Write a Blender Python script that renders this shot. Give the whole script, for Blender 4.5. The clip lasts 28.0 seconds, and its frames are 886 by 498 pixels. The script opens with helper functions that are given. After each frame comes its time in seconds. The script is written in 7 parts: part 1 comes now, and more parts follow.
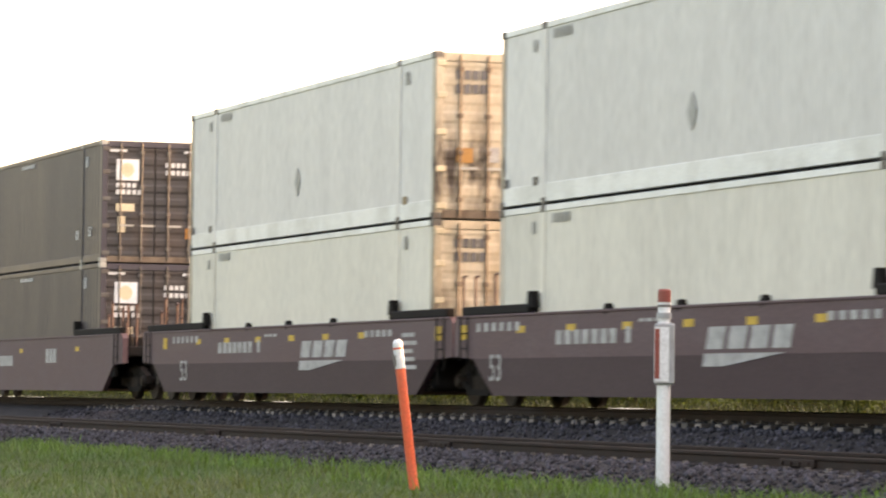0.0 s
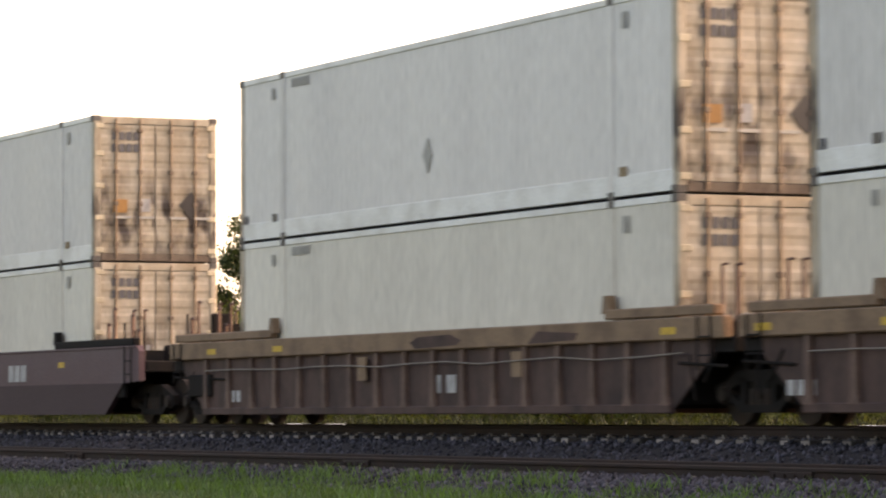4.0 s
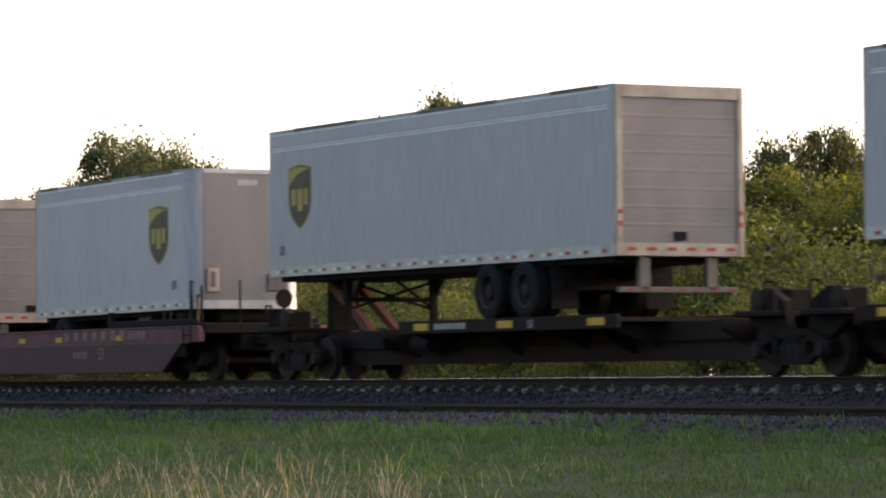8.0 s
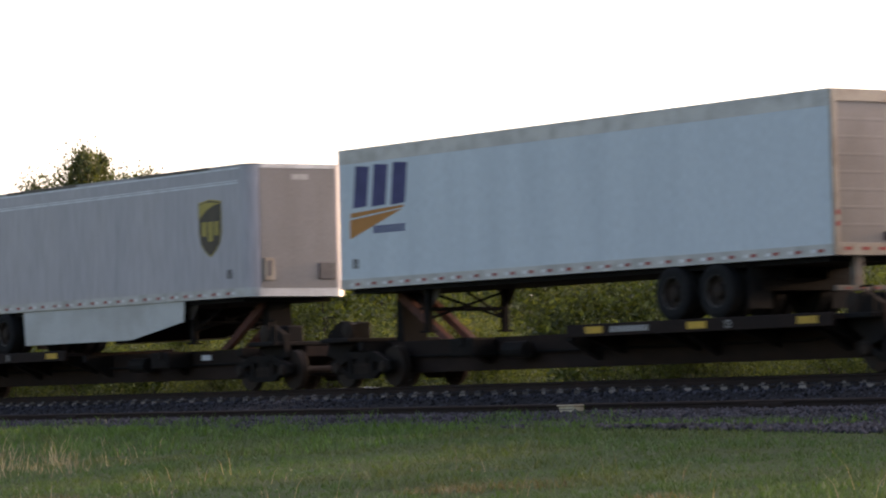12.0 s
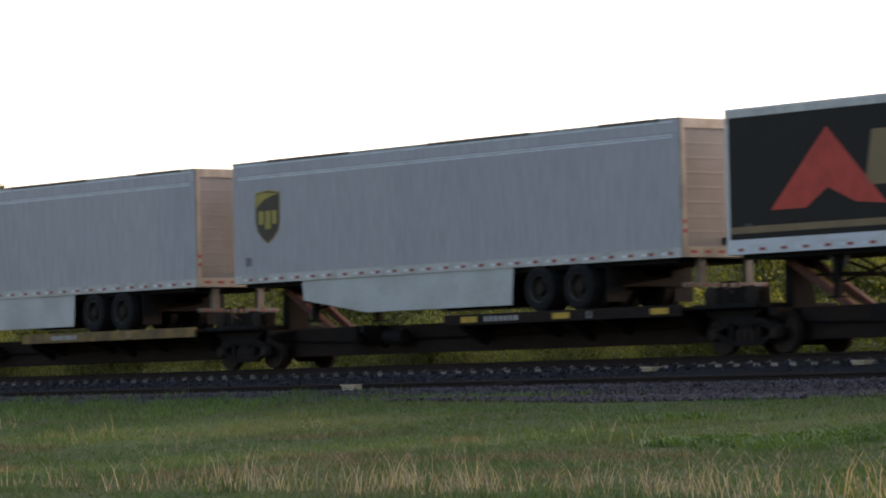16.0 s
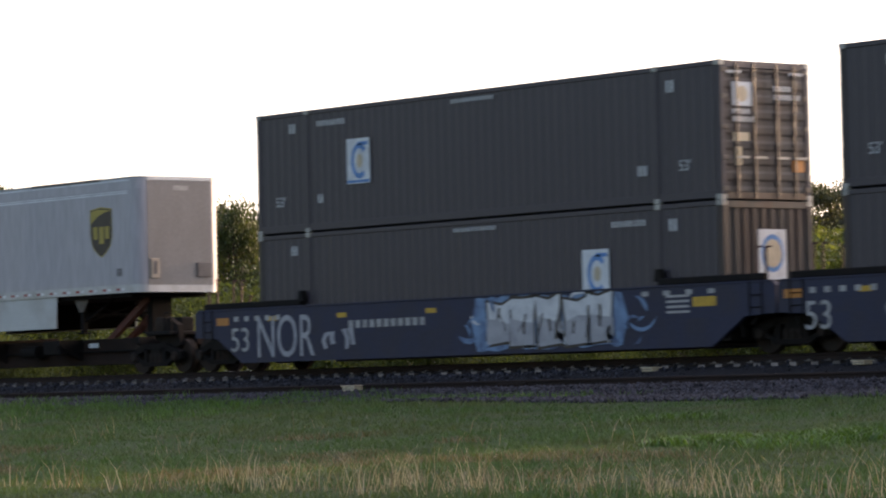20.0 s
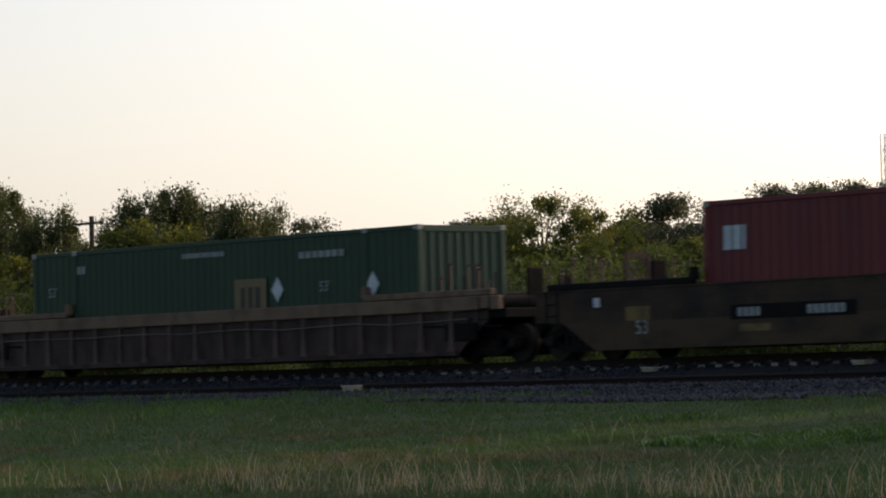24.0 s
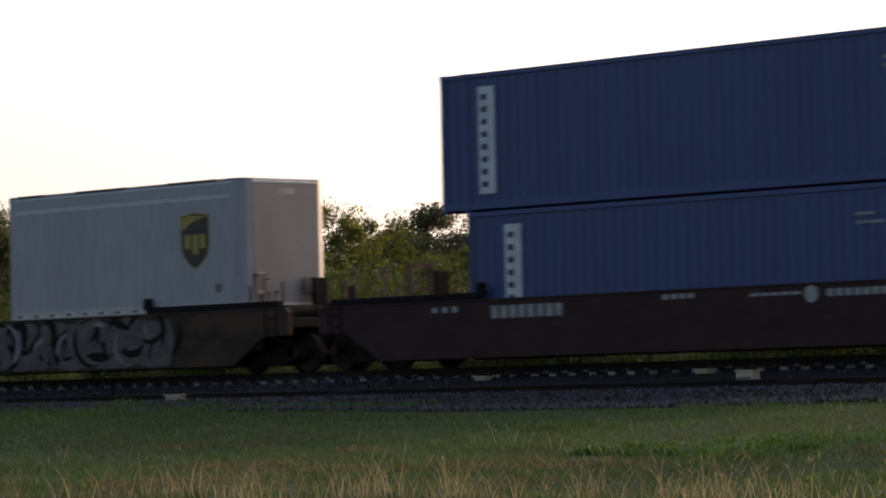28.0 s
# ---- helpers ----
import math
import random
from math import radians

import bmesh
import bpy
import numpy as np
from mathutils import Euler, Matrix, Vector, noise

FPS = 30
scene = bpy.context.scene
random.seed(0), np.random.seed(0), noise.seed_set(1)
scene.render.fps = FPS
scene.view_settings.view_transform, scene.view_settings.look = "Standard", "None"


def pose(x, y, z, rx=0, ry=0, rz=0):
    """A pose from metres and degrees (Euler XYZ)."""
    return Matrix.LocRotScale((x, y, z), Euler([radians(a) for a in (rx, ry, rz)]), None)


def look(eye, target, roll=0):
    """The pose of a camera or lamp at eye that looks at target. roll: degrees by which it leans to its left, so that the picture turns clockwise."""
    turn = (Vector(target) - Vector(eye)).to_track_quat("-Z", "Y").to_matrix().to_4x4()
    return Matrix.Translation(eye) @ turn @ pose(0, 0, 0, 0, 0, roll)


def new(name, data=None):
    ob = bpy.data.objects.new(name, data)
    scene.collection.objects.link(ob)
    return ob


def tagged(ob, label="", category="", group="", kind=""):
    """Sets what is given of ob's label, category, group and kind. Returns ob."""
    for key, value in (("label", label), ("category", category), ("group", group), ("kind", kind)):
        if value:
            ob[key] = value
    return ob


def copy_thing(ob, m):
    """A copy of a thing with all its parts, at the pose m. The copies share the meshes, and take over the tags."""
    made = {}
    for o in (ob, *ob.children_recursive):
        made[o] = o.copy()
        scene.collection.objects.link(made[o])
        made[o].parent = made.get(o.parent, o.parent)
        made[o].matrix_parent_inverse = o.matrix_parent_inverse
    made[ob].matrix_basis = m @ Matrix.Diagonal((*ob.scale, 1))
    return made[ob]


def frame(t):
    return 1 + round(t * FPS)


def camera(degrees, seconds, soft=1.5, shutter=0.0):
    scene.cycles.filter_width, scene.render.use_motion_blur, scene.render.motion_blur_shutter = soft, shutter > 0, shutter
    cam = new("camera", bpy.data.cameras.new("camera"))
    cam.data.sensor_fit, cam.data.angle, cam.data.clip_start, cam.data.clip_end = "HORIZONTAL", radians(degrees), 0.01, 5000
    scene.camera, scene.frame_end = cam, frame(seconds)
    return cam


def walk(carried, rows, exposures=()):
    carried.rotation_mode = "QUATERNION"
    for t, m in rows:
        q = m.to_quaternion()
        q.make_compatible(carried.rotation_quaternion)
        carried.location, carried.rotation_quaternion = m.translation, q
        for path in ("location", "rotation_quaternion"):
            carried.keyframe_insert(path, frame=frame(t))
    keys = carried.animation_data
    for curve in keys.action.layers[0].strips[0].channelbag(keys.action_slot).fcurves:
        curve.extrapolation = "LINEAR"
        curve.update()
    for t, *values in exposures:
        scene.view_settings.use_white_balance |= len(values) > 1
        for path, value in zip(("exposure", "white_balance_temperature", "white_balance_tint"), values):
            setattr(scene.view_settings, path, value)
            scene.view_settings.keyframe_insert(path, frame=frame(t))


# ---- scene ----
# ---------------------------------------------------------------- camera
def view(x, y, z, turn, tilt, roll):
    """A pose at x, y, z that looks turn degrees from +y towards +x, tilted up."""
    a, b = radians(turn), radians(tilt)
    way = Vector((math.sin(a) * math.cos(b), math.cos(a) * math.cos(b), math.sin(b)))
    eye = Vector((x, y, z))
    return look(eye, eye + way * 50, roll)


cam = camera(14.0, 28.0, soft=2.0, shutter=0.22)
walk(cam, [(r[0], view(*r[1:])) for r in (
    (0.0, -44.216, 12.798, 0.185, -71.005, 2.314, 0.677),
    (0.5, -42.427, 12.852, 0.215, -70.250, 2.718, 0.776),
    (1.0, -41.204, 12.534, 0.428, -68.965, 2.849, 0.596),
    (1.5, -38.385, 12.254, 0.422, -68.216, 2.827, 0.601),
    (2.0, -34.362, 11.642, 0.296, -67.688, 2.764, 0.538),
    (2.5, -27.369, 9.585, 0.231, -67.152, 2.528, 0.042),
    (4.5, -20.780, 8.480, 0.201, -64.459, 2.606, -0.206),
    (5.0, -18.470, 7.448, 0.217, -64.143, 2.513, -0.310),
    (5.5, -15.155, 6.123, 0.193, -63.555, 2.418, -0.492),
    (6.0, -11.576, 4.622, 0.166, -62.899, 2.309, -0.670),
    (6.5, -7.527, 2.812, 0.138, -62.171, 2.167, -0.828),
    (7.0, -4.222, 1.245, 0.103, -61.562, 2.060, -0.930),
    (7.5, -3.536, 0.926, 0.073, -61.370, 2.021, -0.692),
    (8.0, -3.465, 0.911, 0.042, -61.251, 2.024, -0.464),
    (8.5, -2.544, 0.484, 0.012, -60.910, 2.072, -0.578),
    (9.0, -1.117, -0.227, -0.019, -60.543, 2.114, -0.726),
    (9.5, 1.070, -1.384, -0.051, -60.320, 2.077, -0.611),
    (10.0, 3.836, -2.870, -0.083, -60.041, 2.044, -0.525),
    (10.5, 7.081, -4.660, -0.139, -59.494, 2.094, -0.703),
    (11.0, 10.542, -6.652, -0.195, -58.875, 2.154, -0.966),
    (11.5, 12.142, -7.488, -0.229, -57.142, 2.265, -1.236),
    (13.5, 18.055, -12.979, -0.480, -52.838, 2.551, -1.162),
    (14.0, 20.516, -15.311, -0.524, -51.709, 2.513, -1.191),
    (14.5, 22.462, -17.356, -0.566, -50.674, 2.439, -1.206),
    (15.0, 24.112, -18.427, -0.606, -50.865, 2.295, -1.208),
    (15.5, 24.036, -18.356, -0.606, -50.888, 2.252, -1.206),
    (20.0, 24.081, -18.432, -0.612, -50.868, 2.260, -1.311),
    (26.5, 24.081, -18.432, -0.612, -50.868, 2.260, -1.311),
    (27.0, 22.780, -18.983, -0.613, -48.663, 2.296, -1.298),
    (27.5, 21.858, -19.240, -0.613, -47.214, 2.328, -1.287),
    (28.0, 21.456, -19.645, -0.614, -46.147, 2.348, -1.282),
)], exposures=[(t, 1.5 + e, k, g) for t, e, k, g in (
    (0.0, 1.15, 8600, 27), (1.0, 0.3, 7800, 30), (2.0, 0.1, 7700, 30), (5.0, 0.65, 8300, 31), (6.0, 0.45, 8000, 31), (7.0, 0.2, 7000, 26), (8.0, -0.15, 6800, 24), (9.0, 0.6, 6700, 24), (10.0, 0.6, 6700, 25), (11.0, 0.2, 6850, 28),
    (13.5, -0.75, 6800, 25), (14.0, -0.85, 6800, 25), (15.0, -0.55, 6800, 25), (16.0, -0.3, 6800, 25), (18.0, -0.05, 6800, 25), (19.0, -0.25, 6700, 25), (20.0, -0.3, 6600, 25), (20.4, 0.2, 6500, 27), (21.0, 1.15, 6400, 30),
    (22.0, 1.75, 6700, 33), (22.5, 1.65, 6700, 33), (24.3, -1.85, 6150, 17), (25.0, -1.95, 6150, 17), (25.6, -1.4, 6100, 17), (26.0, -0.95, 6400, 22), (26.6, -0.95, 6400, 23), (27.0, -1.2, 6600, 25), (28.0, -1.35, 6400, 25))])

# ---------------------------------------------------------------- light
SUN_AZ, SUN_EL = radians(2.2), radians(8)       # azimuth from +y towards +x
world = bpy.data.worlds.new("evening_sky")
scene.world = world
world.use_nodes = True
wn = world.node_tree
wn.nodes.clear()
sky = wn.nodes.new("ShaderNodeTexSky")
sky.sky_type, sky.sun_disc = "NISHITA", False
sky.sun_elevation, sky.sun_rotation = SUN_EL, SUN_AZ
sky.air_density, sky.dust_density, sky.ozone_density = 1.0, 2.5, 1.5
back = wn.nodes.new("ShaderNodeBackground")
back.inputs["Strength"].default_value = 0.15
wout = wn.nodes.new("ShaderNodeOutputWorld")
# hazy evening glow that widens round the sun's side of the sky
geo = wn.nodes.new("ShaderNodeTexCoord")
dot = wn.nodes.new("ShaderNodeVectorMath")
dot.operation = "DOT_PRODUCT"
dot.inputs[1].default_value = (math.sin(SUN_AZ), math.cos(SUN_AZ), 0)
wn.links.new(geo.outputs["Generated"], dot.inputs[0])
side = wn.nodes.new("ShaderNodeMapRange")
side.inputs["From Min"].default_value, side.inputs["From Max"].default_value = -0.55, 1.0
wn.links.new(dot.outputs["Value"], side.inputs[0])
curve = wn.nodes.new("ShaderNodeMath")
curve.operation, curve.inputs[1].default_value = "POWER", 2.0
wn.links.new(side.outputs[0], curve.inputs[0])
haze = wn.nodes.new("ShaderNodeBackground")
haze.inputs["Color"].default_value = (1.0, 0.945, 0.88, 1)
power = wn.nodes.new("ShaderNodeMath")
power.operation, power.inputs[1].default_value = "MULTIPLY", 1.12
wn.links.new(curve.outputs[0], power.inputs[0])
wn.links.new(power.outputs[0], haze.inputs["Strength"])
both = wn.nodes.new("ShaderNodeAddShader")
wn.links.new(sky.outputs[0], back.inputs[0])
wn.links.new(back.outputs[0], both.inputs[0])
wn.links.new(haze.outputs[0], both.inputs[1])
wn.links.new(both.outputs[0], wout.inputs[0])
sun_data = bpy.data.lights.new("sun", "SUN")
sun_data.energy, sun_data.angle, sun_data.color = 2.0, radians(0.8), (1.0, 0.74, 0.45)
sun = new("sun", sun_data)
sun_way = Vector((math.sin(SUN_AZ) * math.cos(SUN_EL), math.cos(SUN_AZ) * math.cos(SUN_EL), math.sin(SUN_EL)))
sun.matrix_world = look(sun_way * 300, (0, 0, 0))


# ---------------------------------------------------------------- materials
def material(name, colour, rough=0.6, metal=0.0, colour2=None, scale=3.0, stretch=(1, 1, 1), amount=0.5, grain=40.0, bump=0.15,
             bump_size=0.01, per_object=0.0, translucent=0.0, island=0.0, coat=0.0, blotch=None, gloss=0.5):
    """A painted or natural surface: base colour mixed with colour2 by large stains, darkened by fine grain, with a fine relief."""
    m = bpy.data.materials.new(name)
    m.use_nodes = True
    nt = m.node_tree
    bs = nt.nodes["Principled BSDF"]
    out = nt.nodes["Material Output"]
    co = nt.nodes.new("ShaderNodeTexCoord")
    mp = nt.nodes.new("ShaderNodeMapping")
    mp.inputs["Scale"].default_value = stretch
    nt.links.new(co.outputs["Object"], mp.inputs["Vector"])
    info = nt.nodes.new("ShaderNodeObjectInfo")
    shift = nt.nodes.new("ShaderNodeVectorMath")
    shift.operation = "ADD"
    mul = nt.nodes.new("ShaderNodeMath")
    mul.operation, mul.inputs[1].default_value = "MULTIPLY", 37.0
    nt.links.new(info.outputs["Random"], mul.inputs[0])
    nt.links.new(mp.outputs[0], shift.inputs[0])
    nt.links.new(mul.outputs[0], shift.inputs[1])
    n1 = nt.nodes.new("ShaderNodeTexNoise")
    n1.inputs["Scale"].default_value, n1.inputs["Detail"].default_value = scale, 6
    n2 = nt.nodes.new("ShaderNodeTexNoise")
    n2.inputs["Scale"].default_value, n2.inputs["Detail"].default_value = grain, 3
    for n in (n1, n2):
        nt.links.new(shift.outputs[0], n.inputs["Vector"])
    ramp = nt.nodes.new("ShaderNodeMapRange")
    ramp.inputs["From Min"].default_value, ramp.inputs["From Max"].default_value = 0.42, 0.68
    ramp.inputs["To Max"].default_value = amount
    nt.links.new(n1.outputs[0], ramp.inputs[0])
    mix = nt.nodes.new("ShaderNodeMix")
    mix.data_type = "RGBA"
    mix.inputs[6].default_value = (*colour, 1)
    mix.inputs[7].default_value = (*(colour2 or [c * 0.55 for c in colour]), 1)
    nt.links.new(ramp.outputs[0], mix.inputs[0])
    val = nt.nodes.new("ShaderNodeMapRange")
    val.inputs["From Min"].default_value, val.inputs["From Max"].default_value = 0.3, 0.7
    val.inputs["To Min"].default_value, val.inputs["To Max"].default_value = 0.86, 1.1
    nt.links.new(n2.outputs[0], val.inputs[0])
    hsv = nt.nodes.new("ShaderNodeHueSaturation")
    tone = mix.outputs[2]
    if blotch:                      # a belt of dark stains, once in every stretch of height
        dark, period, offset, centre, width = blotch
        sep = nt.nodes.new("ShaderNodeSeparateXYZ")
        nt.links.new(co.outputs["Object"], sep.inputs[0])
        steps = (("SUBTRACT", offset + 0.3), ("DIVIDE", period), ("FRACT", 0), ("SUBTRACT", centre), ("ABSOLUTE", 0))
        last = sep.outputs[2]
        for op, value in steps:
            q = nt.nodes.new("ShaderNodeMath")
            q.operation = op
            q.inputs[1].default_value = value
            nt.links.new(last, q.inputs[0])
            last = q.outputs[0]
        belt = nt.nodes.new("ShaderNodeMapRange")
        belt.inputs["From Min"].default_value, belt.inputs["From Max"].default_value = width * 1.6, width * 0.4
        nt.links.new(last, belt.inputs[0])
        n3 = nt.nodes.new("ShaderNodeTexNoise")
        n3.inputs["Scale"].default_value, n3.inputs["Detail"].default_value = 2.6, 4
        nt.links.new(shift.outputs[0], n3.inputs["Vector"])
        spots = nt.nodes.new("ShaderNodeMapRange")
        spots.inputs["From Min"].default_value, spots.inputs["From Max"].default_value = 0.43, 0.6
        nt.links.new(n3.outputs[0], spots.inputs[0])
        both_ = nt.nodes.new("ShaderNodeMath")
        both_.operation = "MULTIPLY"
        nt.links.new(belt.outputs[0], both_.inputs[0])
        nt.links.new(spots.outputs[0], both_.inputs[1])
        mx = nt.nodes.new("ShaderNodeMix")
        mx.data_type = "RGBA"
        mx.inputs[7].default_value = (*dark, 1)
        nt.links.new(tone, mx.inputs[6])
        nt.links.new(both_.outputs[0], mx.inputs[0])
        tone = mx.outputs[2]
    nt.links.new(tone, hsv.inputs["Color"])
    src = val.outputs[0]
    if per_object or island:
        if island:
            geo = nt.nodes.new("ShaderNodeNewGeometry")
            rnd = geo.outputs["Random Per Island"]
        else:
            rnd = info.outputs["Random"]
        k = island or per_object
        r2 = nt.nodes.new("ShaderNodeMapRange")
        r2.inputs["To Min"].default_value, r2.inputs["To Max"].default_value = 1 - k, 1 + k
        nt.links.new(rnd, r2.inputs[0])
        mm = nt.nodes.new("ShaderNodeMath")
        mm.operation = "MULTIPLY"
        nt.links.new(src, mm.inputs[0])
        nt.links.new(r2.outputs[0], mm.inputs[1])
        src = mm.outputs[0]
    nt.links.new(src, hsv.inputs["Value"])
    nt.links.new(hsv.outputs[0], bs.inputs["Base Color"])
    bs.inputs["Metallic"].default_value = metal
    bs.inputs["Coat Weight"].default_value = coat
    bs.inputs["Specular IOR Level"].default_value = gloss
    rr = nt.nodes.new("ShaderNodeMapRange")
    rr.inputs["To Min"].default_value, rr.inputs["To Max"].default_value = max(rough - 0.12, 0.03), min(rough + 0.15, 1)
    nt.links.new(n1.outputs[0], rr.inputs[0])
    nt.links.new(rr.outputs[0], bs.inputs["Roughness"])
    if bump:
        bp = nt.nodes.new("ShaderNodeBump")
        bp.inputs["Strength"].default_value, bp.inputs["Distance"].default_value = bump, bump_size
        nt.links.new(n2.outputs[0], bp.inputs["Height"])
        nt.links.new(bp.outputs[0], bs.inputs["Normal"])
    if translucent:
        tr = nt.nodes.new("ShaderNodeBsdfTranslucent")
        warm = nt.nodes.new("ShaderNodeMix")
        warm.data_type, warm.blend_type = "RGBA", "MULTIPLY"
        warm.inputs[0].default_value = 1.0
        warm.inputs[7].default_value = (1.5, 1.4, 0.6, 1)
        nt.links.new(hsv.outputs[0], warm.inputs[6])
        nt.links.new(warm.outputs[2], tr.inputs[0])
        ms = nt.nodes.new("ShaderNodeMixShader")
        ms.inputs[0].default_value = translucent
        nt.links.new(bs.outputs[0], ms.inputs[1])
        nt.links.new(tr.outputs[0], ms.inputs[2])
        nt.links.new(ms.outputs[0], out.inputs[0])
    return m


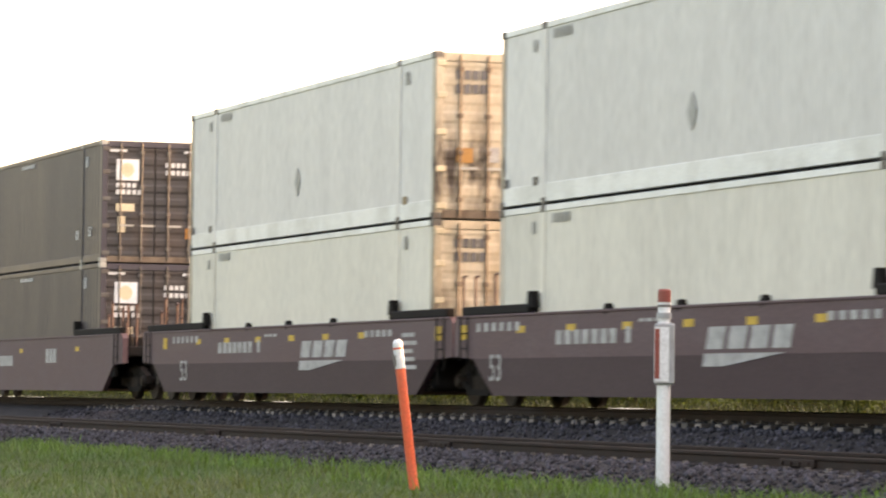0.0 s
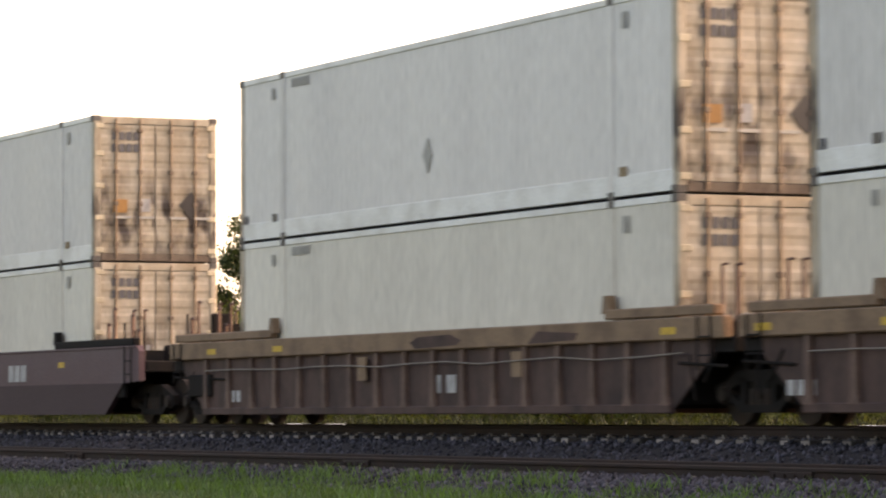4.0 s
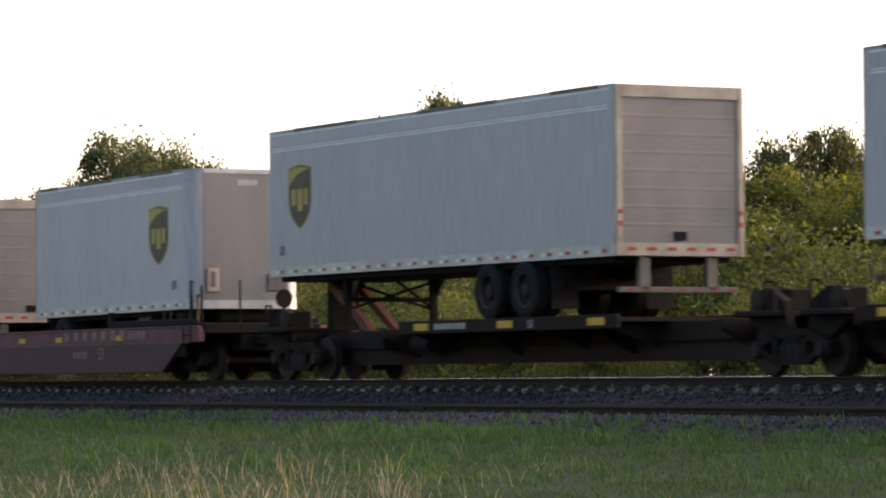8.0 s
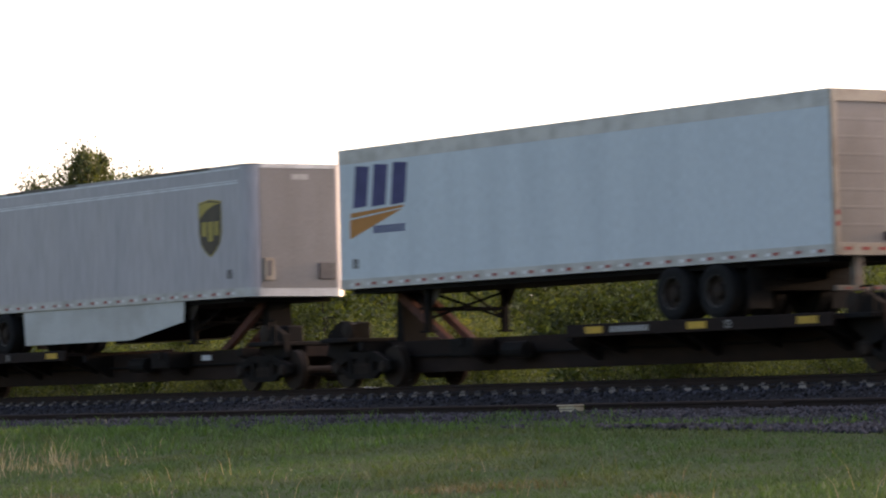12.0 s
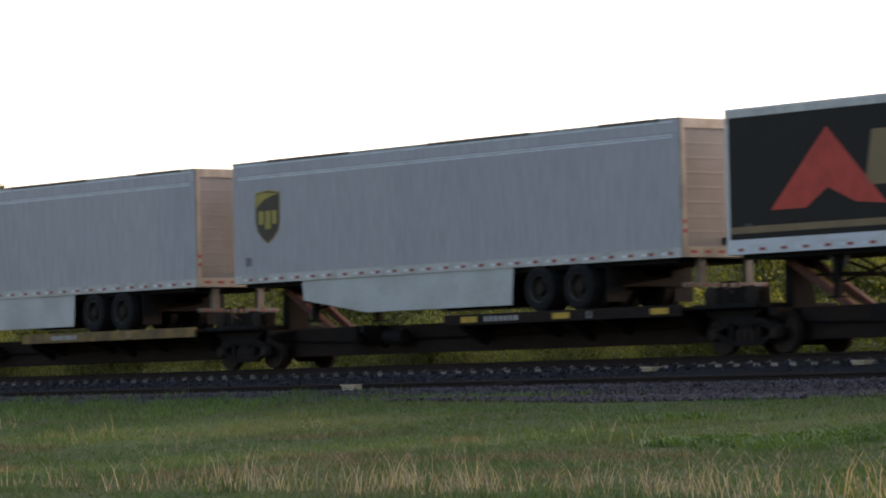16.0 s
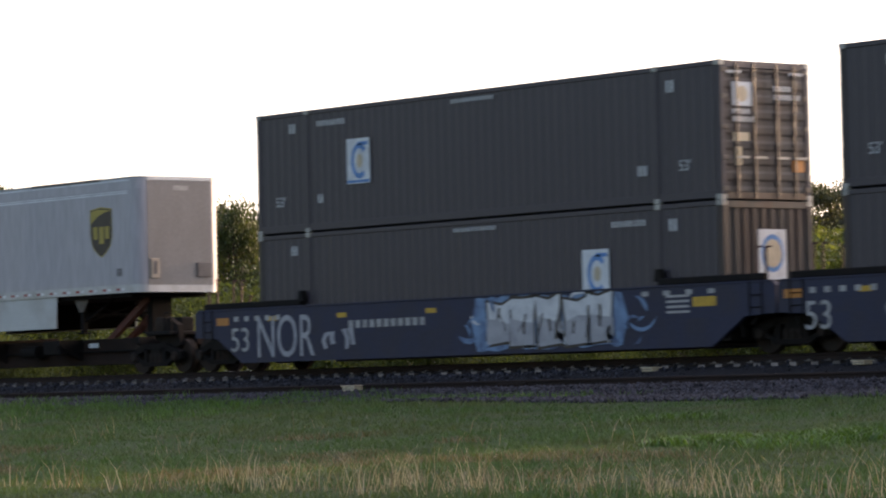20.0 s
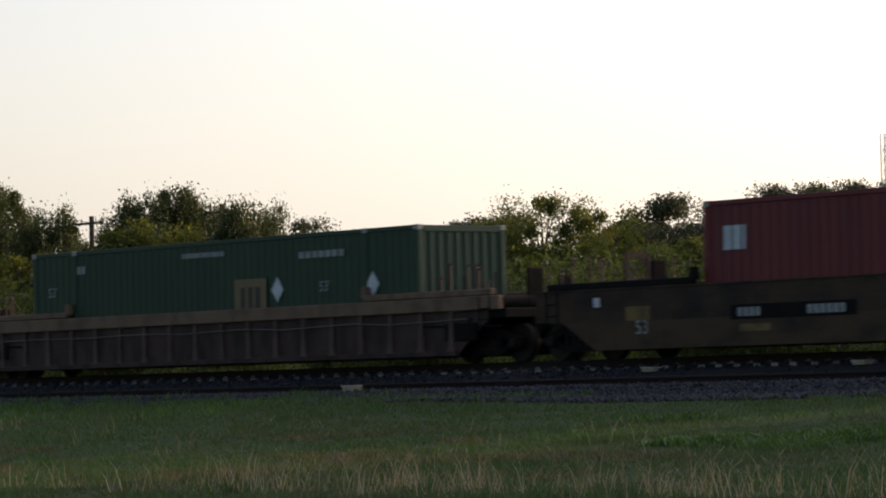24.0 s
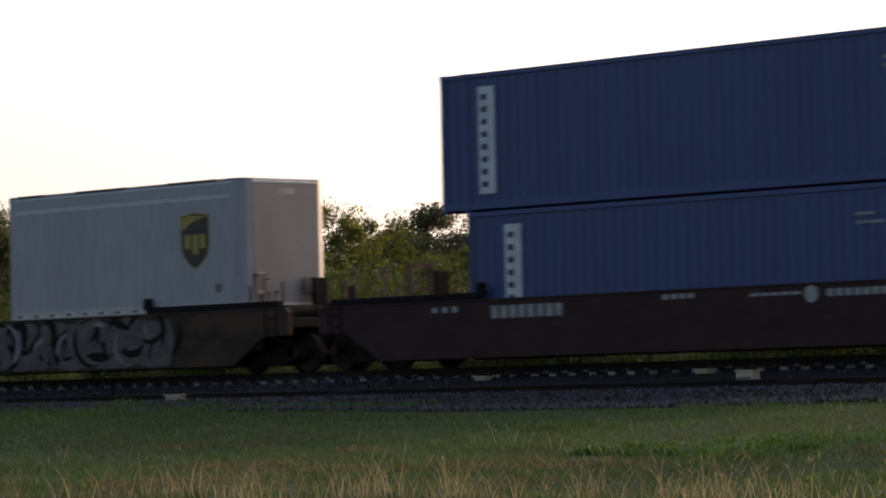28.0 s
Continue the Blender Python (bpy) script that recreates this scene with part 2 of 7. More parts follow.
STREAK = (1.2, 1.2, 0.16)       # stains that run down
mat = {
    "soil": material("soil", (0.03, 0.055, 0.014), 0.95, colour2=(0.05, 0.055, 0.022), scale=0.5, amount=0.6, grain=18, bump=0.8, bump_size=0.05, gloss=0.12),
    "ballast_bed": material("ballast_bed", (0.036, 0.034, 0.037), 0.9, colour2=(0.024, 0.022, 0.024), scale=1.5, grain=34, bump=1.0, bump_size=0.05, gloss=0.12),
    "stone": material("stone", (0.04, 0.039, 0.049), 0.75, colour2=(0.024, 0.022, 0.027), scale=2, grain=30, bump=0.3, island=0.9, gloss=0.25),
    "rail": material("rail", (0.03, 0.022, 0.02), 0.75, colour2=(0.06, 0.036, 0.028), scale=2.0, grain=60, metal=0.1, gloss=0.12),
    "rail_top": material("rail_top", (0.72, 0.70, 0.68), 0.16, metal=1.0, amount=0.15, bump=0.02),
    "tie": material("tie", (0.05, 0.04, 0.036), 0.9, colour2=(0.1, 0.085, 0.075), scale=2.5, stretch=(1, 4, 4), grain=30, bump=0.5, per_object=0.4),
    "tie_end": material("tie_end", (0.2, 0.17, 0.15), 0.85, colour2=(0.07, 0.055, 0.05), scale=5, grain=40, bump=0.5, per_object=0.6),
    "plate": material("plate", (0.15, 0.13, 0.118), 0.8, colour2=(0.08, 0.06, 0.05), scale=3, per_object=0.5),
    "white_panel": material("white_panel", (0.70, 0.66, 0.575), 0.42, colour2=(0.56, 0.51, 0.43), scale=1.0, stretch=STREAK, amount=0.35, grain=22, bump=0.05, per_object=0.09),
    "white_rail": material("white_rail", (0.78, 0.785, 0.75), 0.4, colour2=(0.5, 0.47, 0.4), scale=1.4, amount=0.5, bump=0.05),
    "white_panel_cool": material("white_panel_cool", (0.67, 0.65, 0.615), 0.4, colour2=(0.56, 0.53, 0.49), scale=1.0, stretch=STREAK, amount=0.32, grain=22, bump=0.05, per_object=0.09),
    "dry_blade": material("dry_blade", (0.16, 0.135, 0.085), 0.8, colour2=(0.11, 0.1, 0.06), scale=1.0, bump=0, island=0.4, translucent=0.25),
    "tan_door": material("tan_door", (0.52, 0.44, 0.33), 0.5, colour2=(0.34, 0.26, 0.17), scale=1.35, stretch=(1, 1.3, 0.55), amount=0.8, grain=18, bump=0.08, per_object=0.1, blotch=((0.045, 0.028, 0.02), 2.9, 0.0, 0.3, 0.24)),
    "white_end": material("white_end", (0.66, 0.60, 0.50), 0.5, colour2=(0.45, 0.36, 0.27), scale=0.9, stretch=(1, 1.6, 0.3), amount=0.6, grain=18, bump=0.08, blotch=((0.17, 0.07, 0.035), 2.9, 0.0, 0.22, 0.24)),
    "door_bar": material("door_bar", (0.17, 0.125, 0.09), 0.6, metal=0.2, colour2=(0.06, 0.035, 0.025), scale=4),
    "dark_panel": material("dark_panel", (0.043, 0.036, 0.05), 0.4, colour2=(0.056, 0.046, 0.053), scale=0.9, stretch=STREAK, amount=0.7, bump=0.05),
    "dark_door": material("dark_door", (0.026, 0.023, 0.025), 0.5, colour2=(0.06, 0.04, 0.032), scale=1.6, stretch=(1, 1, 0.4), amount=0.7),
    "brown_end": material("brown_end", (0.04, 0.033, 0.031), 0.5, colour2=(0.085, 0.047, 0.031), scale=1.0, stretch=(1, 2, 0.25), amount=0.8),
    "casting": material("casting", (0.4, 0.39, 0.36), 0.5, metal=0.3),
    "green_panel": material("green_panel", (0.014, 0.055, 0.025), 0.45, colour2=(0.02, 0.045, 0.025), scale=1.0, stretch=STREAK, bump=0.05),
    "red_panel": material("red_panel", (0.2, 0.02, 0.026), 0.45, colour2=(0.13, 0.022, 0.024), scale=1.0, stretch=STREAK, bump=0.05),
    "blue_panel": material("blue_panel", (0.05, 0.085, 0.235), 0.42, colour2=(0.065, 0.085, 0.19), scale=1.0, stretch=STREAK, bump=0.05),
    "blue_rust": material("blue_rust", (0.04, 0.068, 0.19), 0.5, colour2=(0.12, 0.08, 0.07), scale=1.5, stretch=(1, 3, 0.2), amount=0.3),
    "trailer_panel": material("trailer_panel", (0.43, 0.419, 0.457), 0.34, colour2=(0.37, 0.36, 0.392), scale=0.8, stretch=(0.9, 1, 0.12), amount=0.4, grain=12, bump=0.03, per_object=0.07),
    "trailer_rail": material("trailer_rail", (0.52, 0.53, 0.55), 0.35, metal=0.35, colour2=(0.3, 0.29, 0.28), scale=2.5, amount=0.6, bump=0.05),
    "trailer_roof": material("trailer_roof", (0.33, 0.34, 0.36), 0.45, metal=0.3, colour2=(0.22, 0.22, 0.22), scale=2.0),
    "roll_door": material("roll_door", (0.215, 0.2, 0.195), 0.5, colour2=(0.16, 0.145, 0.135), scale=1.1, stretch=(1, 1, 0.8), amount=0.7, per_object=0.1),
    "door_frame": material("door_frame", (0.4, 0.345, 0.28), 0.45, colour2=(0.2, 0.155, 0.12), scale=2, amount=0.7, bump=0.05),
    # darker than trailer_panel: the nose's weaker light is put into its colour
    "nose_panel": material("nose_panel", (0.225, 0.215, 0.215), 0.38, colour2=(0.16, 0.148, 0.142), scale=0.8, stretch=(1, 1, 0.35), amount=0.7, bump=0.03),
    "steel_door": material("steel_door", (0.6, 0.55, 0.48), 0.2, metal=1.0, colour2=(0.5, 0.45, 0.4), scale=1.0, amount=0.5, grain=9, bump=0.06, bump_size=0.02),
    "skirt": material("skirt", (0.55, 0.56, 0.55), 0.45, colour2=(0.38, 0.36, 0.33), scale=1.0, amount=0.6, bump=0.03),
    "white_line": material("white_line", (0.75, 0.77, 0.8), 0.5, bump=0),
    "black_panel": material("black_panel", (0.012, 0.01, 0.01), 0.5, colour2=(0.026, 0.02, 0.017), scale=1.2, amount=0.5, bump=0.03, gloss=0.25),
    "white_frame": material("white_frame", (0.68, 0.69, 0.72), 0.4, colour2=(0.5, 0.48, 0.45), scale=1.4),
    "red_paint": material("red_paint", (0.62, 0.055, 0.035), 0.5, bump=0.02),
    "gold_paint": material("gold_paint", (0.25, 0.165, 0.08), 0.5, colour2=(0.17, 0.11, 0.06), scale=2, bump=0.02),
    "dim_gold": material("dim_gold", (0.13, 0.105, 0.075), 0.5, bump=0.02),
    "shield_yellow": material("shield_yellow", (0.42, 0.32, 0.058), 0.45, colour2=(0.32, 0.26, 0.05), scale=0.8, bump=0.02),
    "shield_brown": material("shield_brown", (0.035, 0.025, 0.02), 0.4, bump=0.02),
    "yellow": material("yellow", (0.6, 0.36, 0.03), 0.55, colour2=(0.35, 0.2, 0.04), scale=6, bump=0.02),
    "orange": material("orange", (0.55, 0.21, 0.035), 0.5, colour2=(0.36, 0.16, 0.04), scale=5, bump=0.02),
    "mustard": material("mustard", (0.42, 0.2, 0.05), 0.55, colour2=(0.26, 0.13, 0.05), scale=6, bump=0.02),
    "dull_red": material("dull_red", (0.22, 0.03, 0.025), 0.55, colour2=(0.14, 0.03, 0.025), scale=5, bump=0.02),
    "navy": material("navy", (0.035, 0.04, 0.17), 0.5, bump=0.02),
    "freight_panel": material("freight_panel", (0.62, 0.69, 0.74), 0.4, colour2=(0.5, 0.56, 0.6), scale=1.0, stretch=STREAK, bump=0.03),
    "lettering": material("lettering", (0.42, 0.41, 0.4), 0.6, colour2=(0.24, 0.23, 0.22), scale=5, amount=0.7, bump=0.02),
    "faint_lettering": material("faint_lettering", (0.22, 0.14, 0.13), 0.6, colour2=(0.13, 0.07, 0.07), scale=4, amount=0.8, bump=0.02),
    "dark_lettering": material("dark_lettering", (0.13, 0.12, 0.12), 0.6, bump=0.02),
    "logo_white": material("logo_white", (0.72, 0.74, 0.76), 0.5, bump=0.02),
    "logo_blue": material("logo_blue", (0.11, 0.28, 0.6), 0.5, bump=0.02),
    "logo_cream": material("logo_cream", (0.62, 0.52, 0.36), 0.5, bump=0.02),
    "red_tape": material("red_tape", (0.34, 0.035, 0.032), 0.45, bump=0),
    "tyre": material("tyre", (0.015, 0.015, 0.016), 0.85, colour2=(0.032, 0.03, 0.028), scale=3, grain=50, bump=0.3, gloss=0.12),
    "hub": material("hub", (0.12, 0.11, 0.1), 0.5, metal=0.3, colour2=(0.08, 0.05, 0.035), scale=5),
    "chassis": material("chassis", (0.009, 0.0085, 0.0085), 0.8, colour2=(0.018, 0.014, 0.012), scale=3, gloss=0.12),
    "bogie": material("bogie", (0.014, 0.012, 0.011), 0.85, colour2=(0.03, 0.022, 0.018), scale=3, grain=50, gloss=0.12),
    "wheel": material("wheel", (0.035, 0.028, 0.024), 0.65, metal=0.4, colour2=(0.06, 0.035, 0.025), scale=4, gloss=0.12),
    "hitch_red": material("hitch_red", (0.13, 0.042, 0.03), 0.7, colour2=(0.05, 0.026, 0.022), scale=3),
    "rusty_frame": material("rusty_frame", (0.1, 0.05, 0.04), 0.75, colour2=(0.05, 0.03, 0.026), scale=5),
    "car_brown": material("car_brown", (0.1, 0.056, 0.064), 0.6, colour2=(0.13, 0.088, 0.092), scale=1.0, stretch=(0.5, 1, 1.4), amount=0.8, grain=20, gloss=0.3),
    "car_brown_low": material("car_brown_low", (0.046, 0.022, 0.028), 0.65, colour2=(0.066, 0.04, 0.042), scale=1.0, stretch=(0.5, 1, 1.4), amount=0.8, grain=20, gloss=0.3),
    "car_grey": material("car_grey", (0.088, 0.05, 0.042), 0.7, colour2=(0.048, 0.03, 0.027), scale=1.9, stretch=(1, 1, 0.5), amount=1.0, grain=20, gloss=0.25),
    "car_rib": material("car_rib", (0.16, 0.098, 0.076), 0.7, colour2=(0.09, 0.057, 0.047), scale=2.2, amount=0.9, grain=20, gloss=0.25),
    "pipe": material("pipe", (0.2, 0.165, 0.13), 0.6, colour2=(0.1, 0.075, 0.06), scale=4),
    "faint_mark": material("faint_mark", (0.33, 0.32, 0.29), 0.55, colour2=(0.45, 0.44, 0.4), scale=6, bump=0.02),
    "car_tan": material("car_tan", (0.25, 0.16, 0.1), 0.7, colour2=(0.15, 0.095, 0.063), scale=2.0, amount=0.8, grain=20, gloss=0.25),
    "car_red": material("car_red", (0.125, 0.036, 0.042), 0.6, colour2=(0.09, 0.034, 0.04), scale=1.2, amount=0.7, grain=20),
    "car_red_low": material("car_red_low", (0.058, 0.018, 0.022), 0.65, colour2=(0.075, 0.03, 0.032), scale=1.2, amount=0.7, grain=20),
    "car_blue": material("car_blue", (0.031, 0.034, 0.066), 0.6, colour2=(0.046, 0.042, 0.055), scale=1.2, amount=0.8, grain=20, gloss=0.3),
    "car_yellow": material("car_yellow", (0.1, 0.06, 0.032), 0.7, colour2=(0.046, 0.03, 0.023), scale=1.6, stretch=(0.6, 1, 1), amount=1.0, grain=20, gloss=0.25),
    "car_olive": material("car_olive", (0.078, 0.046, 0.028), 0.7, colour2=(0.036, 0.024, 0.02), scale=1.6, stretch=(0.6, 1, 1), amount=1.0, grain=20, gloss=0.25),
    "faded_yellow": material("faded_yellow", (0.24, 0.145, 0.04), 0.65, colour2=(0.1, 0.066, 0.03), scale=3, amount=0.9),
    "car_maroon": material("car_maroon", (0.062, 0.03, 0.027), 0.68, colour2=(0.042, 0.023, 0.02), scale=1.6, amount=0.9, grain=20, gloss=0.2),
    "car_black": material("car_black", (0.012, 0.011, 0.011), 0.75, colour2=(0.028, 0.02, 0.017), scale=2, gloss=0.12),
    "deck_brown": material("deck_brown", (0.023, 0.016, 0.014), 0.8, colour2=(0.038, 0.025, 0.02), scale=2.5, stretch=(0.4, 1, 1), amount=0.8, gloss=0.12),
    "paint_white": material("paint_white", (0.66, 0.67, 0.68), 0.5, colour2=(0.42, 0.43, 0.46), scale=3, amount=0.8, bump=0.02),
    "paint_pale": material("paint_pale", (0.4, 0.4, 0.43), 0.5, colour2=(0.27, 0.27, 0.3), scale=3, amount=0.8, bump=0.02),
    "paint_dust": material("paint_dust", (0.12, 0.11, 0.105), 0.55, colour2=(0.06, 0.052, 0.05), scale=3, amount=0.9, bump=0.02),
    "mark_white": material("mark_white", (0.62, 0.62, 0.62), 0.55, colour2=(0.4, 0.4, 0.4), scale=5, bump=0.02),
    "paint_sky": material("paint_sky", (0.16, 0.28, 0.46), 0.5, colour2=(0.06, 0.09, 0.18), scale=3, amount=0.95, bump=0.02),
    "paint_gold": material("paint_gold", (0.33, 0.24, 0.05), 0.5, colour2=(0.2, 0.14, 0.04), scale=3, bump=0.02),
    "paint_pink": material("paint_pink", (0.36, 0.27, 0.31), 0.5, colour2=(0.22, 0.2, 0.28), scale=2, amount=0.9, bump=0.02),
    "paint_grey": material("paint_grey", (0.24, 0.24, 0.26), 0.5, colour2=(0.1, 0.1, 0.12), scale=4, bump=0.02),
    "paint_plum": material("paint_plum", (0.11, 0.08, 0.105), 0.5, colour2=(0.075, 0.085, 0.1), scale=2, amount=0.9, bump=0.02),
    "bark": material("bark", (0.1, 0.075, 0.055), 0.9, colour2=(0.05, 0.04, 0.03), scale=4, stretch=(1, 1, 0.3), grain=25, bump=0.8, bump_size=0.03),
    "leaf_oak": material("leaf_oak", (0.06, 0.08, 0.024), 0.6, colour2=(0.1, 0.105, 0.03), scale=0.5, bump=0, island=0.5, translucent=0.3),
    "leaf_pine": material("leaf_pine", (0.07, 0.08, 0.036), 0.65, colour2=(0.09, 0.085, 0.04), scale=0.6, bump=0, island=0.4, translucent=0.2),
    "leaf_light": material("leaf_light", (0.12, 0.145, 0.034), 0.55, colour2=(0.15, 0.135, 0.034), scale=0.5, bump=0, island=0.45, translucent=0.55),
    "leaf_bush": material("leaf_bush", (0.09, 0.115, 0.032), 0.6, colour2=(0.135, 0.13, 0.038), scale=0.35, bump=0, island=0.5, translucent=0.5),
    "grass": material("grass", (0.058, 0.116, 0.041), 0.6, colour2=(0.088, 0.106, 0.053), scale=0.5, amount=0.8, bump=0, island=0.3, translucent=0.38),
    "straw": material("straw", (0.42, 0.35, 0.25), 0.8, colour2=(0.25, 0.2, 0.14), scale=0.9, amount=0.9, bump=0, island=0.6, translucent=0.2, gloss=0.2),
    "weed": material("weed", (0.075, 0.155, 0.03), 0.55, colour2=(0.055, 0.115, 0.026), scale=1.2, bump=0, island=0.4, translucent=0.3),
    # dark and hardly translucent: the shade under the cars put into the leaf colour
    "shade_weed": material("shade_weed", (0.03, 0.04, 0.018), 0.75, colour2=(0.045, 0.042, 0.02), scale=0.7, bump=0, island=0.4, translucent=0.05, gloss=0.2),
    "wood_pole": material("wood_pole", (0.13, 0.1, 0.08), 0.9, colour2=(0.08, 0.06, 0.05), scale=3, stretch=(2, 2, 0.2), bump=0.4),
    "galvanised": material("galvanised", (0.42, 0.43, 0.45), 0.45, metal=0.6),
    "post_orange": material("post_orange", (0.75, 0.12, 0.05), 0.45, colour2=(0.6, 0.14, 0.08), scale=4, bump=0.03),
    "post_white": material("post_white", (0.74, 0.76, 0.78), 0.4, colour2=(0.6, 0.6, 0.58), scale=5, bump=0.03),
    "post_cap": material("post_cap", (0.27, 0.06, 0.045), 0.5, bump=0.03),
    "grey_box": material("grey_box", (0.33, 0.34, 0.35), 0.5, colour2=(0.25, 0.25, 0.26), scale=5),
    "marker": material("marker", (0.62, 0.52, 0.36), 0.6, colour2=(0.4, 0.32, 0.2), scale=8),
}


# ---------------------------------------------------------------- mesh tools
class Shape:
    """Collects the faces of one mesh."""

    def __init__(self):
        self.v, self.f = [], []

    def add(self, verts, faces):
        n = len(self.v)
        self.v.extend(verts)
        self.f.extend([tuple(i + n for i in face) for face in faces])
        return self

    def box(self, x0, x1, y0, y1, z0, z1, c=0.0):
        if c <= 0:
            vs = [(x, y, z) for x in (x0, x1) for y in (y0, y1) for z in (z0, z1)]
            return self.add(vs, [(0, 1, 3, 2), (4, 6, 7, 5), (0, 4, 5, 1), (2, 3, 7, 6), (0, 2, 6, 4), (1, 5, 7, 3)])
        vs, idx = [], {}
        for i, (x, sx) in enumerate(((x0, 1), (x1, -1))):
            for j, (y, sy) in enumerate(((y0, 1), (y1, -1))):
                for k, (z, sz) in enumerate(((z0, 1), (z1, -1))):
                    for a in range(3):
                        idx[i, j, k, a] = len(vs)
                        vs.append((x if a == 0 else x + sx * c, y if a == 1 else y + sy * c, z if a == 2 else z + sz * c))
        fs = []
        ring = ((0, 0), (0, 1), (1, 1), (1, 0))
        for s in (0, 1):
            fs.append(tuple(idx[s, j, k, 0] for j, k in (ring if s == 0 else ring[::-1])))
            fs.append(tuple(idx[i, s, k, 1] for i, k in (ring[::-1] if s == 0 else ring)))
            fs.append(tuple(idx[i, j, s, 2] for i, j in (ring if s == 0 else ring[::-1])))
        for p in (0, 1):
            for q in (0, 1):
                fs.append((idx[0, p, q, 1], idx[1, p, q, 1], idx[1, p, q, 2], idx[0, p, q, 2]))
                fs.append((idx[p, 0, q, 0], idx[p, 1, q, 0], idx[p, 1, q, 2], idx[p, 0, q, 2]))
                fs.append((idx[p, q, 0, 0], idx[p, q, 1, 0], idx[p, q, 1, 1], idx[p, q, 0, 1]))
        for i in (0, 1):
            for j in (0, 1):
                for k in (0, 1):
                    fs.append((idx[i, j, k, 0], idx[i, j, k, 1], idx[i, j, k, 2]))
        return self.add(vs, fs)

    def prism(self, pts, y0, y1):
        """A polygon of (x, z) points, drawn out from y0 to y1."""
        n = len(pts)
        vs = [(x, y0, z) for x, z in pts] + [(x, y1, z) for x, z in pts]
        fs = [tuple(range(n)), tuple(range(2 * n - 1, n - 1, -1))]
        fs += [(i, i + n, (i + 1) % n + n, (i + 1) % n) for i in range(n)]
        return self.add(vs, fs)

    def prism_x(self, pts, x0, x1):
        """A polygon of (y, z) points, drawn out from x0 to x1."""
        n = len(pts)
        vs = [(x0, y, z) for y, z in pts] + [(x1, y, z) for y, z in pts]
        fs = [tuple(range(n)), tuple(range(2 * n - 1, n - 1, -1))]
        fs += [(i, i + n, (i + 1) % n + n, (i + 1) % n) for i in range(n)]
        return self.add(vs, fs)

    def tube(self, a, b, r, seg=10, r2=None, cap=True):
        a, b = Vector(a), Vector(b)
        q = (b - a).to_track_quat("Z", "Y")
        r2 = r if r2 is None else r2
        vs = []
        for p, rr in ((a, r), (b, r2)):
            for i in range(seg):
                w = 2 * math.pi * i / seg
                vs.append(tuple(p + q @ Vector((rr * math.cos(w), rr * math.sin(w), 0))))
        fs = [(i, (i + 1) % seg, (i + 1) % seg + seg, i + seg) for i in range(seg)]
        if cap:
            fs += [tuple(range(seg - 1, -1, -1)), tuple(range(seg, 2 * seg))]
        return self.add(vs, fs)

    def lathe(self, profile, cx, cz, seg=24):
        """A ring profile of (y, radius) turned about an axis along y."""
        vs, n = [], len(profile)
        for i in range(seg):
            w = 2 * math.pi * i / seg
            vs += [(cx + r * math.cos(w), y, cz + r * math.sin(w)) for y, r in profile]
        fs = [(i * n + k, i * n + k + 1, ((i + 1) % seg) * n + k + 1, ((i + 1) % seg) * n + k) for i in range(seg) for k in range(n - 1)]
        return self.add(vs, fs)

    def mesh(self, name):
        me = bpy.data.meshes.new(name)
        me.from_pydata(self.v, [], self.f)
        bm = bmesh.new()
        bm.from_mesh(me)
        bmesh.ops.recalc_face_normals(bm, faces=bm.faces)
        bm.to_mesh(me)
        bm.free()
        return me


SMALL = {"red_reflector", "white_reflector", "marking", "bumper_tape", "rear_tape", "panel_seam", "gold_bars", "panel_marking", "lattice", "round_seal"}


def part(name, shape, material_name, parent, label=""):
    """One mesh under a thing or a part."""
    me = shape.mesh(name) if isinstance(shape, Shape) else shape
    me.materials.clear()
    me.materials.append(mat[material_name])
    ob = new(name, me)
    ob.parent = parent
    if label:
        ob["label"] = label
    if name in SMALL:
        ob["kind"] = "stuff"
    return ob


def thing(name, m, label, category, group="", kind=""):
    ob = new(name)
    ob.empty_display_size = 0.3
    ob.matrix_world = m
    return tagged(ob, label, category, group, kind)


def box(*a, c=0.0):
    return Shape().box(*a, c=c)


def lettering(text, size, x, y, z, facing="near"):
    """The mesh of a line of text that starts at x, y, z and faces the camera's side or the train's rear."""
    cu = bpy.data.curves.new("text", "FONT")
    cu.body, cu.size, cu.extrude = text, size, 0.002
    ob = new("text", cu)
    bpy.context.view_layer.update()
    me = bpy.data.meshes.new_from_object(ob.evaluated_get(bpy.context.evaluated_depsgraph_get()))
    turn = Matrix.Rotation(radians(90), 4, "X")
    if facing == "rear":
        turn = Matrix.Rotation(radians(90), 4, "Z") @ turn
    me.transform(Matrix.Translation((x, y, z)) @ turn)
    bpy.data.objects.remove(ob)
    return me


def bars(shape, x0, x1, z0, z1, y, n, gap=0.25, t=0.004):
    """Plain bars in place of n characters, on a face towards the camera's side."""
    w = (x1 - x0) / n
    for i in range(n):
        shape.box(x0 + i * w + w * gap / 2, x0 + (i + 1) * w - w * gap / 2, y - t, y, z0, z1)
    return shape


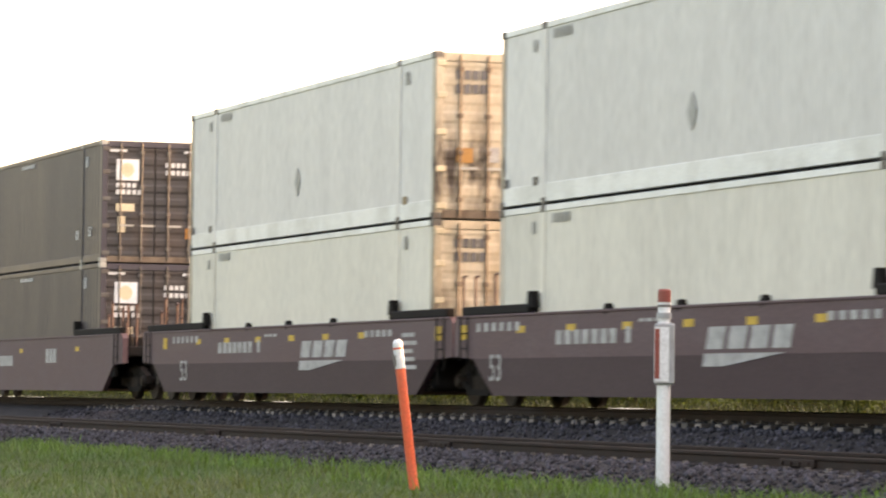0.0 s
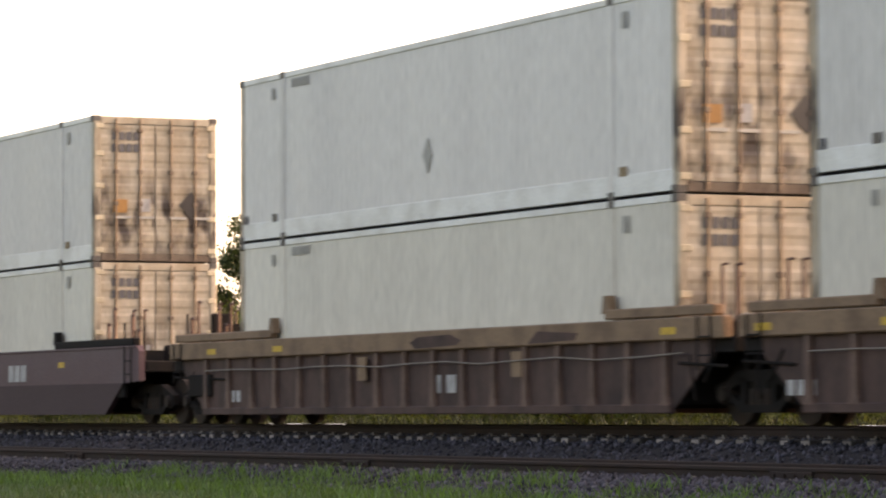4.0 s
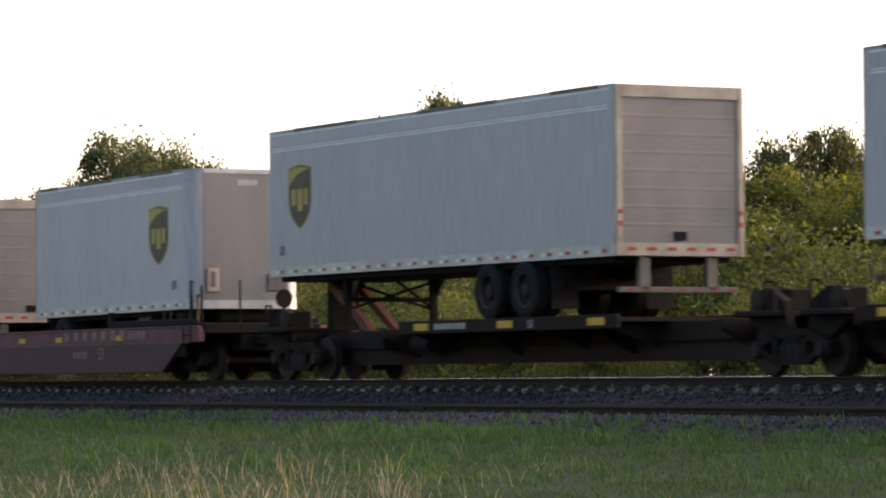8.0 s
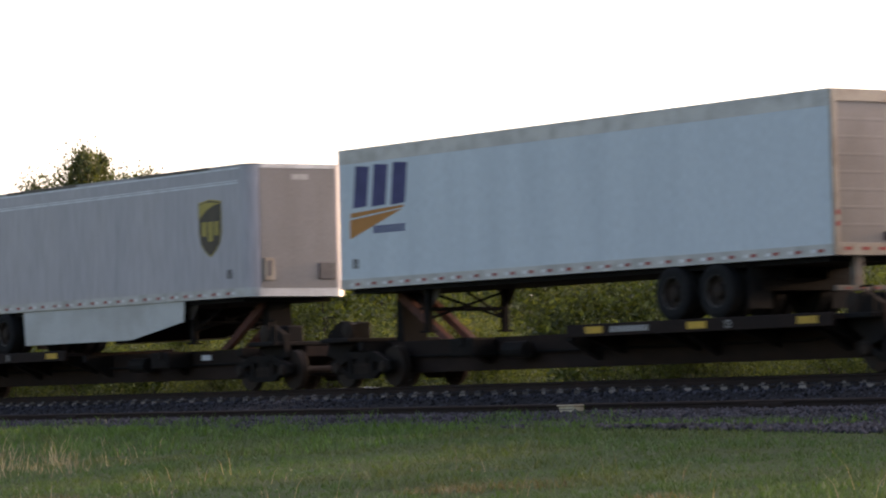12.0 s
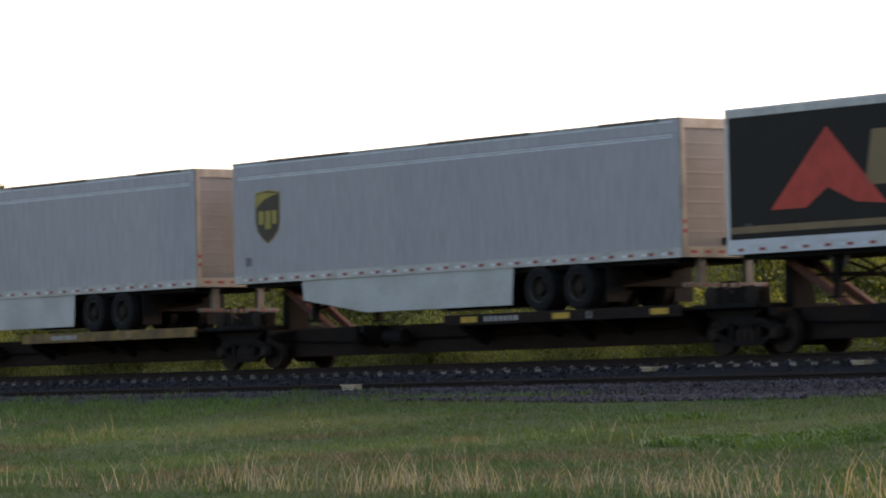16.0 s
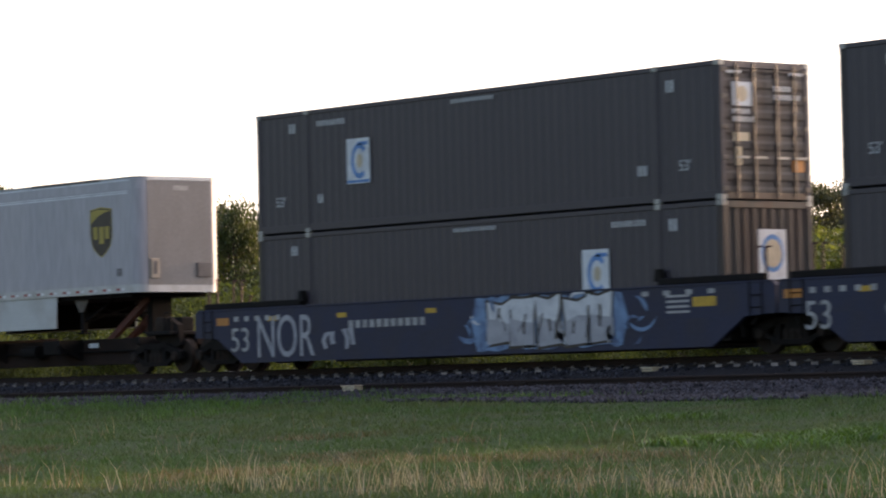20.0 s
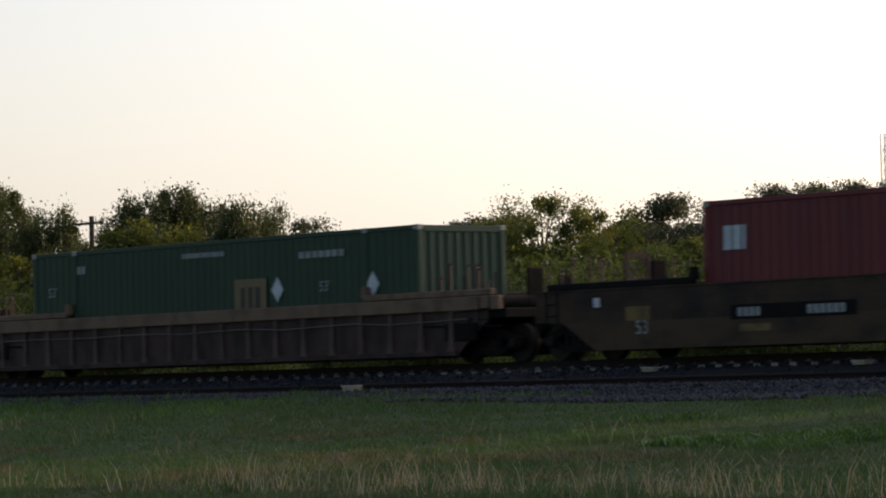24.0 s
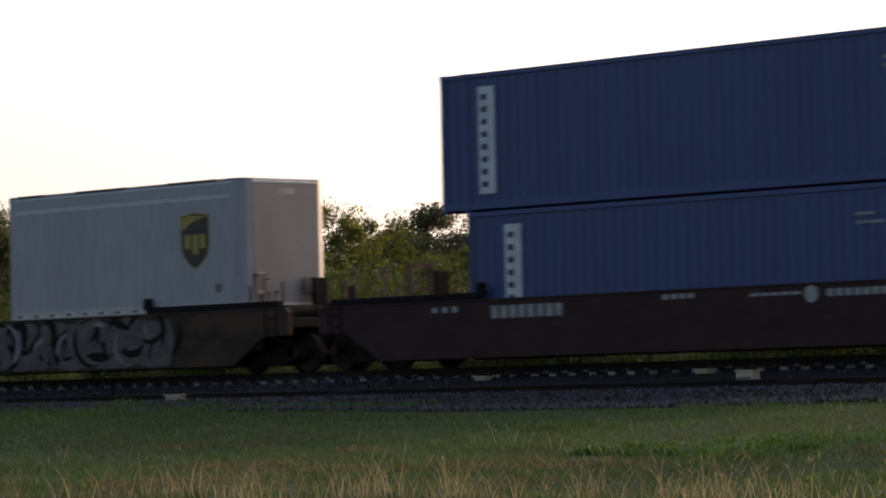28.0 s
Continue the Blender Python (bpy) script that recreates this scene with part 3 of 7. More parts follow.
def ribbed_side(x0, x1, z0, z1, y, depth, pitch, sign, duty=0.5):
    """A side sheet with upright trapezoid ribs; sign -1 faces the camera's side."""
    xs = []
    n = max(1, round((x1 - x0) / pitch))
    p = (x1 - x0) / n
    for i in range(n):
        a = x0 + i * p
        s = p * (1 - duty) / 4
        xs += [(a, 0), (a + s, 0), (a + 2 * s, 1), (a + 2 * s + p * duty, 1), (a + 3 * s + p * duty, 0)]
    xs.append((x1, 0))
    s = Shape()
    vs = []
    for x, k in xs:
        yy = y - sign * depth * k
        vs += [(x, yy, z0), (x, yy, z1)]
    fs = [(2 * i, 2 * i + 2, 2 * i + 3, 2 * i + 1) for i in range(len(xs) - 1)]
    back_y = y - sign * (depth + 0.03)
    m = len(vs)
    vs += [(x0, back_y, z0), (x0, back_y, z1), (x1, back_y, z0), (x1, back_y, z1)]
    last = 2 * (len(xs) - 1)
    fs += [(m, m + 1, m + 3, m + 2), (0, 1, m + 1, m), (last, m + 2, m + 3, last + 1)]
    return s.add(vs, fs)


def ribbed_end(y0, y1, z0, z1, x, depth, pitch):
    s = ribbed_side(y0, y1, z0, z1, 0, depth, pitch, -1)
    s.v = [(x - b, a, c) for a, b, c in s.v]
    return s


def ribbed_door(y0, y1, z0, z1, x, depth, n):
    """A door leaf pressed into n flat bands, in one sheet."""
    s = ribbed_side(z0, z1, y0, y1, 0, depth, (z1 - z0) / n, -1, 0.3)
    s.v = [(x - b, c, a) for a, b, c in s.v]
    return s


# ---------------------------------------------------------------- the train
YC = 34.08          # centre line of the main track
SPEED = 18.13       # metres a second, towards -x
moving = []         # (thing, x at the start)


def slack(s):
    """How far a car rides ahead of its even place in the train."""
    return s + float(np.interp(s, (-140, -76, -29, -5.75, 33, 78, 148, 225, 316, 403, 428, 452, 475), (-3.5, -3.6, -3.7, -3.1, -3.0, -2.33, -1.26, 0, -0.1, -0.35, -0.28, -0.3, -0.5)))


def place(ob, s):
    s = slack(s)
    ob.matrix_world = pose(s, YC, 0)
    moving.append((ob, s))
    return ob


def container(name, label, length, z, skin, rail, door, bar, rib_depth, rib_pitch, rear="doors", posts=None, width=2.59, height=2.896,
              end_skin=None, cast="casting", band=0.2, group="containers"):
    """A steel box: sheets, posts, rails, roof, castings, doors or ribbed wall at the trailing end."""
    e = thing(name, Matrix(), label, "container", group)
    w, top = width / 2, z + height
    lo, hi = z + band, top - 0.1
    cuts = [0.12] + (sorted(posts) if posts else []) + [length - 0.12]
    for sgn in (-1, 1):
        for a, b in zip(cuts, cuts[1:]):
            part("side_panel", ribbed_side(a + 0.06, b - 0.06, lo, hi, sgn * (w - 0.012), rib_depth, rib_pitch, sgn), skin, e)
        part("bottom_rail", box(0.12, length - 0.12, *sorted((sgn * w, sgn * (w - 0.09))), z + 0.045, lo + 0.01, c=0.008), rail, e)
        part("top_rail", box(0.12, length - 0.12, *sorted((sgn * (w + 0.003), sgn * (w - 0.07))), hi - 0.004, top - 0.004, c=0.008), rail, e)
        for x in posts or ():
            part("stacking_post", box(x - 0.085, x + 0.085, *sorted((sgn * (w + 0.016), sgn * (w - 0.06))), z + 0.06, top - 0.04, c=0.012), skin, e)
    for x in (0, length):
        sx = 1 if x == 0 else -1
        for sgn in (-1, 1):
            part("corner_post", box(*sorted((x, x + sx * 0.16)), *sorted((sgn * w, sgn * (w - 0.14))), z + 0.1, top - 0.1, c=0.012), rail if end_skin is None else end_skin, e)
    spots = [0.09, length - 0.09] + list(posts or ())
    for x in spots:
        for sgn in (-1, 1):
            for zz in (z, top - 0.118):
                part("corner_casting", box(x - 0.089, x + 0.089, *sorted((sgn * (w + 0.02), sgn * (w - 0.142))), zz, zz + 0.122, c=0.012), cast, e)
    part("roof", box(0.1, length - 0.1, -w + 0.05, w - 0.05, top - 0.05, top - 0.012), skin, e)
    part("floor", box(0.1, length - 0.1, -w + 0.06, w - 0.06, z + 0.012, z + 0.2), "chassis", e)
    part("front_wall", box(0.02, 0.07, -w + 0.1, w - 0.1, z + 0.1, top - 0.06), skin, e)
    xr = length
    part("end_header", box(xr - 0.1, xr - 0.004, -w + 0.15, w - 0.15, top - 0.16, top - 0.01, c=0.01), rail if end_skin is None else end_skin, e)
    part("end_sill", box(xr - 0.1, xr - 0.004, -w + 0.15, w - 0.15, z + 0.02, z + 0.16, c=0.01), "door_bar" if rear == "doors" else (end_skin or rail), e)
    if rear == "doors":
        for sgn in (-1, 1):
            y0, y1 = sorted((sgn * 0.015, sgn * (w - 0.15)))
            d = part("door", ribbed_door(y0, y1, z + 0.17, top - 0.17, xr - 0.014, 0.012, 8), door, e)
            for k in (0.27, 0.72):
                yy = y0 + (y1 - y0) * k
                b = Shape().tube((xr + 0.012, yy, z + 0.06), (xr + 0.012, yy, top - 0.06), 0.021, 8)
                for q in (0.12, 0.4, 0.62, 0.9):
                    b.box(xr - 0.02, xr + 0.035, yy - 0.05, yy + 0.05, z + height * q - 0.04, z + height * q + 0.04, c=0.008)
                part("locking_bar", b, bar, d)
                part("bar_handle", box(xr + 0.01, xr + 0.03, yy - 0.02, yy + 0.32, z + 0.86, z + 0.91), "casting", d)
            for q in (0.08, 0.3, 0.52, 0.74, 0.93):
                part("hinge", box(xr - 0.03, xr + 0.015, *sorted((sgn * (w - 0.02), sgn * (w - 0.2))), z + height * q - 0.05, z + height * q + 0.05, c=0.01), "logo_cream" if door == "tan_door" else bar, d)
    else:
        part("end_wall", ribbed_end(-w + 0.13, w - 0.13, z + 0.15, top - 0.15, xr - 0.015, 0.045, 0.25), end_skin or skin, e)
    return e


P53 = (1.98, 14.17)


def white_box(rear, z):
    e = container("container", "off-white smooth-sided steel container with " + ("stained cream doors" if rear == "doors" else "a rust-streaked ribbed end"),
                  16.154, z, "white_panel_cool" if z > 2 else "white_panel", "white_rail", "tan_door", "door_bar", 0.011, 0.2, rear, P53, end_skin="tan_door" if rear == "doors" else "white_end", band=0.33 if z > 2 else 0.16,
                  group="white containers", cast="hub")
    y = -1.2955
    for x0, x1, z0, z1, n in ((2.35, 3.15, 2.6, 2.75, 5), (1.45, 1.62, 2.45, 2.65, 2), (14.5, 14.72, 2.42, 2.66, 2)):
        part("marking", bars(Shape(), x0, x1, z + z0, z + z1, y, n, 0.35), "faint_mark", e)
    if z > 2:
        part("yellow_tag", box(1.5, 1.72, y - 0.004, y, z + 0.32, z + 0.46), "hub", e)
        part("yellow_tag", box(14.42, 14.66, y - 0.004, y, z + 0.32, z + 0.46), "gold_paint", e)
        part("marking", bars(Shape(), 0.2, 0.4, z + 0.33, z + 0.48, y, 2, 0.3), "dark_lettering", e)
        part("diamond_placard", Shape().prism([(7.95, z + 0.78), (8.12, z + 1.06), (7.95, z + 1.34), (7.78, z + 1.06)], y - 0.006, y + 0.004), "faint_mark", e)
    if rear == "doors":
        x = 16.154
        s = Shape()
        for k in range(4):
            s.box(x, x + 0.006, -0.92 + k * 0.15, -0.81 + k * 0.15, z + 2.42, z + 2.58)
            s.box(x, x + 0.006, -0.92 + k * 0.15, -0.81 + k * 0.15, z + 2.18, z + 2.34)
        part("marking", s, "dark_lettering", e)
        part("orange_placard", box(x, x + 0.006, -0.9, -0.6, z + 0.98, z + 1.24), "mustard", e)
        part("grey_placard", box(x, x + 0.006, -0.34, -0.12, z + 1.0, z + 1.26), "lettering", e)
        part("dark_diamond", Shape().prism_x([(0.75, z + 0.86), (1.0, z + 1.14), (0.75, z + 1.42), (0.5, z + 1.14)], x, x + 0.006), "shield_brown", e)
    else:
        s = Shape()
        for k in range(11):
            s.box(16.145, 16.152, -0.42 + k * 0.1, -0.34 + k * 0.1, z + 2.22, z + 2.36)
        part("marking", s, "dark_lettering", e)
    return e


def logo_square(x, z, y, e, w=0.86, h=1.05):
    """A white card with a ring-shaped blue emblem."""
    part("emblem_card", box(x, x + w, y - 0.004, y, z, z + h), "logo_white", e)
    s = Shape()
    ring = [(x + w * 0.55 + w * 0.36 * math.cos(a), z + h * 0.5 + h * 0.4 * math.sin(a)) for a in np.linspace(0.7, 5.4, 14)]
    inner = [(x + w * 0.55 + w * 0.24 * math.cos(a), z + h * 0.5 + h * 0.28 * math.sin(a)) for a in np.linspace(5.4, 0.7, 14)]
    for i in range(13):
        s.prism([ring[i], ring[i + 1], inner[12 - i], inner[13 - i]], y - 0.008, y - 0.004)
    s.box(x + w * 0.02, x + w * 0.98, y - 0.008, y - 0.004, z + h * 0.02, z + h * 0.08)
    s.box(x + w * 0.5, x + w * 0.93, y - 0.008, y - 0.004, z + h * 0.84, z + h * 0.92)
    part("emblem", s, "logo_blue", e)
    part("emblem_core", Shape().prism([(x + w * 0.56 + w * 0.14 * math.cos(a), z + h * 0.5 + h * 0.16 * math.sin(a)) for a in np.linspace(0, 2 * math.pi, 11)[:-1]], y - 0.008, y - 0.004), "logo_cream", e)


def dark_box(rear, z, logo_x, num_x, end_logo=True):
    e = container("container", "charcoal ribbed steel container with white marks and a white emblem card", 16.154, z, "dark_panel", "dark_panel", "dark_door", "hub",
                  0.016, 0.28, rear, P53, end_skin=None if rear == "doors" else "brown_end", band=0.2, group="charcoal containers")
    y, L = -1.2985, 16.154
    if z > 2:
        logo_square(logo_x, z + 1.05, y, e)
    else:
        logo_square(logo_x, z + 1.0, y, e)
    s = Shape()
    bars(s, num_x, num_x + 1.1, z + 2.48, z + 2.61, y, 8, 0.45)
    bars(s, 7.4, 8.9, z + 2.64, z + 2.73, y, 14, 0.5)
    bars(s, 1.3, 1.58, z + 2.38, z + 2.6, y, 2, 0.4)
    bars(s, 14.5, 14.78, z + 2.32, z + 2.58, y, 2, 0.4)
    bars(s, 2.4, 2.62, z + 0.68, z + 0.88, y, 2, 0.4)
    bars(s, 13.58, 13.9, z + 0.62, z + 0.84, y, 3, 0.4)
    part("marking", s, "mark_white", e)
    for x in (0.75, 14.85):
        part("size_mark", lettering("53'", 0.33, x, y, z + 0.66), "mark_white", e)
    if end_logo:
        part("emblem_card", box(L, L + 0.006, -0.95, -0.4, z + 1.95, z + 2.45) if rear == "doors" else box(L - 0.01, L - 0.004, -0.3, 0.5, z + 1.25, z + 2.3), "logo_white", e)
        part("emblem", Shape().prism_x([((-0.68 if rear == "doors" else 0.1) + (0.16 if rear == "doors" else 0.26) * math.cos(a), z + (2.2 if rear == "doors" else 1.8) + (0.17 if rear == "doors" else 0.3) * math.sin(a))
                                        for a in np.linspace(0, 2 * math.pi, 13)[:-1]], L - 0.004, L + 0.009), "logo_cream", e)
    if end_logo and rear != "doors":
        part("emblem_ring", Shape().prism_x([(0.1 + 0.33 * math.cos(a), z + 1.8 + 0.4 * math.sin(a)) for a in np.linspace(0, 2 * math.pi, 17)[:-1]], L - 0.006, L - 0.002), "logo_blue", e)
    if rear == "doors":
        s = Shape()
        for r, (y0, n, zz) in enumerate(((0.25, 4, 2.28), (0.25, 6, 2.1), (-0.95, 4, 1.78), (-0.95, 5, 1.62))):
            for k in range(n):
                s.box(L, L + 0.006, y0 + k * 0.13, y0 + k * 0.13 + 0.09, z + zz, z + zz + 0.11)
        s.box(L, L + 0.006, -1.1, -0.7, z + 2.62, z + 2.68).box(L, L + 0.006, 0.7, 1.1, z + 2.62, z + 2.68)
        part("marking", s, "mark_white", e)
        part("warning_label", box(L, L + 0.006, -0.95, -0.5, z + 1.22, z + 1.4), "logo_cream", e)
        part("orange_label", box(L, L + 0.006, 0.75, 1.08, z + 0.6, z + 0.85), "orange", e)
        part("cream_label", box(L, L + 0.006, -0.9, -0.72, z + 0.72, z + 1.1), "logo_cream", e)
    return e


def wheel_shape(x):
    s = Shape()
    for sgn in (-1, 1):
        y = sgn * 0.755
        s.lathe([(y + sgn * 0.065, 0.08), (y + sgn * 0.065, 0.3), (y + sgn * 0.065, 0.415), (y - sgn * 0.04, 0.42), (y - sgn * 0.045, 0.448), (y - sgn * 0.07, 0.445),
                 (y - sgn * 0.07, 0.33), (y - sgn * 0.01, 0.28), (y - sgn * 0.03, 0.09)], x, 0, 28)
        s.lathe([(y + sgn * 0.2, 0.0), (y + sgn * 0.2, 0.08), (y, 0.085)], x, 0, 12)
        for k in range(3):
            a = k * 2.094
            s.box(x + 0.2 * math.cos(a) - 0.03, x + 0.2 * math.cos(a) + 0.03, *sorted((y + sgn * 0.07, y + sgn * 0.085)), 0.2 * math.sin(a) - 0.03, 0.2 * math.sin(a) + 0.03)
    s.tube((x, -0.8, 0), (x, 0.8, 0), 0.08, 12)
    return s


WHEELSET = wheel_shape(0).mesh("wheelset")
wheelsets = []


def truck(s):
    """A two-axle freight truck, centred at s."""
    e = thing("railway_truck", Matrix(), "dark rusty two-axle freight truck rolling on the rails", "railway truck", "trucks under the cars")
    for sgn in (-1, 1):
        y = sgn * 1.0
        pts = [(-1.12, 0.36), (-0.95, 0.28), (-0.72, 0.32), (-0.5, 0.18), (0.5, 0.18), (0.72, 0.32), (0.95, 0.28), (1.12, 0.36), (1.12, 0.52), (0.78, 0.62), (0.48, 0.74), (-0.48, 0.74), (-0.78, 0.62), (-1.12, 0.52)]
        f = Shape()
        lower = [(-1.12, 0.36), (-0.95, 0.28), (-0.72, 0.32), (-0.5, 0.18), (0.5, 0.18), (0.72, 0.32), (0.95, 0.28), (1.12, 0.36), (1.12, 0.46), (0.75, 0.42), (0.42, 0.29), (-0.42, 0.29), (-0.75, 0.42), (-1.12, 0.46)]
        upper = [(-1.12, 0.44), (-0.7, 0.5), (-0.42, 0.6), (0.42, 0.6), (0.7, 0.5), (1.12, 0.44), (1.12, 0.54), (0.78, 0.64), (0.48, 0.75), (-0.48, 0.75), (-0.78, 0.64), (-1.12, 0.54)]
        f.prism(lower, y - 0.06, y + 0.06).prism(upper, y - 0.07, y + 0.07)
        for x in (-0.4, 0.4):
            f.box(x - 0.06, x + 0.06, y - 0.07, y + 0.07, 0.25, 0.65)
        fr = part("side_frame", f, "bogie", e)
        for x in (-0.2, 0.0, 0.2):
            part("spring", Shape().tube((x, y, 0.28), (x, y, 0.5), 0.075, 10), "wheel", fr)
        for x in (-0.89, 0.89):
            part("bearing_cap", Shape().lathe([(y + sgn * 0.13, 0.0), (y + sgn * 0.13, 0.1), (y + sgn * 0.05, 0.13), (y - sgn * 0.05, 0.13)], x, 0.42, 14), "wheel", fr)
    part("bolster", box(-0.22, 0.22, -1.05, 1.05, 0.42, 0.72, c=0.03), "bogie", e)
    part("centre_plate", Shape().tube((0, 0, 0.7), (0, 0, 0.98), 0.32, 16), "bogie", e)
    for x in (-0.89, 0.89):
        w = part("wheelset", WHEELSET, "wheel", e)
        w.location = (x, 0, 0.43)
        wheelsets.append(w)
        part("brake_beam", box(x - 0.05 + (0.5 if x < 0 else -0.5), x + 0.05 + (0.5 if x < 0 else -0.5), -0.72, 0.72, 0.3, 0.42), "bogie", e)
    return e


first_truck = place(truck(0), -142.6)


def add_truck(s):
    s = slack(s)
    c = copy_thing(first_truck, pose(s, YC, 0))
    for o in c.children:
        if o.name.startswith("wheelset"):
            wheelsets.append(o)
    moving.append((c, s))
    return c


def well_unit(name, label, length, upper, lower, style, chord, left_end, right_end, decal=None, top=1.48, group="well cars"):
    """One platform of a well car; x = 0 and x = length are the ends of its load. left_end, right_end: how far it reaches past it."""
    e = thing(name, Matrix(), label, "well car", group)
    a, b = -left_end, length + right_end
    for sgn in (-1, 1):
        y0, y1 = sorted((sgn * 1.50, sgn * 1.38))
        base = 0.18
        mid = 0.92
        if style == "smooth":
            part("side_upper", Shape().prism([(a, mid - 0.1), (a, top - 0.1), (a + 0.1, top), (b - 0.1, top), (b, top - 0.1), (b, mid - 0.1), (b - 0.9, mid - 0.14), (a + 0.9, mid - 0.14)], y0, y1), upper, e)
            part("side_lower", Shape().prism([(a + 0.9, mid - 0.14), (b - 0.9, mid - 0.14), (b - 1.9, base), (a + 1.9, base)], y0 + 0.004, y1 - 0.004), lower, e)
            part("top_lip", box(a + 0.1, b - 0.1, *sorted((sgn * 1.52, sgn * 1.36)), top - 0.03, top + 0.012, c=0.008), upper, e)
        else:
            part("side_plate", Shape().prism([(a + 0.5, top - 0.05), (b - 0.5, top - 0.05), (b - 0.6, mid), (b - 1.7, base), (a + 1.7, base), (a + 0.6, mid)], *sorted((sgn * 1.40, sgn * 1.36))), lower, e)
            part("top_chord", box(a + 0.1, b - 0.1, *sorted((sgn * 1.50, sgn * 1.34)), top - 0.31, top, c=0.02), chord, e)
            part("bottom_chord", box(a + 1.65, b - 1.65, *sorted((sgn * 1.46, sgn * 1.34)), base - 0.01, base + 0.12, c=0.015), lower, e)
            n = round((b - a - 3.4) / 1.12)
            for i in range(n + 1):
                x = a + 1.8 + i * (b - a - 3.6) / n
                part("rib", Shape().prism([(x - 0.13, base + 0.1), (x + 0.13, base + 0.1), (x + 0.08, base + 0.22), (x + 0.06, top - 0.31), (x - 0.06, top - 0.31), (x - 0.08, base + 0.22)], *sorted((sgn * 1.47, sgn * 1.39))), "car_rib", e)
            pipe = Shape()
            pts = [(a + 1.9 + (b - a - 3.1) * k / 14, sgn * 1.5, 0.96 + 0.022 * math.sin(k * 1.9) + 0.012 * math.sin(k * 4.1)) for k in range(15)]
            ring = [(0.013 * math.cos(k * math.pi / 3), 0.013 * math.sin(k * math.pi / 3)) for k in range(6)]
            pipe.add([(px, py + u, pz + v) for px, py, pz in pts for u, v in ring],
                     [(6 * i + k, 6 * i + (k + 1) % 6, 6 * i + 6 + (k + 1) % 6, 6 * i + 6 + k) for i in range(14) for k in range(6)])
            part("brake_pipe", pipe, "pipe", e)
        for x0, x1, k in ((a + 0.35, 1.85, -1), (length - 1.85, b - 0.35, 1)):
            g = Shape().box(x0, x1, *sorted((sgn * 1.49, sgn * 1.33)), top + 0.014, top + 0.16, c=0.02)
            xx = x1 if k < 0 else x0
            g.prism([(xx - 0.12, top + 0.1), (xx + 0.12, top + 0.1), (xx + 0.07, top + 0.36), (xx - 0.07, top + 0.36)], *sorted((sgn * 1.47, sgn * 1.34)))
            part("container_guide", g, "car_black" if style == "smooth" else chord, e)
        for x in (a + 0.55, b - 0.55):
            part("ladder", Shape().tube((x - 0.18, sgn * 1.53, 0.75), (x - 0.18, sgn * 1.53, top), 0.014, 6).tube((x + 0.18, sgn * 1.53, 0.75), (x + 0.18, sgn * 1.53, top), 0.014, 6)
                 .tube((x - 0.18, sgn * 1.53, 0.95), (x + 0.18, sgn * 1.53, 0.95), 0.012, 6).tube((x - 0.18, sgn * 1.53, 1.2), (x + 0.18, sgn * 1.53, 1.2), 0.012, 6), "car_black", e)
    part("well_floor", box(0.1, length - 0.1, -1.36, 1.36, 0.24, 0.34), "car_black", e)
    for x0, x1 in ((a, -0.12), (length + 0.12, b)):
        part("end_platform", box(x0, x1, -1.36, 1.36, 0.98, 1.2, c=0.02), "car_black", e)
        xb = x1 if x0 == a else x0
        part("bulkhead", box(*sorted((xb, xb + (-0.08 if x0 == a else 0.08))), -1.36, 1.36, 0.3, 1.45), "car_black", e)
        xm = (x0 + x1) / 2
        for yy in (-0.95, -0.75, 0.95):
            part("grab_iron", Shape().tube((xm + yy * 0.3, yy, 1.2), (xm + yy * 0.3, yy, 2.2), 0.025, 6).tube((xm + yy * 0.3, yy, 2.2), (xm + yy * 0.3 + 0.16, yy, 2.2), 0.02, 6), "rusty_frame", e)
        if x0 == a:
            f = Shape().box(xm - 0.04, xm + 0.04, -0.2, -0.13, 1.19, 2.3).box(xm - 0.04, xm + 0.04, 0.43, 0.5, 1.19, 2.3).box(xm - 0.03, xm + 0.03, -0.14, 0.44, 2.2, 2.3).box(xm - 0.03, xm + 0.03, -0.14, 0.44, 1.7, 1.76)
            f.tube((xm, -0.15, 1.75), (xm, 0.45, 2.22), 0.022, 6).tube((xm, 0.45, 1.25), (xm, -0.15, 1.72), 0.022, 6)
            part("end_frame", f, "rusty_frame", e, "rusty upright walkway frame")
        part("valve_box", box(xm - 0.3, xm + 0.1, -1.25, -0.9, 1.19, 1.44, c=0.03), "bogie", e)
        if x1 - x0 > 2:
            part("brake_stand", box(xm - 0.05, xm + 0.05, 0.55, 1.0, 1.19, 2.15, c=0.03), "bogie", e)
            part("step_well", box(xm - 0.55, xm + 0.55, -1.46, -1.36, 0.5, 0.9, c=0.02), "bogie", e)
            for q, ph in ((-0.9, 1.95), (-0.55, 2.25), (0.45, 2.1), (0.8, 1.8)):
                part("stanchion", Shape().tube((xm + q, -1.25, 1.19), (xm + q, -1.25, ph), 0.028, 6).tube((xm + q, -1.25, ph), (xm + q + 0.12, -1.25, ph - 0.03), 0.022, 6), "rusty_frame", e)
        part("brake_rod", Shape().tube((x0 + 0.1, -1.42, 0.86), (x1 - 0.1, -1.42, 0.8), 0.025, 6).tube((xm, -1.4, 0.6), (xm + 0.35, -1.4, 1.0), 0.03, 6).tube((xm - 0.4, -1.4, 0.95), (xm - 0.25, -1.4, 0.35), 0.022, 6), "bogie", e)
        part("end_girder", box(x0 + 0.06, x1 - 0.06, -0.5, 0.5, 0.62, 0.99, c=0.03), "car_black", e)
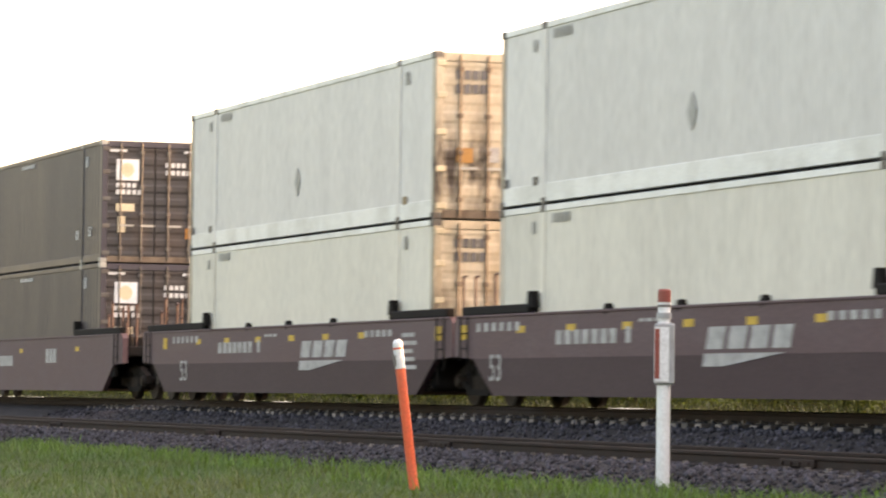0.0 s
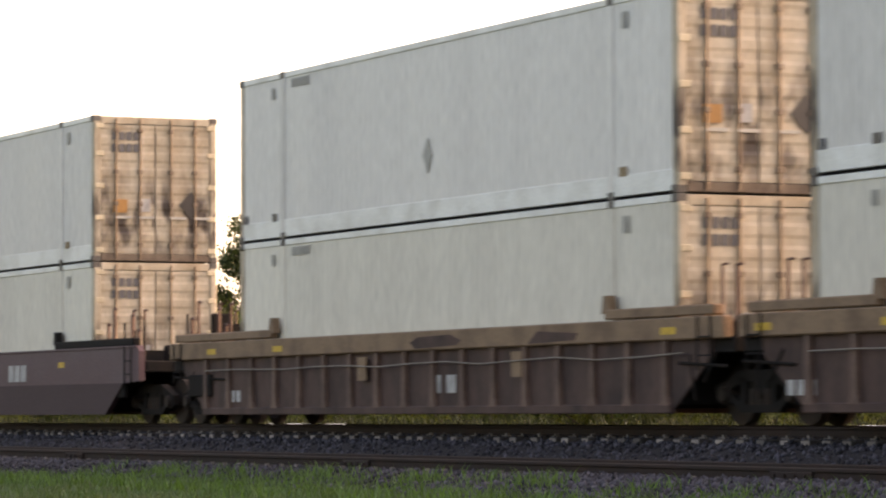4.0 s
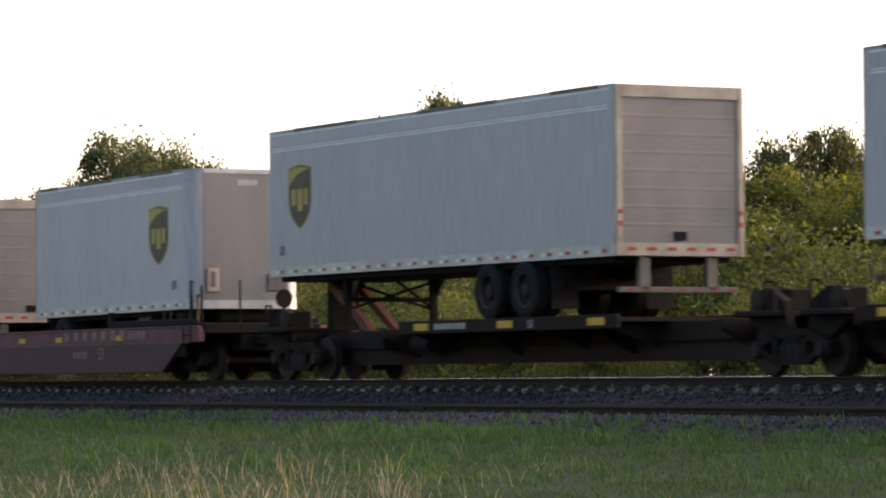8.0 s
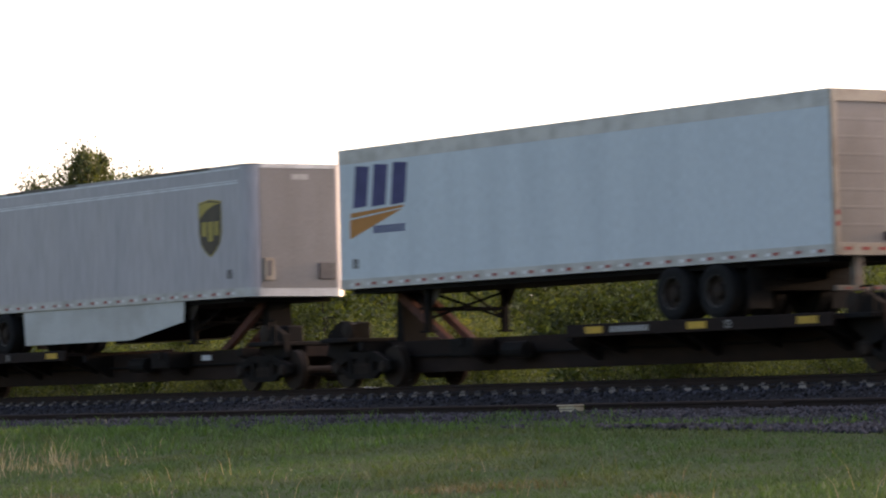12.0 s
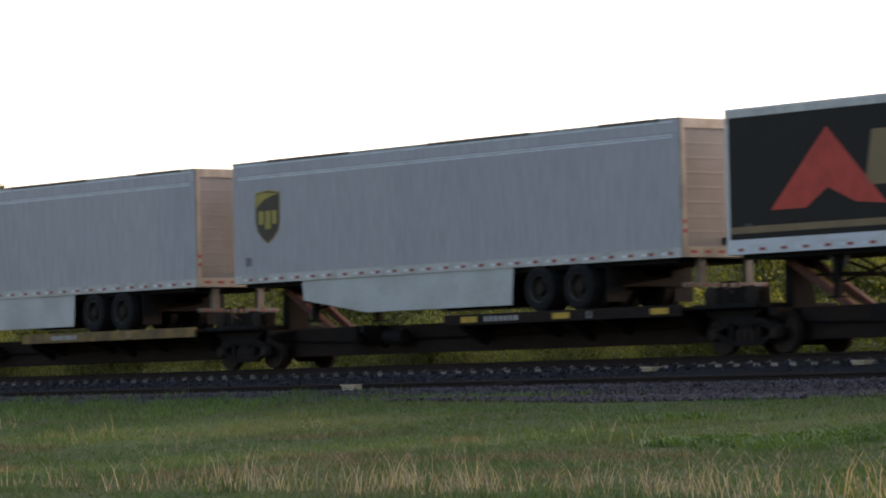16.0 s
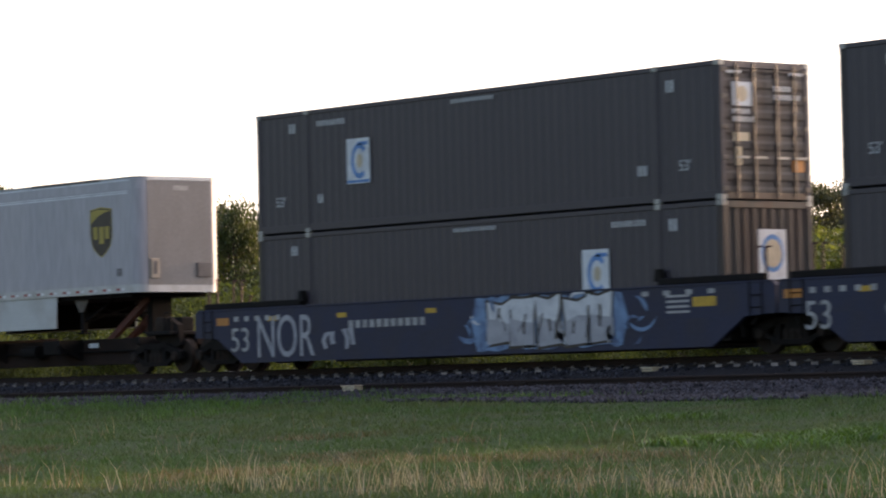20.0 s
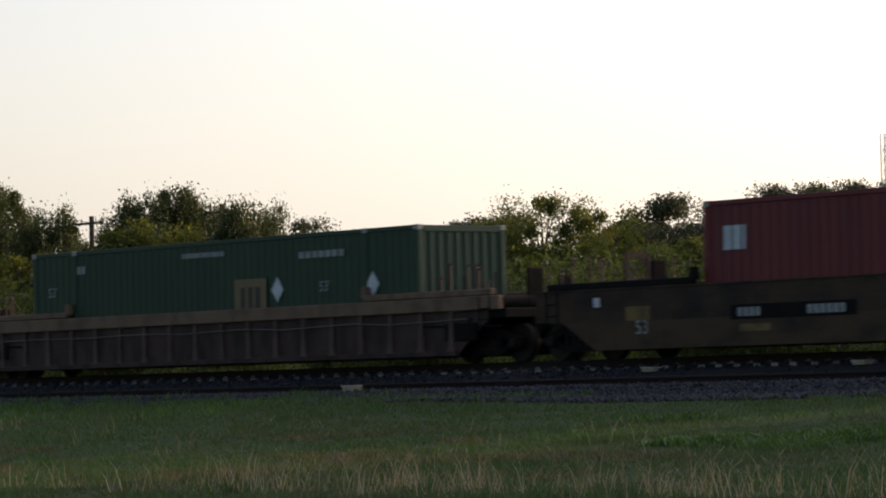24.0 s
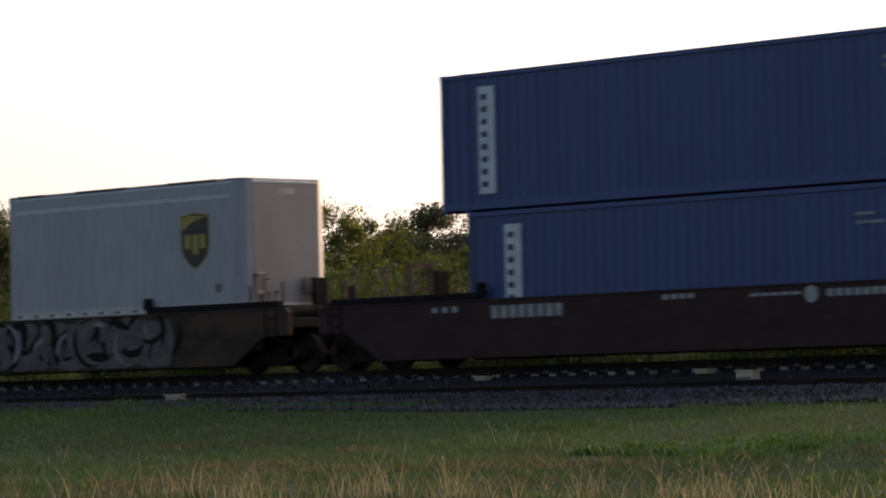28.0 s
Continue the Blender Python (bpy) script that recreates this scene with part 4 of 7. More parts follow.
    if left_end > 2.6:
        part("coupler", box(a - 0.65, a + 0.4, -0.16, 0.16, 0.72, 0.96, c=0.04), "bogie", e)
    if right_end > 2.6:
        part("brake_wheel", Shape().tube((b - 0.25, 0.6, 1.72), (b - 0.22, 0.6, 1.72), 0.2, 16).tube((b - 0.25, 0.6, 1.2), (b - 0.25, 0.6, 1.72), 0.03, 6), "bogie", e)
        part("air_reservoir", Shape().tube((b - 1.2, -0.5, 1.36), (b - 1.2, 0.5, 1.36), 0.16, 14), "bogie", e)
        for px, py, ph in ((b - 0.5, -1.2, 2.0), (b - 0.9, -1.25, 1.8), (b - 1.6, -1.2, 1.95), (b - 0.3, -0.4, 2.1)):
            part("stanchion", Shape().tube((px, py, 1.19), (px, py, ph), 0.022, 6), "bogie", e)
        part("coupler", box(b - 0.4, b + 0.65, -0.16, 0.16, 0.72, 0.96, c=0.04), "bogie", e)
    if decal:
        decal(e, length)
    return e


def yellow_patches(e, xs, z, y=-1.507, w=0.36, h=0.11):
    for x in xs:
        part("reflector", box(x, x + w, y, y + 0.006, z, z + h), "yellow", e)


def brown_decal(e, L):
    y = -1.504
    s = Shape()
    bars(s, 3.1, 5.7, 0.98, 1.2, y, 7, 0.3)
    bars(s, 6.5, 7.4, 1.28, 1.33, y, 3, 0.3)
    bars(s, 6.0, 6.25, 0.98, 1.22, y, 1, 0.3)
    bars(s, 12.9, 14.6, 1.2, 1.32, y, 5, 0.4)
    bars(s, -0.6, 1.6, 1.22, 1.36, y, 6, 0.5)
    for k in range(5):
        s.box(15.1, 15.9 - 0.1 * (k % 3), y - 0.004, y, 0.62 + k * 0.14, 0.69 + k * 0.14)
    part("marking", s, "lettering", e)
    part("size_mark", lettering("53", 0.62, 0.1, y - 0.002, 0.42), "lettering", e)
    for x in (5.2, 8.0, 10.9):
        part("lift_lug", Shape().tube((x, -1.5, 1.49), (x, -1.4, 1.49), 0.09, 12), "car_black", e)
    for k in range(4):                                     # four slanted blocks over a wedge
        x = 9.0 + k * 0.74
        part("emblem_block", Shape().prism([(x, 0.86), (x + 0.6, 0.86), (x + 0.72, 1.17), (x + 0.12, 1.17)], y - 0.004, y), "lettering", e)
    part("emblem_wedge", Shape().prism([(8.9, 0.62), (9.6, 0.62), (11.7, 0.8), (8.95, 0.8)], y - 0.004, y), "lettering", e)
    yellow_patches(e, (1.4, 3.6, 5.9, 8.2, 10.4, 12.6), 1.18)
    part("corner_patch", box(-1.3, -1.0, -1.51, -1.5, 1.1, 1.34), "yellow", e)
    part("corner_patch", box(16.9, 17.2, -1.51, -1.5, 1.1, 1.34), "yellow", e)


def plain_decal(e, L):
    y = -1.504
    s = Shape()
    bars(s, 4.2, 7.6, 0.8, 1.06, y, 9, 0.12)
    bars(s, 11.4, 12.6, 0.86, 1.2, y, 3, 0.2)
    part("marking", s, "lettering", e)
    part("patch", box(4.3, 5.6, -1.507, -1.5, 0.38, 0.52), "gold_paint", e)
    yellow_patches(e, (-0.9, 8.4, 14.6), 1.12)


def ribbed_decal(e, L):
    yellow_patches(e, (-1.1, 2.0, 16.0), 1.25, y=-1.508, w=0.42, h=0.1)
    for x in (5.6, 11.3):
        part("rib_plate", box(x, x + 0.34, -1.49, -1.47, 0.72, 1.1), "car_tan", e)
    part("scrawl", Shape().prism([(7.9, 1.2), (9.4, 1.23), (9.6, 1.3), (9.2, 1.4), (8.0, 1.38), (7.7, 1.3)], -1.506, -1.5), "car_grey", e)
    part("scrawl", Shape().prism([(11.9, 1.2), (13.4, 1.23), (13.5, 1.33), (12.2, 1.38)], -1.506, -1.5), "car_grey", e)
    s = Shape()
    bars(s, 8.2, 9.3, 0.5, 0.78, -1.403, 2, 0.4)
    bars(s, -0.5, 0.3, 0.4, 0.6, -1.403, 3, 0.3)
    part("marking", s, "lettering", e)


def red_decal(e, L):
    y = -1.504
    s = Shape()
    bars(s, 12.0, 15.6, 0.9, 1.12, y, 7, 0.55)
    bars(s, 15.6, 16.6, 0.9, 1.08, y, 4, 0.3)
    bars(s, 12.6, 13.4, 0.5, 0.66, y, 4, 0.4)
    bars(s, 0.4, 3.0, 0.98, 1.1, y, 6, 0.5)
    part("marking", s, "faint_lettering", e)
    part("size_mark", lettering("53", 0.36, 14.0, y - 0.002, 0.48), "gold_paint", e)
    yellow_patches(e, (0.2, 2.2, 5.2, 7.6, 9.4, 11.6, 15.0), 0.88)


def sprayed(e, name, pts, skin, level):
    y = -1.5045 - 0.003 * level
    part(name, Shape().prism(pts, y - 0.003, y), skin, e)


def spray_cloud(e, x0, x1, z0, z1, skin, seed):
    """An uneven painted ground under the shapes."""
    r = random.Random(seed)
    m = 26
    low = [(x0 + (x1 - x0) * i / m, z0 + r.uniform(-0.03, 0.07)) for i in range(m + 1)]
    high = [(x1 - (x1 - x0) * i / m, z1 - r.uniform(0, 0.16)) for i in range(m + 1)]
    sprayed(e, "spray_cloud", low + [(x1 + 0.2, (z0 + z1) / 2)] + high + [(x0 - 0.2, (z0 + z1) / 2)], skin, 0)


def tall_blocks(e, x0, x1, z0, z1, fill, line, n, seed, low_fill=None):
    """Fat upright painted bars that touch, with ragged ends and dark edges."""
    r = random.Random(seed)
    w = (x1 - x0) / n
    for i in range(n):
        a, b = x0 + i * w, x0 + (i + 1) * w
        t0, t1, q = r.uniform(-0.07, 0.1), r.uniform(-0.07, 0.1), r.uniform(0.35, 0.65)
        lo, hi = z0 + r.uniform(0, 0.1), z1 - r.uniform(0, 0.1)
        notch = r.uniform(0.02, 0.14)

        def form(g):
            return [(a + t0 - g, lo - g), (a + t0 + w * q, lo + notch * 0.4 - g), (b + t0 + g, lo + notch * 0.6 - g), (b + (t0 + t1) / 2 + g - 0.06, (lo + hi) / 2),
                    (b + t1 + g, hi + g), (a + t1 + w * q, hi - notch + g), (a + t1 - g, hi - notch * 0.3 + g), (a + (t0 + t1) / 2 - g + 0.05, lo + (hi - lo) * 0.4)]
        sprayed(e, "spray_edge", form(0.045), line, 1)
        sprayed(e, "spray_fill", form(-0.02), fill, 2)
        if low_fill:
            sprayed(e, "spray_fill", [(a + t0 + 0.02, lo + 0.02), (b + t0 - 0.02, lo + notch * 0.6 + 0.02), (b + t0 - 0.03, lo + (hi - lo) * r.uniform(0.44, 0.6)), (a + t0 + w * 0.5, lo + (hi - lo) * r.uniform(0.46, 0.64)), (a + t0 + 0.02, lo + (hi - lo) * r.uniform(0.44, 0.6))], low_fill, 3)
        x, z = a + w * r.uniform(0.3, 0.55), lo + (hi - lo) * r.uniform(0.2, 0.6)
        sprayed(e, "spray_slash", [(x, z), (x + 0.06, z - 0.02), (x + 0.08 + t1, z + 0.26), (x + t1, z + 0.24)], line, 4)


def round_blobs(e, x0, x1, z0, z1, fill, line, n, seed):
    """Overlapping rounded painted forms with dark edges and dark hearts."""
    r = random.Random(seed)
    w = (x1 - x0) / n
    for i in range(n):
        cx, cz = x0 + (i + 0.5) * w + r.uniform(-0.08, 0.08), (z0 + z1) / 2 + r.uniform(-0.07, 0.07)
        rx, rz, p = w * r.uniform(0.6, 0.95), (z1 - z0) * r.uniform(0.36, 0.52), r.uniform(0, 6)

        def form(k):
            return [(cx + rx * k * math.cos(t) * (1 + 0.22 * math.sin(3 * t + p) + 0.1 * math.sin(5 * t)) + 0.1 * math.sin(t), cz + rz * k * math.sin(t) * (1 + 0.16 * math.cos(4 * t + p))) for t in np.linspace(0, 2 * math.pi, 19)[:-1]]
        level = 1 + (i % 2) * 3
        sprayed(e, "spray_edge", form(1.0), line, level)
        sprayed(e, "spray_fill", form(0.86), fill, level + 1)
        for k in range(2):
            q = r.uniform(-0.35, 0.35)
            h = [(cx + q * rx + rx * 0.2 * r.uniform(0.3, 1.1) * math.cos(t) + 0.05 * math.sin(t), cz - q * rz + rz * 0.4 * r.uniform(0.3, 1.1) * math.sin(t)) for t in np.linspace(0, 5.4, 7)]
            sprayed(e, "spray_heart", h, line, level + 2)


def thin_strokes(e, x0, x1, z0, z1, skin, n, seed, level=2, lean=0.25, thick=0.09):
    """Loose leaning brush-like strokes of paint."""
    r = random.Random(seed)
    for i in range(n):
        x, z = x0 + (x1 - x0) * (i + r.uniform(0.1, 0.9)) / n, r.uniform(z0, z0 + (z1 - z0) * 0.45)
        h, d, t = (z1 - z) * r.uniform(0.55, 1.0), r.uniform(-lean, lean), thick * r.uniform(0.6, 1.5)
        bow = r.uniform(-0.12, 0.12)
        sprayed(e, "spray_stroke", [(x, z), (x + t, z + 0.02), (x + t + d / 2 + bow, z + h * 0.5), (x + t * 1.3 + d, z + h), (x + d, z + h * 0.94), (x + d / 2 + bow, z + h * 0.5)], skin, level + i % 3)


def blue_marks(e):
    y = -1.504
    s = Shape()
    bars(s, -0.9, 1.2, 1.18, 1.3, y, 5, 0.6)
    for k in range(4):
        s.box(14.6, 15.3, y - 0.004, y, 0.9 + k * 0.11, 0.95 + k * 0.11)
    bars(s, 13.6, 16.3, 1.28, 1.38, y, 4, 0.7)
    part("marking", s, "lettering", e)
    yellow_patches(e, (0.6, 3.3, 6.6, 9.6, 12.4), 1.16)
    part("orange_patch", box(15.4, 16.1, y - 0.004, y, 1.02, 1.22), "yellow", e)
    part("orange_patch", box(-1.5, -1.0, y - 0.004, y, 1.1, 1.28), "orange", e)
    part("size_mark", lettering("53", 0.82, -0.95, y - 0.002, 0.46), "lettering", e)


def blue_a(e, L):
    word = lettering("NOR", 1.42, 0, -1.509, 0.3)
    word.transform(Matrix.Translation((0.1, 0, 0)) @ Matrix.Diagonal((0.74, 1, 1, 1)))
    part("spray_word", word, "paint_pale", e, "tall thin pale painted letters")
    thin_strokes(e, 2.7, 4.0, 0.26, 1.0, "paint_pale", 4, 3, 1, 0.16, 0.12)
    spray_cloud(e, 8.4, 13.2, 0.26, 1.5, "paint_sky", 4)
    curls(e, 7.9, 8.9, 0.3, 1.4, "paint_sky", 7, 41, 1)
    curls(e, 12.8, 14.0, 0.3, 1.4, "paint_sky", 8, 42, 1)
    curls(e, 8.4, 13.2, 0.28, 1.46, "paint_white", 9, 43, 1)
    tall_blocks(e, 8.7, 13.0, 0.27, 1.46, "paint_white", "shield_brown", 5, 5, "paint_pale")
    thin_strokes(e, 9.0, 12.8, 0.35, 1.2, "shield_brown", 7, 6, 6, 0.5, 0.05)
    blue_marks(e)
    part("marking", bars(Shape(), 3.7, 6.6, 0.9, 1.08, -1.504, 11, 0.35), "lettering", e)


def blue_b(e, L):
    round_blobs(e, 1.5, 2.8, 0.3, 1.3, "paint_grey", "car_blue", 3, 17)
    round_blobs(e, 2.6, 6.2, 0.26, 1.42, "paint_white", "car_black", 6, 8)
    curls(e, 1.6, 6.8, 0.28, 1.42, "car_black", 12, 18, 8)
    curls(e, 1.4, 7.0, 0.28, 1.42, "paint_white", 8, 19, 11)
    spray_cloud(e, 7.3, 13.6, 0.24, 1.48, "paint_sky", 9)
    curls(e, 6.9, 7.8, 0.3, 1.4, "paint_sky", 6, 44, 1)
    curls(e, 13.1, 14.0, 0.3, 1.3, "paint_sky", 6, 45, 1)
    tall_blocks(e, 7.9, 13.1, 0.28, 1.44, "paint_white", "shield_brown", 9, 12, "paint_gold")
    blue_marks(e)


def blue_c(e, L):
    spray_cloud(e, 0.4, 10.2, 0.26, 1.44, "paint_plum", 6)
    thin_strokes(e, 0.5, 9.8, 0.3, 1.44, "paint_pink", 20, 23, 1, 0.12, 0.16)
    thin_strokes(e, 0.5, 9.8, 0.4, 1.5, "paint_pale", 13, 21, 4, 0.2, 0.13)
    curls(e, 0.5, 9.8, 0.35, 1.45, "paint_white", 13, 25, 7)
    blue_marks(e)
    part("marking", bars(Shape(), 10.3, 11.6, 0.9, 1.3, -1.506, 6, 0.3), "lettering", e)


def yellow_decal(e, L):
    y = -1.504
    part("number_plate", box(3.0, 6.6, y - 0.003, y, 0.72, 1.02), "car_black", e)
    part("marking", bars(bars(Shape(), 3.2, 3.9, 0.78, 0.96, y - 0.003, 4, 0.25), 5.2, 6.3, 0.78, 0.96, y - 0.003, 6, 0.25), "lettering", e)
    part("emblem_field", box(9.6, 12.8, y - 0.003, y, 0.42, 1.2), "faded_yellow", e)
    for x in (10.0, 10.75, 11.5):
        part("emblem_block", Shape().prism([(x, 0.6), (x + 0.58, 0.6), (x + 0.62, 1.1), (x + 0.04, 1.1)], y - 0.007, y - 0.003), "dull_red", e)
    part("size_mark", lettering("53", 0.42, 0.1, y - 0.002, 0.5), "lettering", e)
    rnd = random.Random(4)
    for k in range(9):
        x, z = rnd.uniform(-0.5, 15.5), rnd.uniform(0.4, 1.1)
        part("patch", box(x, x + rnd.uniform(0.4, 1.6), y - 0.002, y, z, z + rnd.uniform(0.12, 0.3)), rnd.choice(["faded_yellow", "car_yellow", "car_grey"]), e)
    part("white_tag", box(-1.2, -1.0, y - 0.003, y, 1.1, 1.3), "logo_white", e)
    part("white_tag", box(14.0, 14.2, y - 0.003, y, 1.1, 1.3), "logo_white", e)


def maroon_decal(e, L):
    y = -1.504
    s = Shape()
    bars(s, 2.2, 4.3, 0.98, 1.24, y, 8, 0.3)
    bars(s, 7.0, 7.9, 1.2, 1.3, y, 4, 0.3)
    bars(s, 9.3, 10.6, 1.18, 1.24, y, 5, 0.2)
    bars(s, 11.2, 13.2, 1.12, 1.26, y, 9, 0.3)
    bars(s, 0.4, 1.3, 1.14, 1.26, y, 3, 0.5)
    part("marking", s, "lettering", e)
    part("roundel", Shape().prism([(10.85 + 0.17 * math.cos(a), 1.18 + 0.17 * math.sin(a)) for a in np.linspace(0, 6.283, 13)[:-1]], y - 0.004, y), "lettering", e)


def curls(e, x0, x1, z0, z1, skin, n, seed, level, size=1.0):
    """Crescent sweeps of paint, turned every way."""
    r = random.Random(seed)
    for i in range(n):
        cx, cz = x0 + (x1 - x0) * (i + r.uniform(0, 1)) / n, r.uniform(z0 + 0.2, z1 - 0.2)
        rad, start, arc, fat = size * r.uniform(0.15, 0.42), r.uniform(0, 6.28), r.uniform(1.2, 3.0), r.uniform(0.2, 0.45)
        ts = np.linspace(start, start + arc, 8)
        outer = [(cx + rad * 1.2 * math.cos(t), cz + rad * math.sin(t)) for t in ts]
        inner = [(cx + rad * 1.2 * (1 - fat * math.sin(math.pi * (k + 1) / 8)) * math.cos(t), cz + rad * (1 - fat * math.sin(math.pi * (k + 1) / 8)) * math.sin(t)) for k, t in list(enumerate(ts))[-2:0:-1]]
        pts = [(x, min(max(z, z0), z1)) for x, z in outer + inner]
        sprayed(e, "spray_curl", pts, skin, level + i % 3)


def olive_decal(e, L):
    spray_cloud(e, 5.6, 15.4, 0.22, 1.4, "paint_dust", 31)
    curls(e, 5.8, 15.3, 0.24, 1.4, "car_black", 46, 33, 1, 1.6)
    curls(e, 6.0, 15.2, 0.26, 1.38, "paint_dust", 20, 36, 4, 1.2)
    curls(e, 6.0, 15.2, 0.26, 1.34, "paint_grey", 9, 34, 7, 1.3)


def shield(e, x, z, y, sgn):
    """A brown shield with a yellow rim and sweep."""
    def form(k):
        pts = [(-0.5, 0.6), (0.0, 0.66), (0.5, 0.6), (0.5, -0.1), (0.42, -0.34), (0.22, -0.52), (0.0, -0.64), (-0.22, -0.52), (-0.42, -0.34), (-0.5, -0.1)]
        return [(x + px * k, z + pz * k) for px, pz in pts]
    yy = lambda d: sorted((y + sgn * d, y))
    rim = part("shield_emblem", Shape().prism(form(1.0), *yy(0.004)), "shield_yellow", e, "yellow and brown shield emblem")
    part("shield_field", Shape().prism(form(0.955), *yy(0.008)), "shield_brown", rim)
    m = -sgn
    sweep = [(x + m * 0.46, z + 0.55), (x + m * 0.2, z + 0.59), (x - m * 0.05, z + 0.59), (x - m * 0.46, z + 0.55), (x - m * 0.2, z + 0.52), (x + m * 0.15, z + 0.42), (x + m * 0.46, z + 0.24)]
    sweep = [(2 * x - px, pz) for px, pz in sweep]
    part("shield_sweep", Shape().prism(sweep, *yy(0.012)), "shield_yellow", rim)
    for x0, x1, z0, z1 in ((-0.35, -0.16, -0.16, 0.16), (-0.08, 0.12, -0.28, 0.16), (0.19, 0.36, -0.16, 0.16)):
        part("shield_bar", box(*sorted((x - sgn * x0, x - sgn * x1)), *yy(0.012), z + z0, z + z1), "shield_yellow", rim)


def trailer(name, label, length, floor, top, wheels_at, skin="trailer_panel", skirt=None, rear="roll", emblem=True, lines=True, gear=True, frame_mat="trailer_rail", group="road trailers", slope_skirt=False, tyre_z=None):
    """A road trailer with its rear at x = 0 and its nose at x = length."""
    e = thing(name, Matrix(), label, "trailer", group)
    w = 1.295
    r = 0.32
    body = [(0.06, -w), (length - r, -w)]
    body += [(length - r + r * math.sin(a), -w + r - r * math.cos(a)) for a in np.linspace(0.26, 1.57, 6)]
    body += [(length - r + r * math.cos(a), w - r + r * math.sin(a)) for a in np.linspace(0, 1.31, 6)]
    body += [(length - r, w), (0.06, w)]
    n = len(body)

    def hull(z0, z1, grow=0.0):
        s = Shape()
        cx = length / 2
        pts = [(x + (grow if x > cx else -grow), y + (grow if y > 0 else -grow)) for x, y in body]
        s.add([(x, y, z0) for x, y in pts] + [(x, y, z1) for x, y in pts], [tuple(range(n)), tuple(range(2 * n - 1, n - 1, -1))] + [(i, (i + 1) % n, (i + 1) % n + n, i + n) for i in range(n)])
        return s
    part("body", hull(floor + 0.2, top - 0.32), skin, e)
    part("upper_band", hull(top - 0.32, top - 0.06, 0.002), skin if lines else "trailer_rail", e)
    part("roof", hull(top - 0.06, top - 0.015, 0.006), "trailer_roof" if lines else frame_mat, e)
    part("bottom_rail", hull(floor, floor + 0.2, 0.005), frame_mat, e)
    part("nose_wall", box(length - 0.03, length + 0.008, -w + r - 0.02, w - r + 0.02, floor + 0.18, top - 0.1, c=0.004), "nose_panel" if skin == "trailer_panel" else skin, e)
    for sgn in (-1, 1):
        y = sgn * w
        yy = lambda d: sorted((y + sgn * d, y))
        if lines:
            part("trim_line", box(0.25, length - r - 0.1, *yy(0.005), top - 0.44, top - 0.405), "white_line", e)
            part("trim_line", box(0.25, length - r - 0.1, *yy(0.005), top - 0.385, top - 0.36), "white_line", e)
        k = 1.24
        seam = Shape()
        x = k
        while x < length - 0.6:
            seam.box(x - 0.012, x + 0.012, *yy(0.0025), floor + 0.2, top - 0.46)
            x += k
        part("panel_seam", seam, skin, e)
        tape, white = Shape(), Shape()
        x = 0.3
        i = 0
        while x < length - 0.6:
            tape.box(x, x + 0.16, *yy(0.009), floor + 0.06, floor + 0.12)
            white.box(x + 0.2, x + 0.36, *yy(0.009), floor + 0.06, floor + 0.12)
            x += 0.62
        if lines:
            for k0, k1 in ((0.04, 0.16), (0.3, 0.52), (0.7, 0.9)):
                part("roof_edge_patch", box(length * k0, length * k1, *sorted((y + sgn * 0.0095, y - sgn * 0.05)), top - 0.075, top - 0.006, c=0.004), "hub", e)
            part("top_edge_strip", box(0.2, length - r, *yy(0.007), top - 0.12, top - 0.08), "white_line", e)
        part("red_reflector", tape, "red_tape", e)
        part("white_reflector", white, "white_line", e)
        if emblem:
            shield(e, length - 1.62, 3.62 - (5.0 - top), y, sgn)
        part("marking", bars(Shape(), length - 0.95, length - 0.7, floor + 0.42, floor + 0.62, y - 0.001 if sgn < 0 else y + 0.004, 2, 0.3), "dark_lettering", e)
        if skirt:
            x0, x1 = skirt
            zb = 1.24
            pts = [(x0, zb), (x1 - (2.4 if slope_skirt else 0.1), zb), (x1, zb + (0.35 if slope_skirt else 0.0)), (x1 + 0.06, floor + 0.01), (x0 - 0.08, floor + 0.01)]
            part("side_skirt", Shape().prism(pts, *sorted((sgn * (w - 0.03), sgn * (w - 0.055)))), "skirt", e)
            # near-black sheet added behind the skirt, in place of shade on its inner side
            part("skirt_backing", Shape().prism([(x0 + 0.04, zb + 0.03), (x1 - (2.4 if slope_skirt else 0.14), zb + 0.03), (x1 - 0.04, zb + (0.37 if slope_skirt else 0.03)), (x1, floor), (x0 - 0.04, floor)], *sorted((sgn * (w - 0.058), sgn * (w - 0.07)))), "chassis", e)
    zt = 1.06 if tyre_z is None else tyre_z
    if gear:
        for x in wheels_at:
            for sgn in (-1, 1):
                for yo in (1.2, 0.86):
                    y = sgn * yo
                    part("tyre", Shape().lathe([(y - 0.13, 0.29), (y - 0.14, 0.42), (y - 0.11, 0.495), (y + 0.11, 0.495), (y + 0.14, 0.42), (y + 0.13, 0.29)], x, zt + 0.5, 24), "tyre", e)
                    part("wheel_hub", Shape().lathe([(y + sgn * 0.07, 0.285), (y + sgn * 0.01, 0.25), (y + sgn * 0.01, 0.16), (y + sgn * 0.1, 0.12), (y + sgn * 0.11, 0.0)], x, zt + 0.5, 16), "wheel", e)
                    if yo > 1:
                        part("rim_lip", Shape().lathe([(y + sgn * 0.08, 0.285), (y + sgn * 0.128, 0.288), (y + sgn * 0.132, 0.312), (y + sgn * 0.1, 0.32)], x, zt + 0.5, 20), "hub", e)
            part("axle", Shape().tube((x, -1.1, zt + 0.5), (x, 1.1, zt + 0.5), 0.07, 10), "chassis", e)
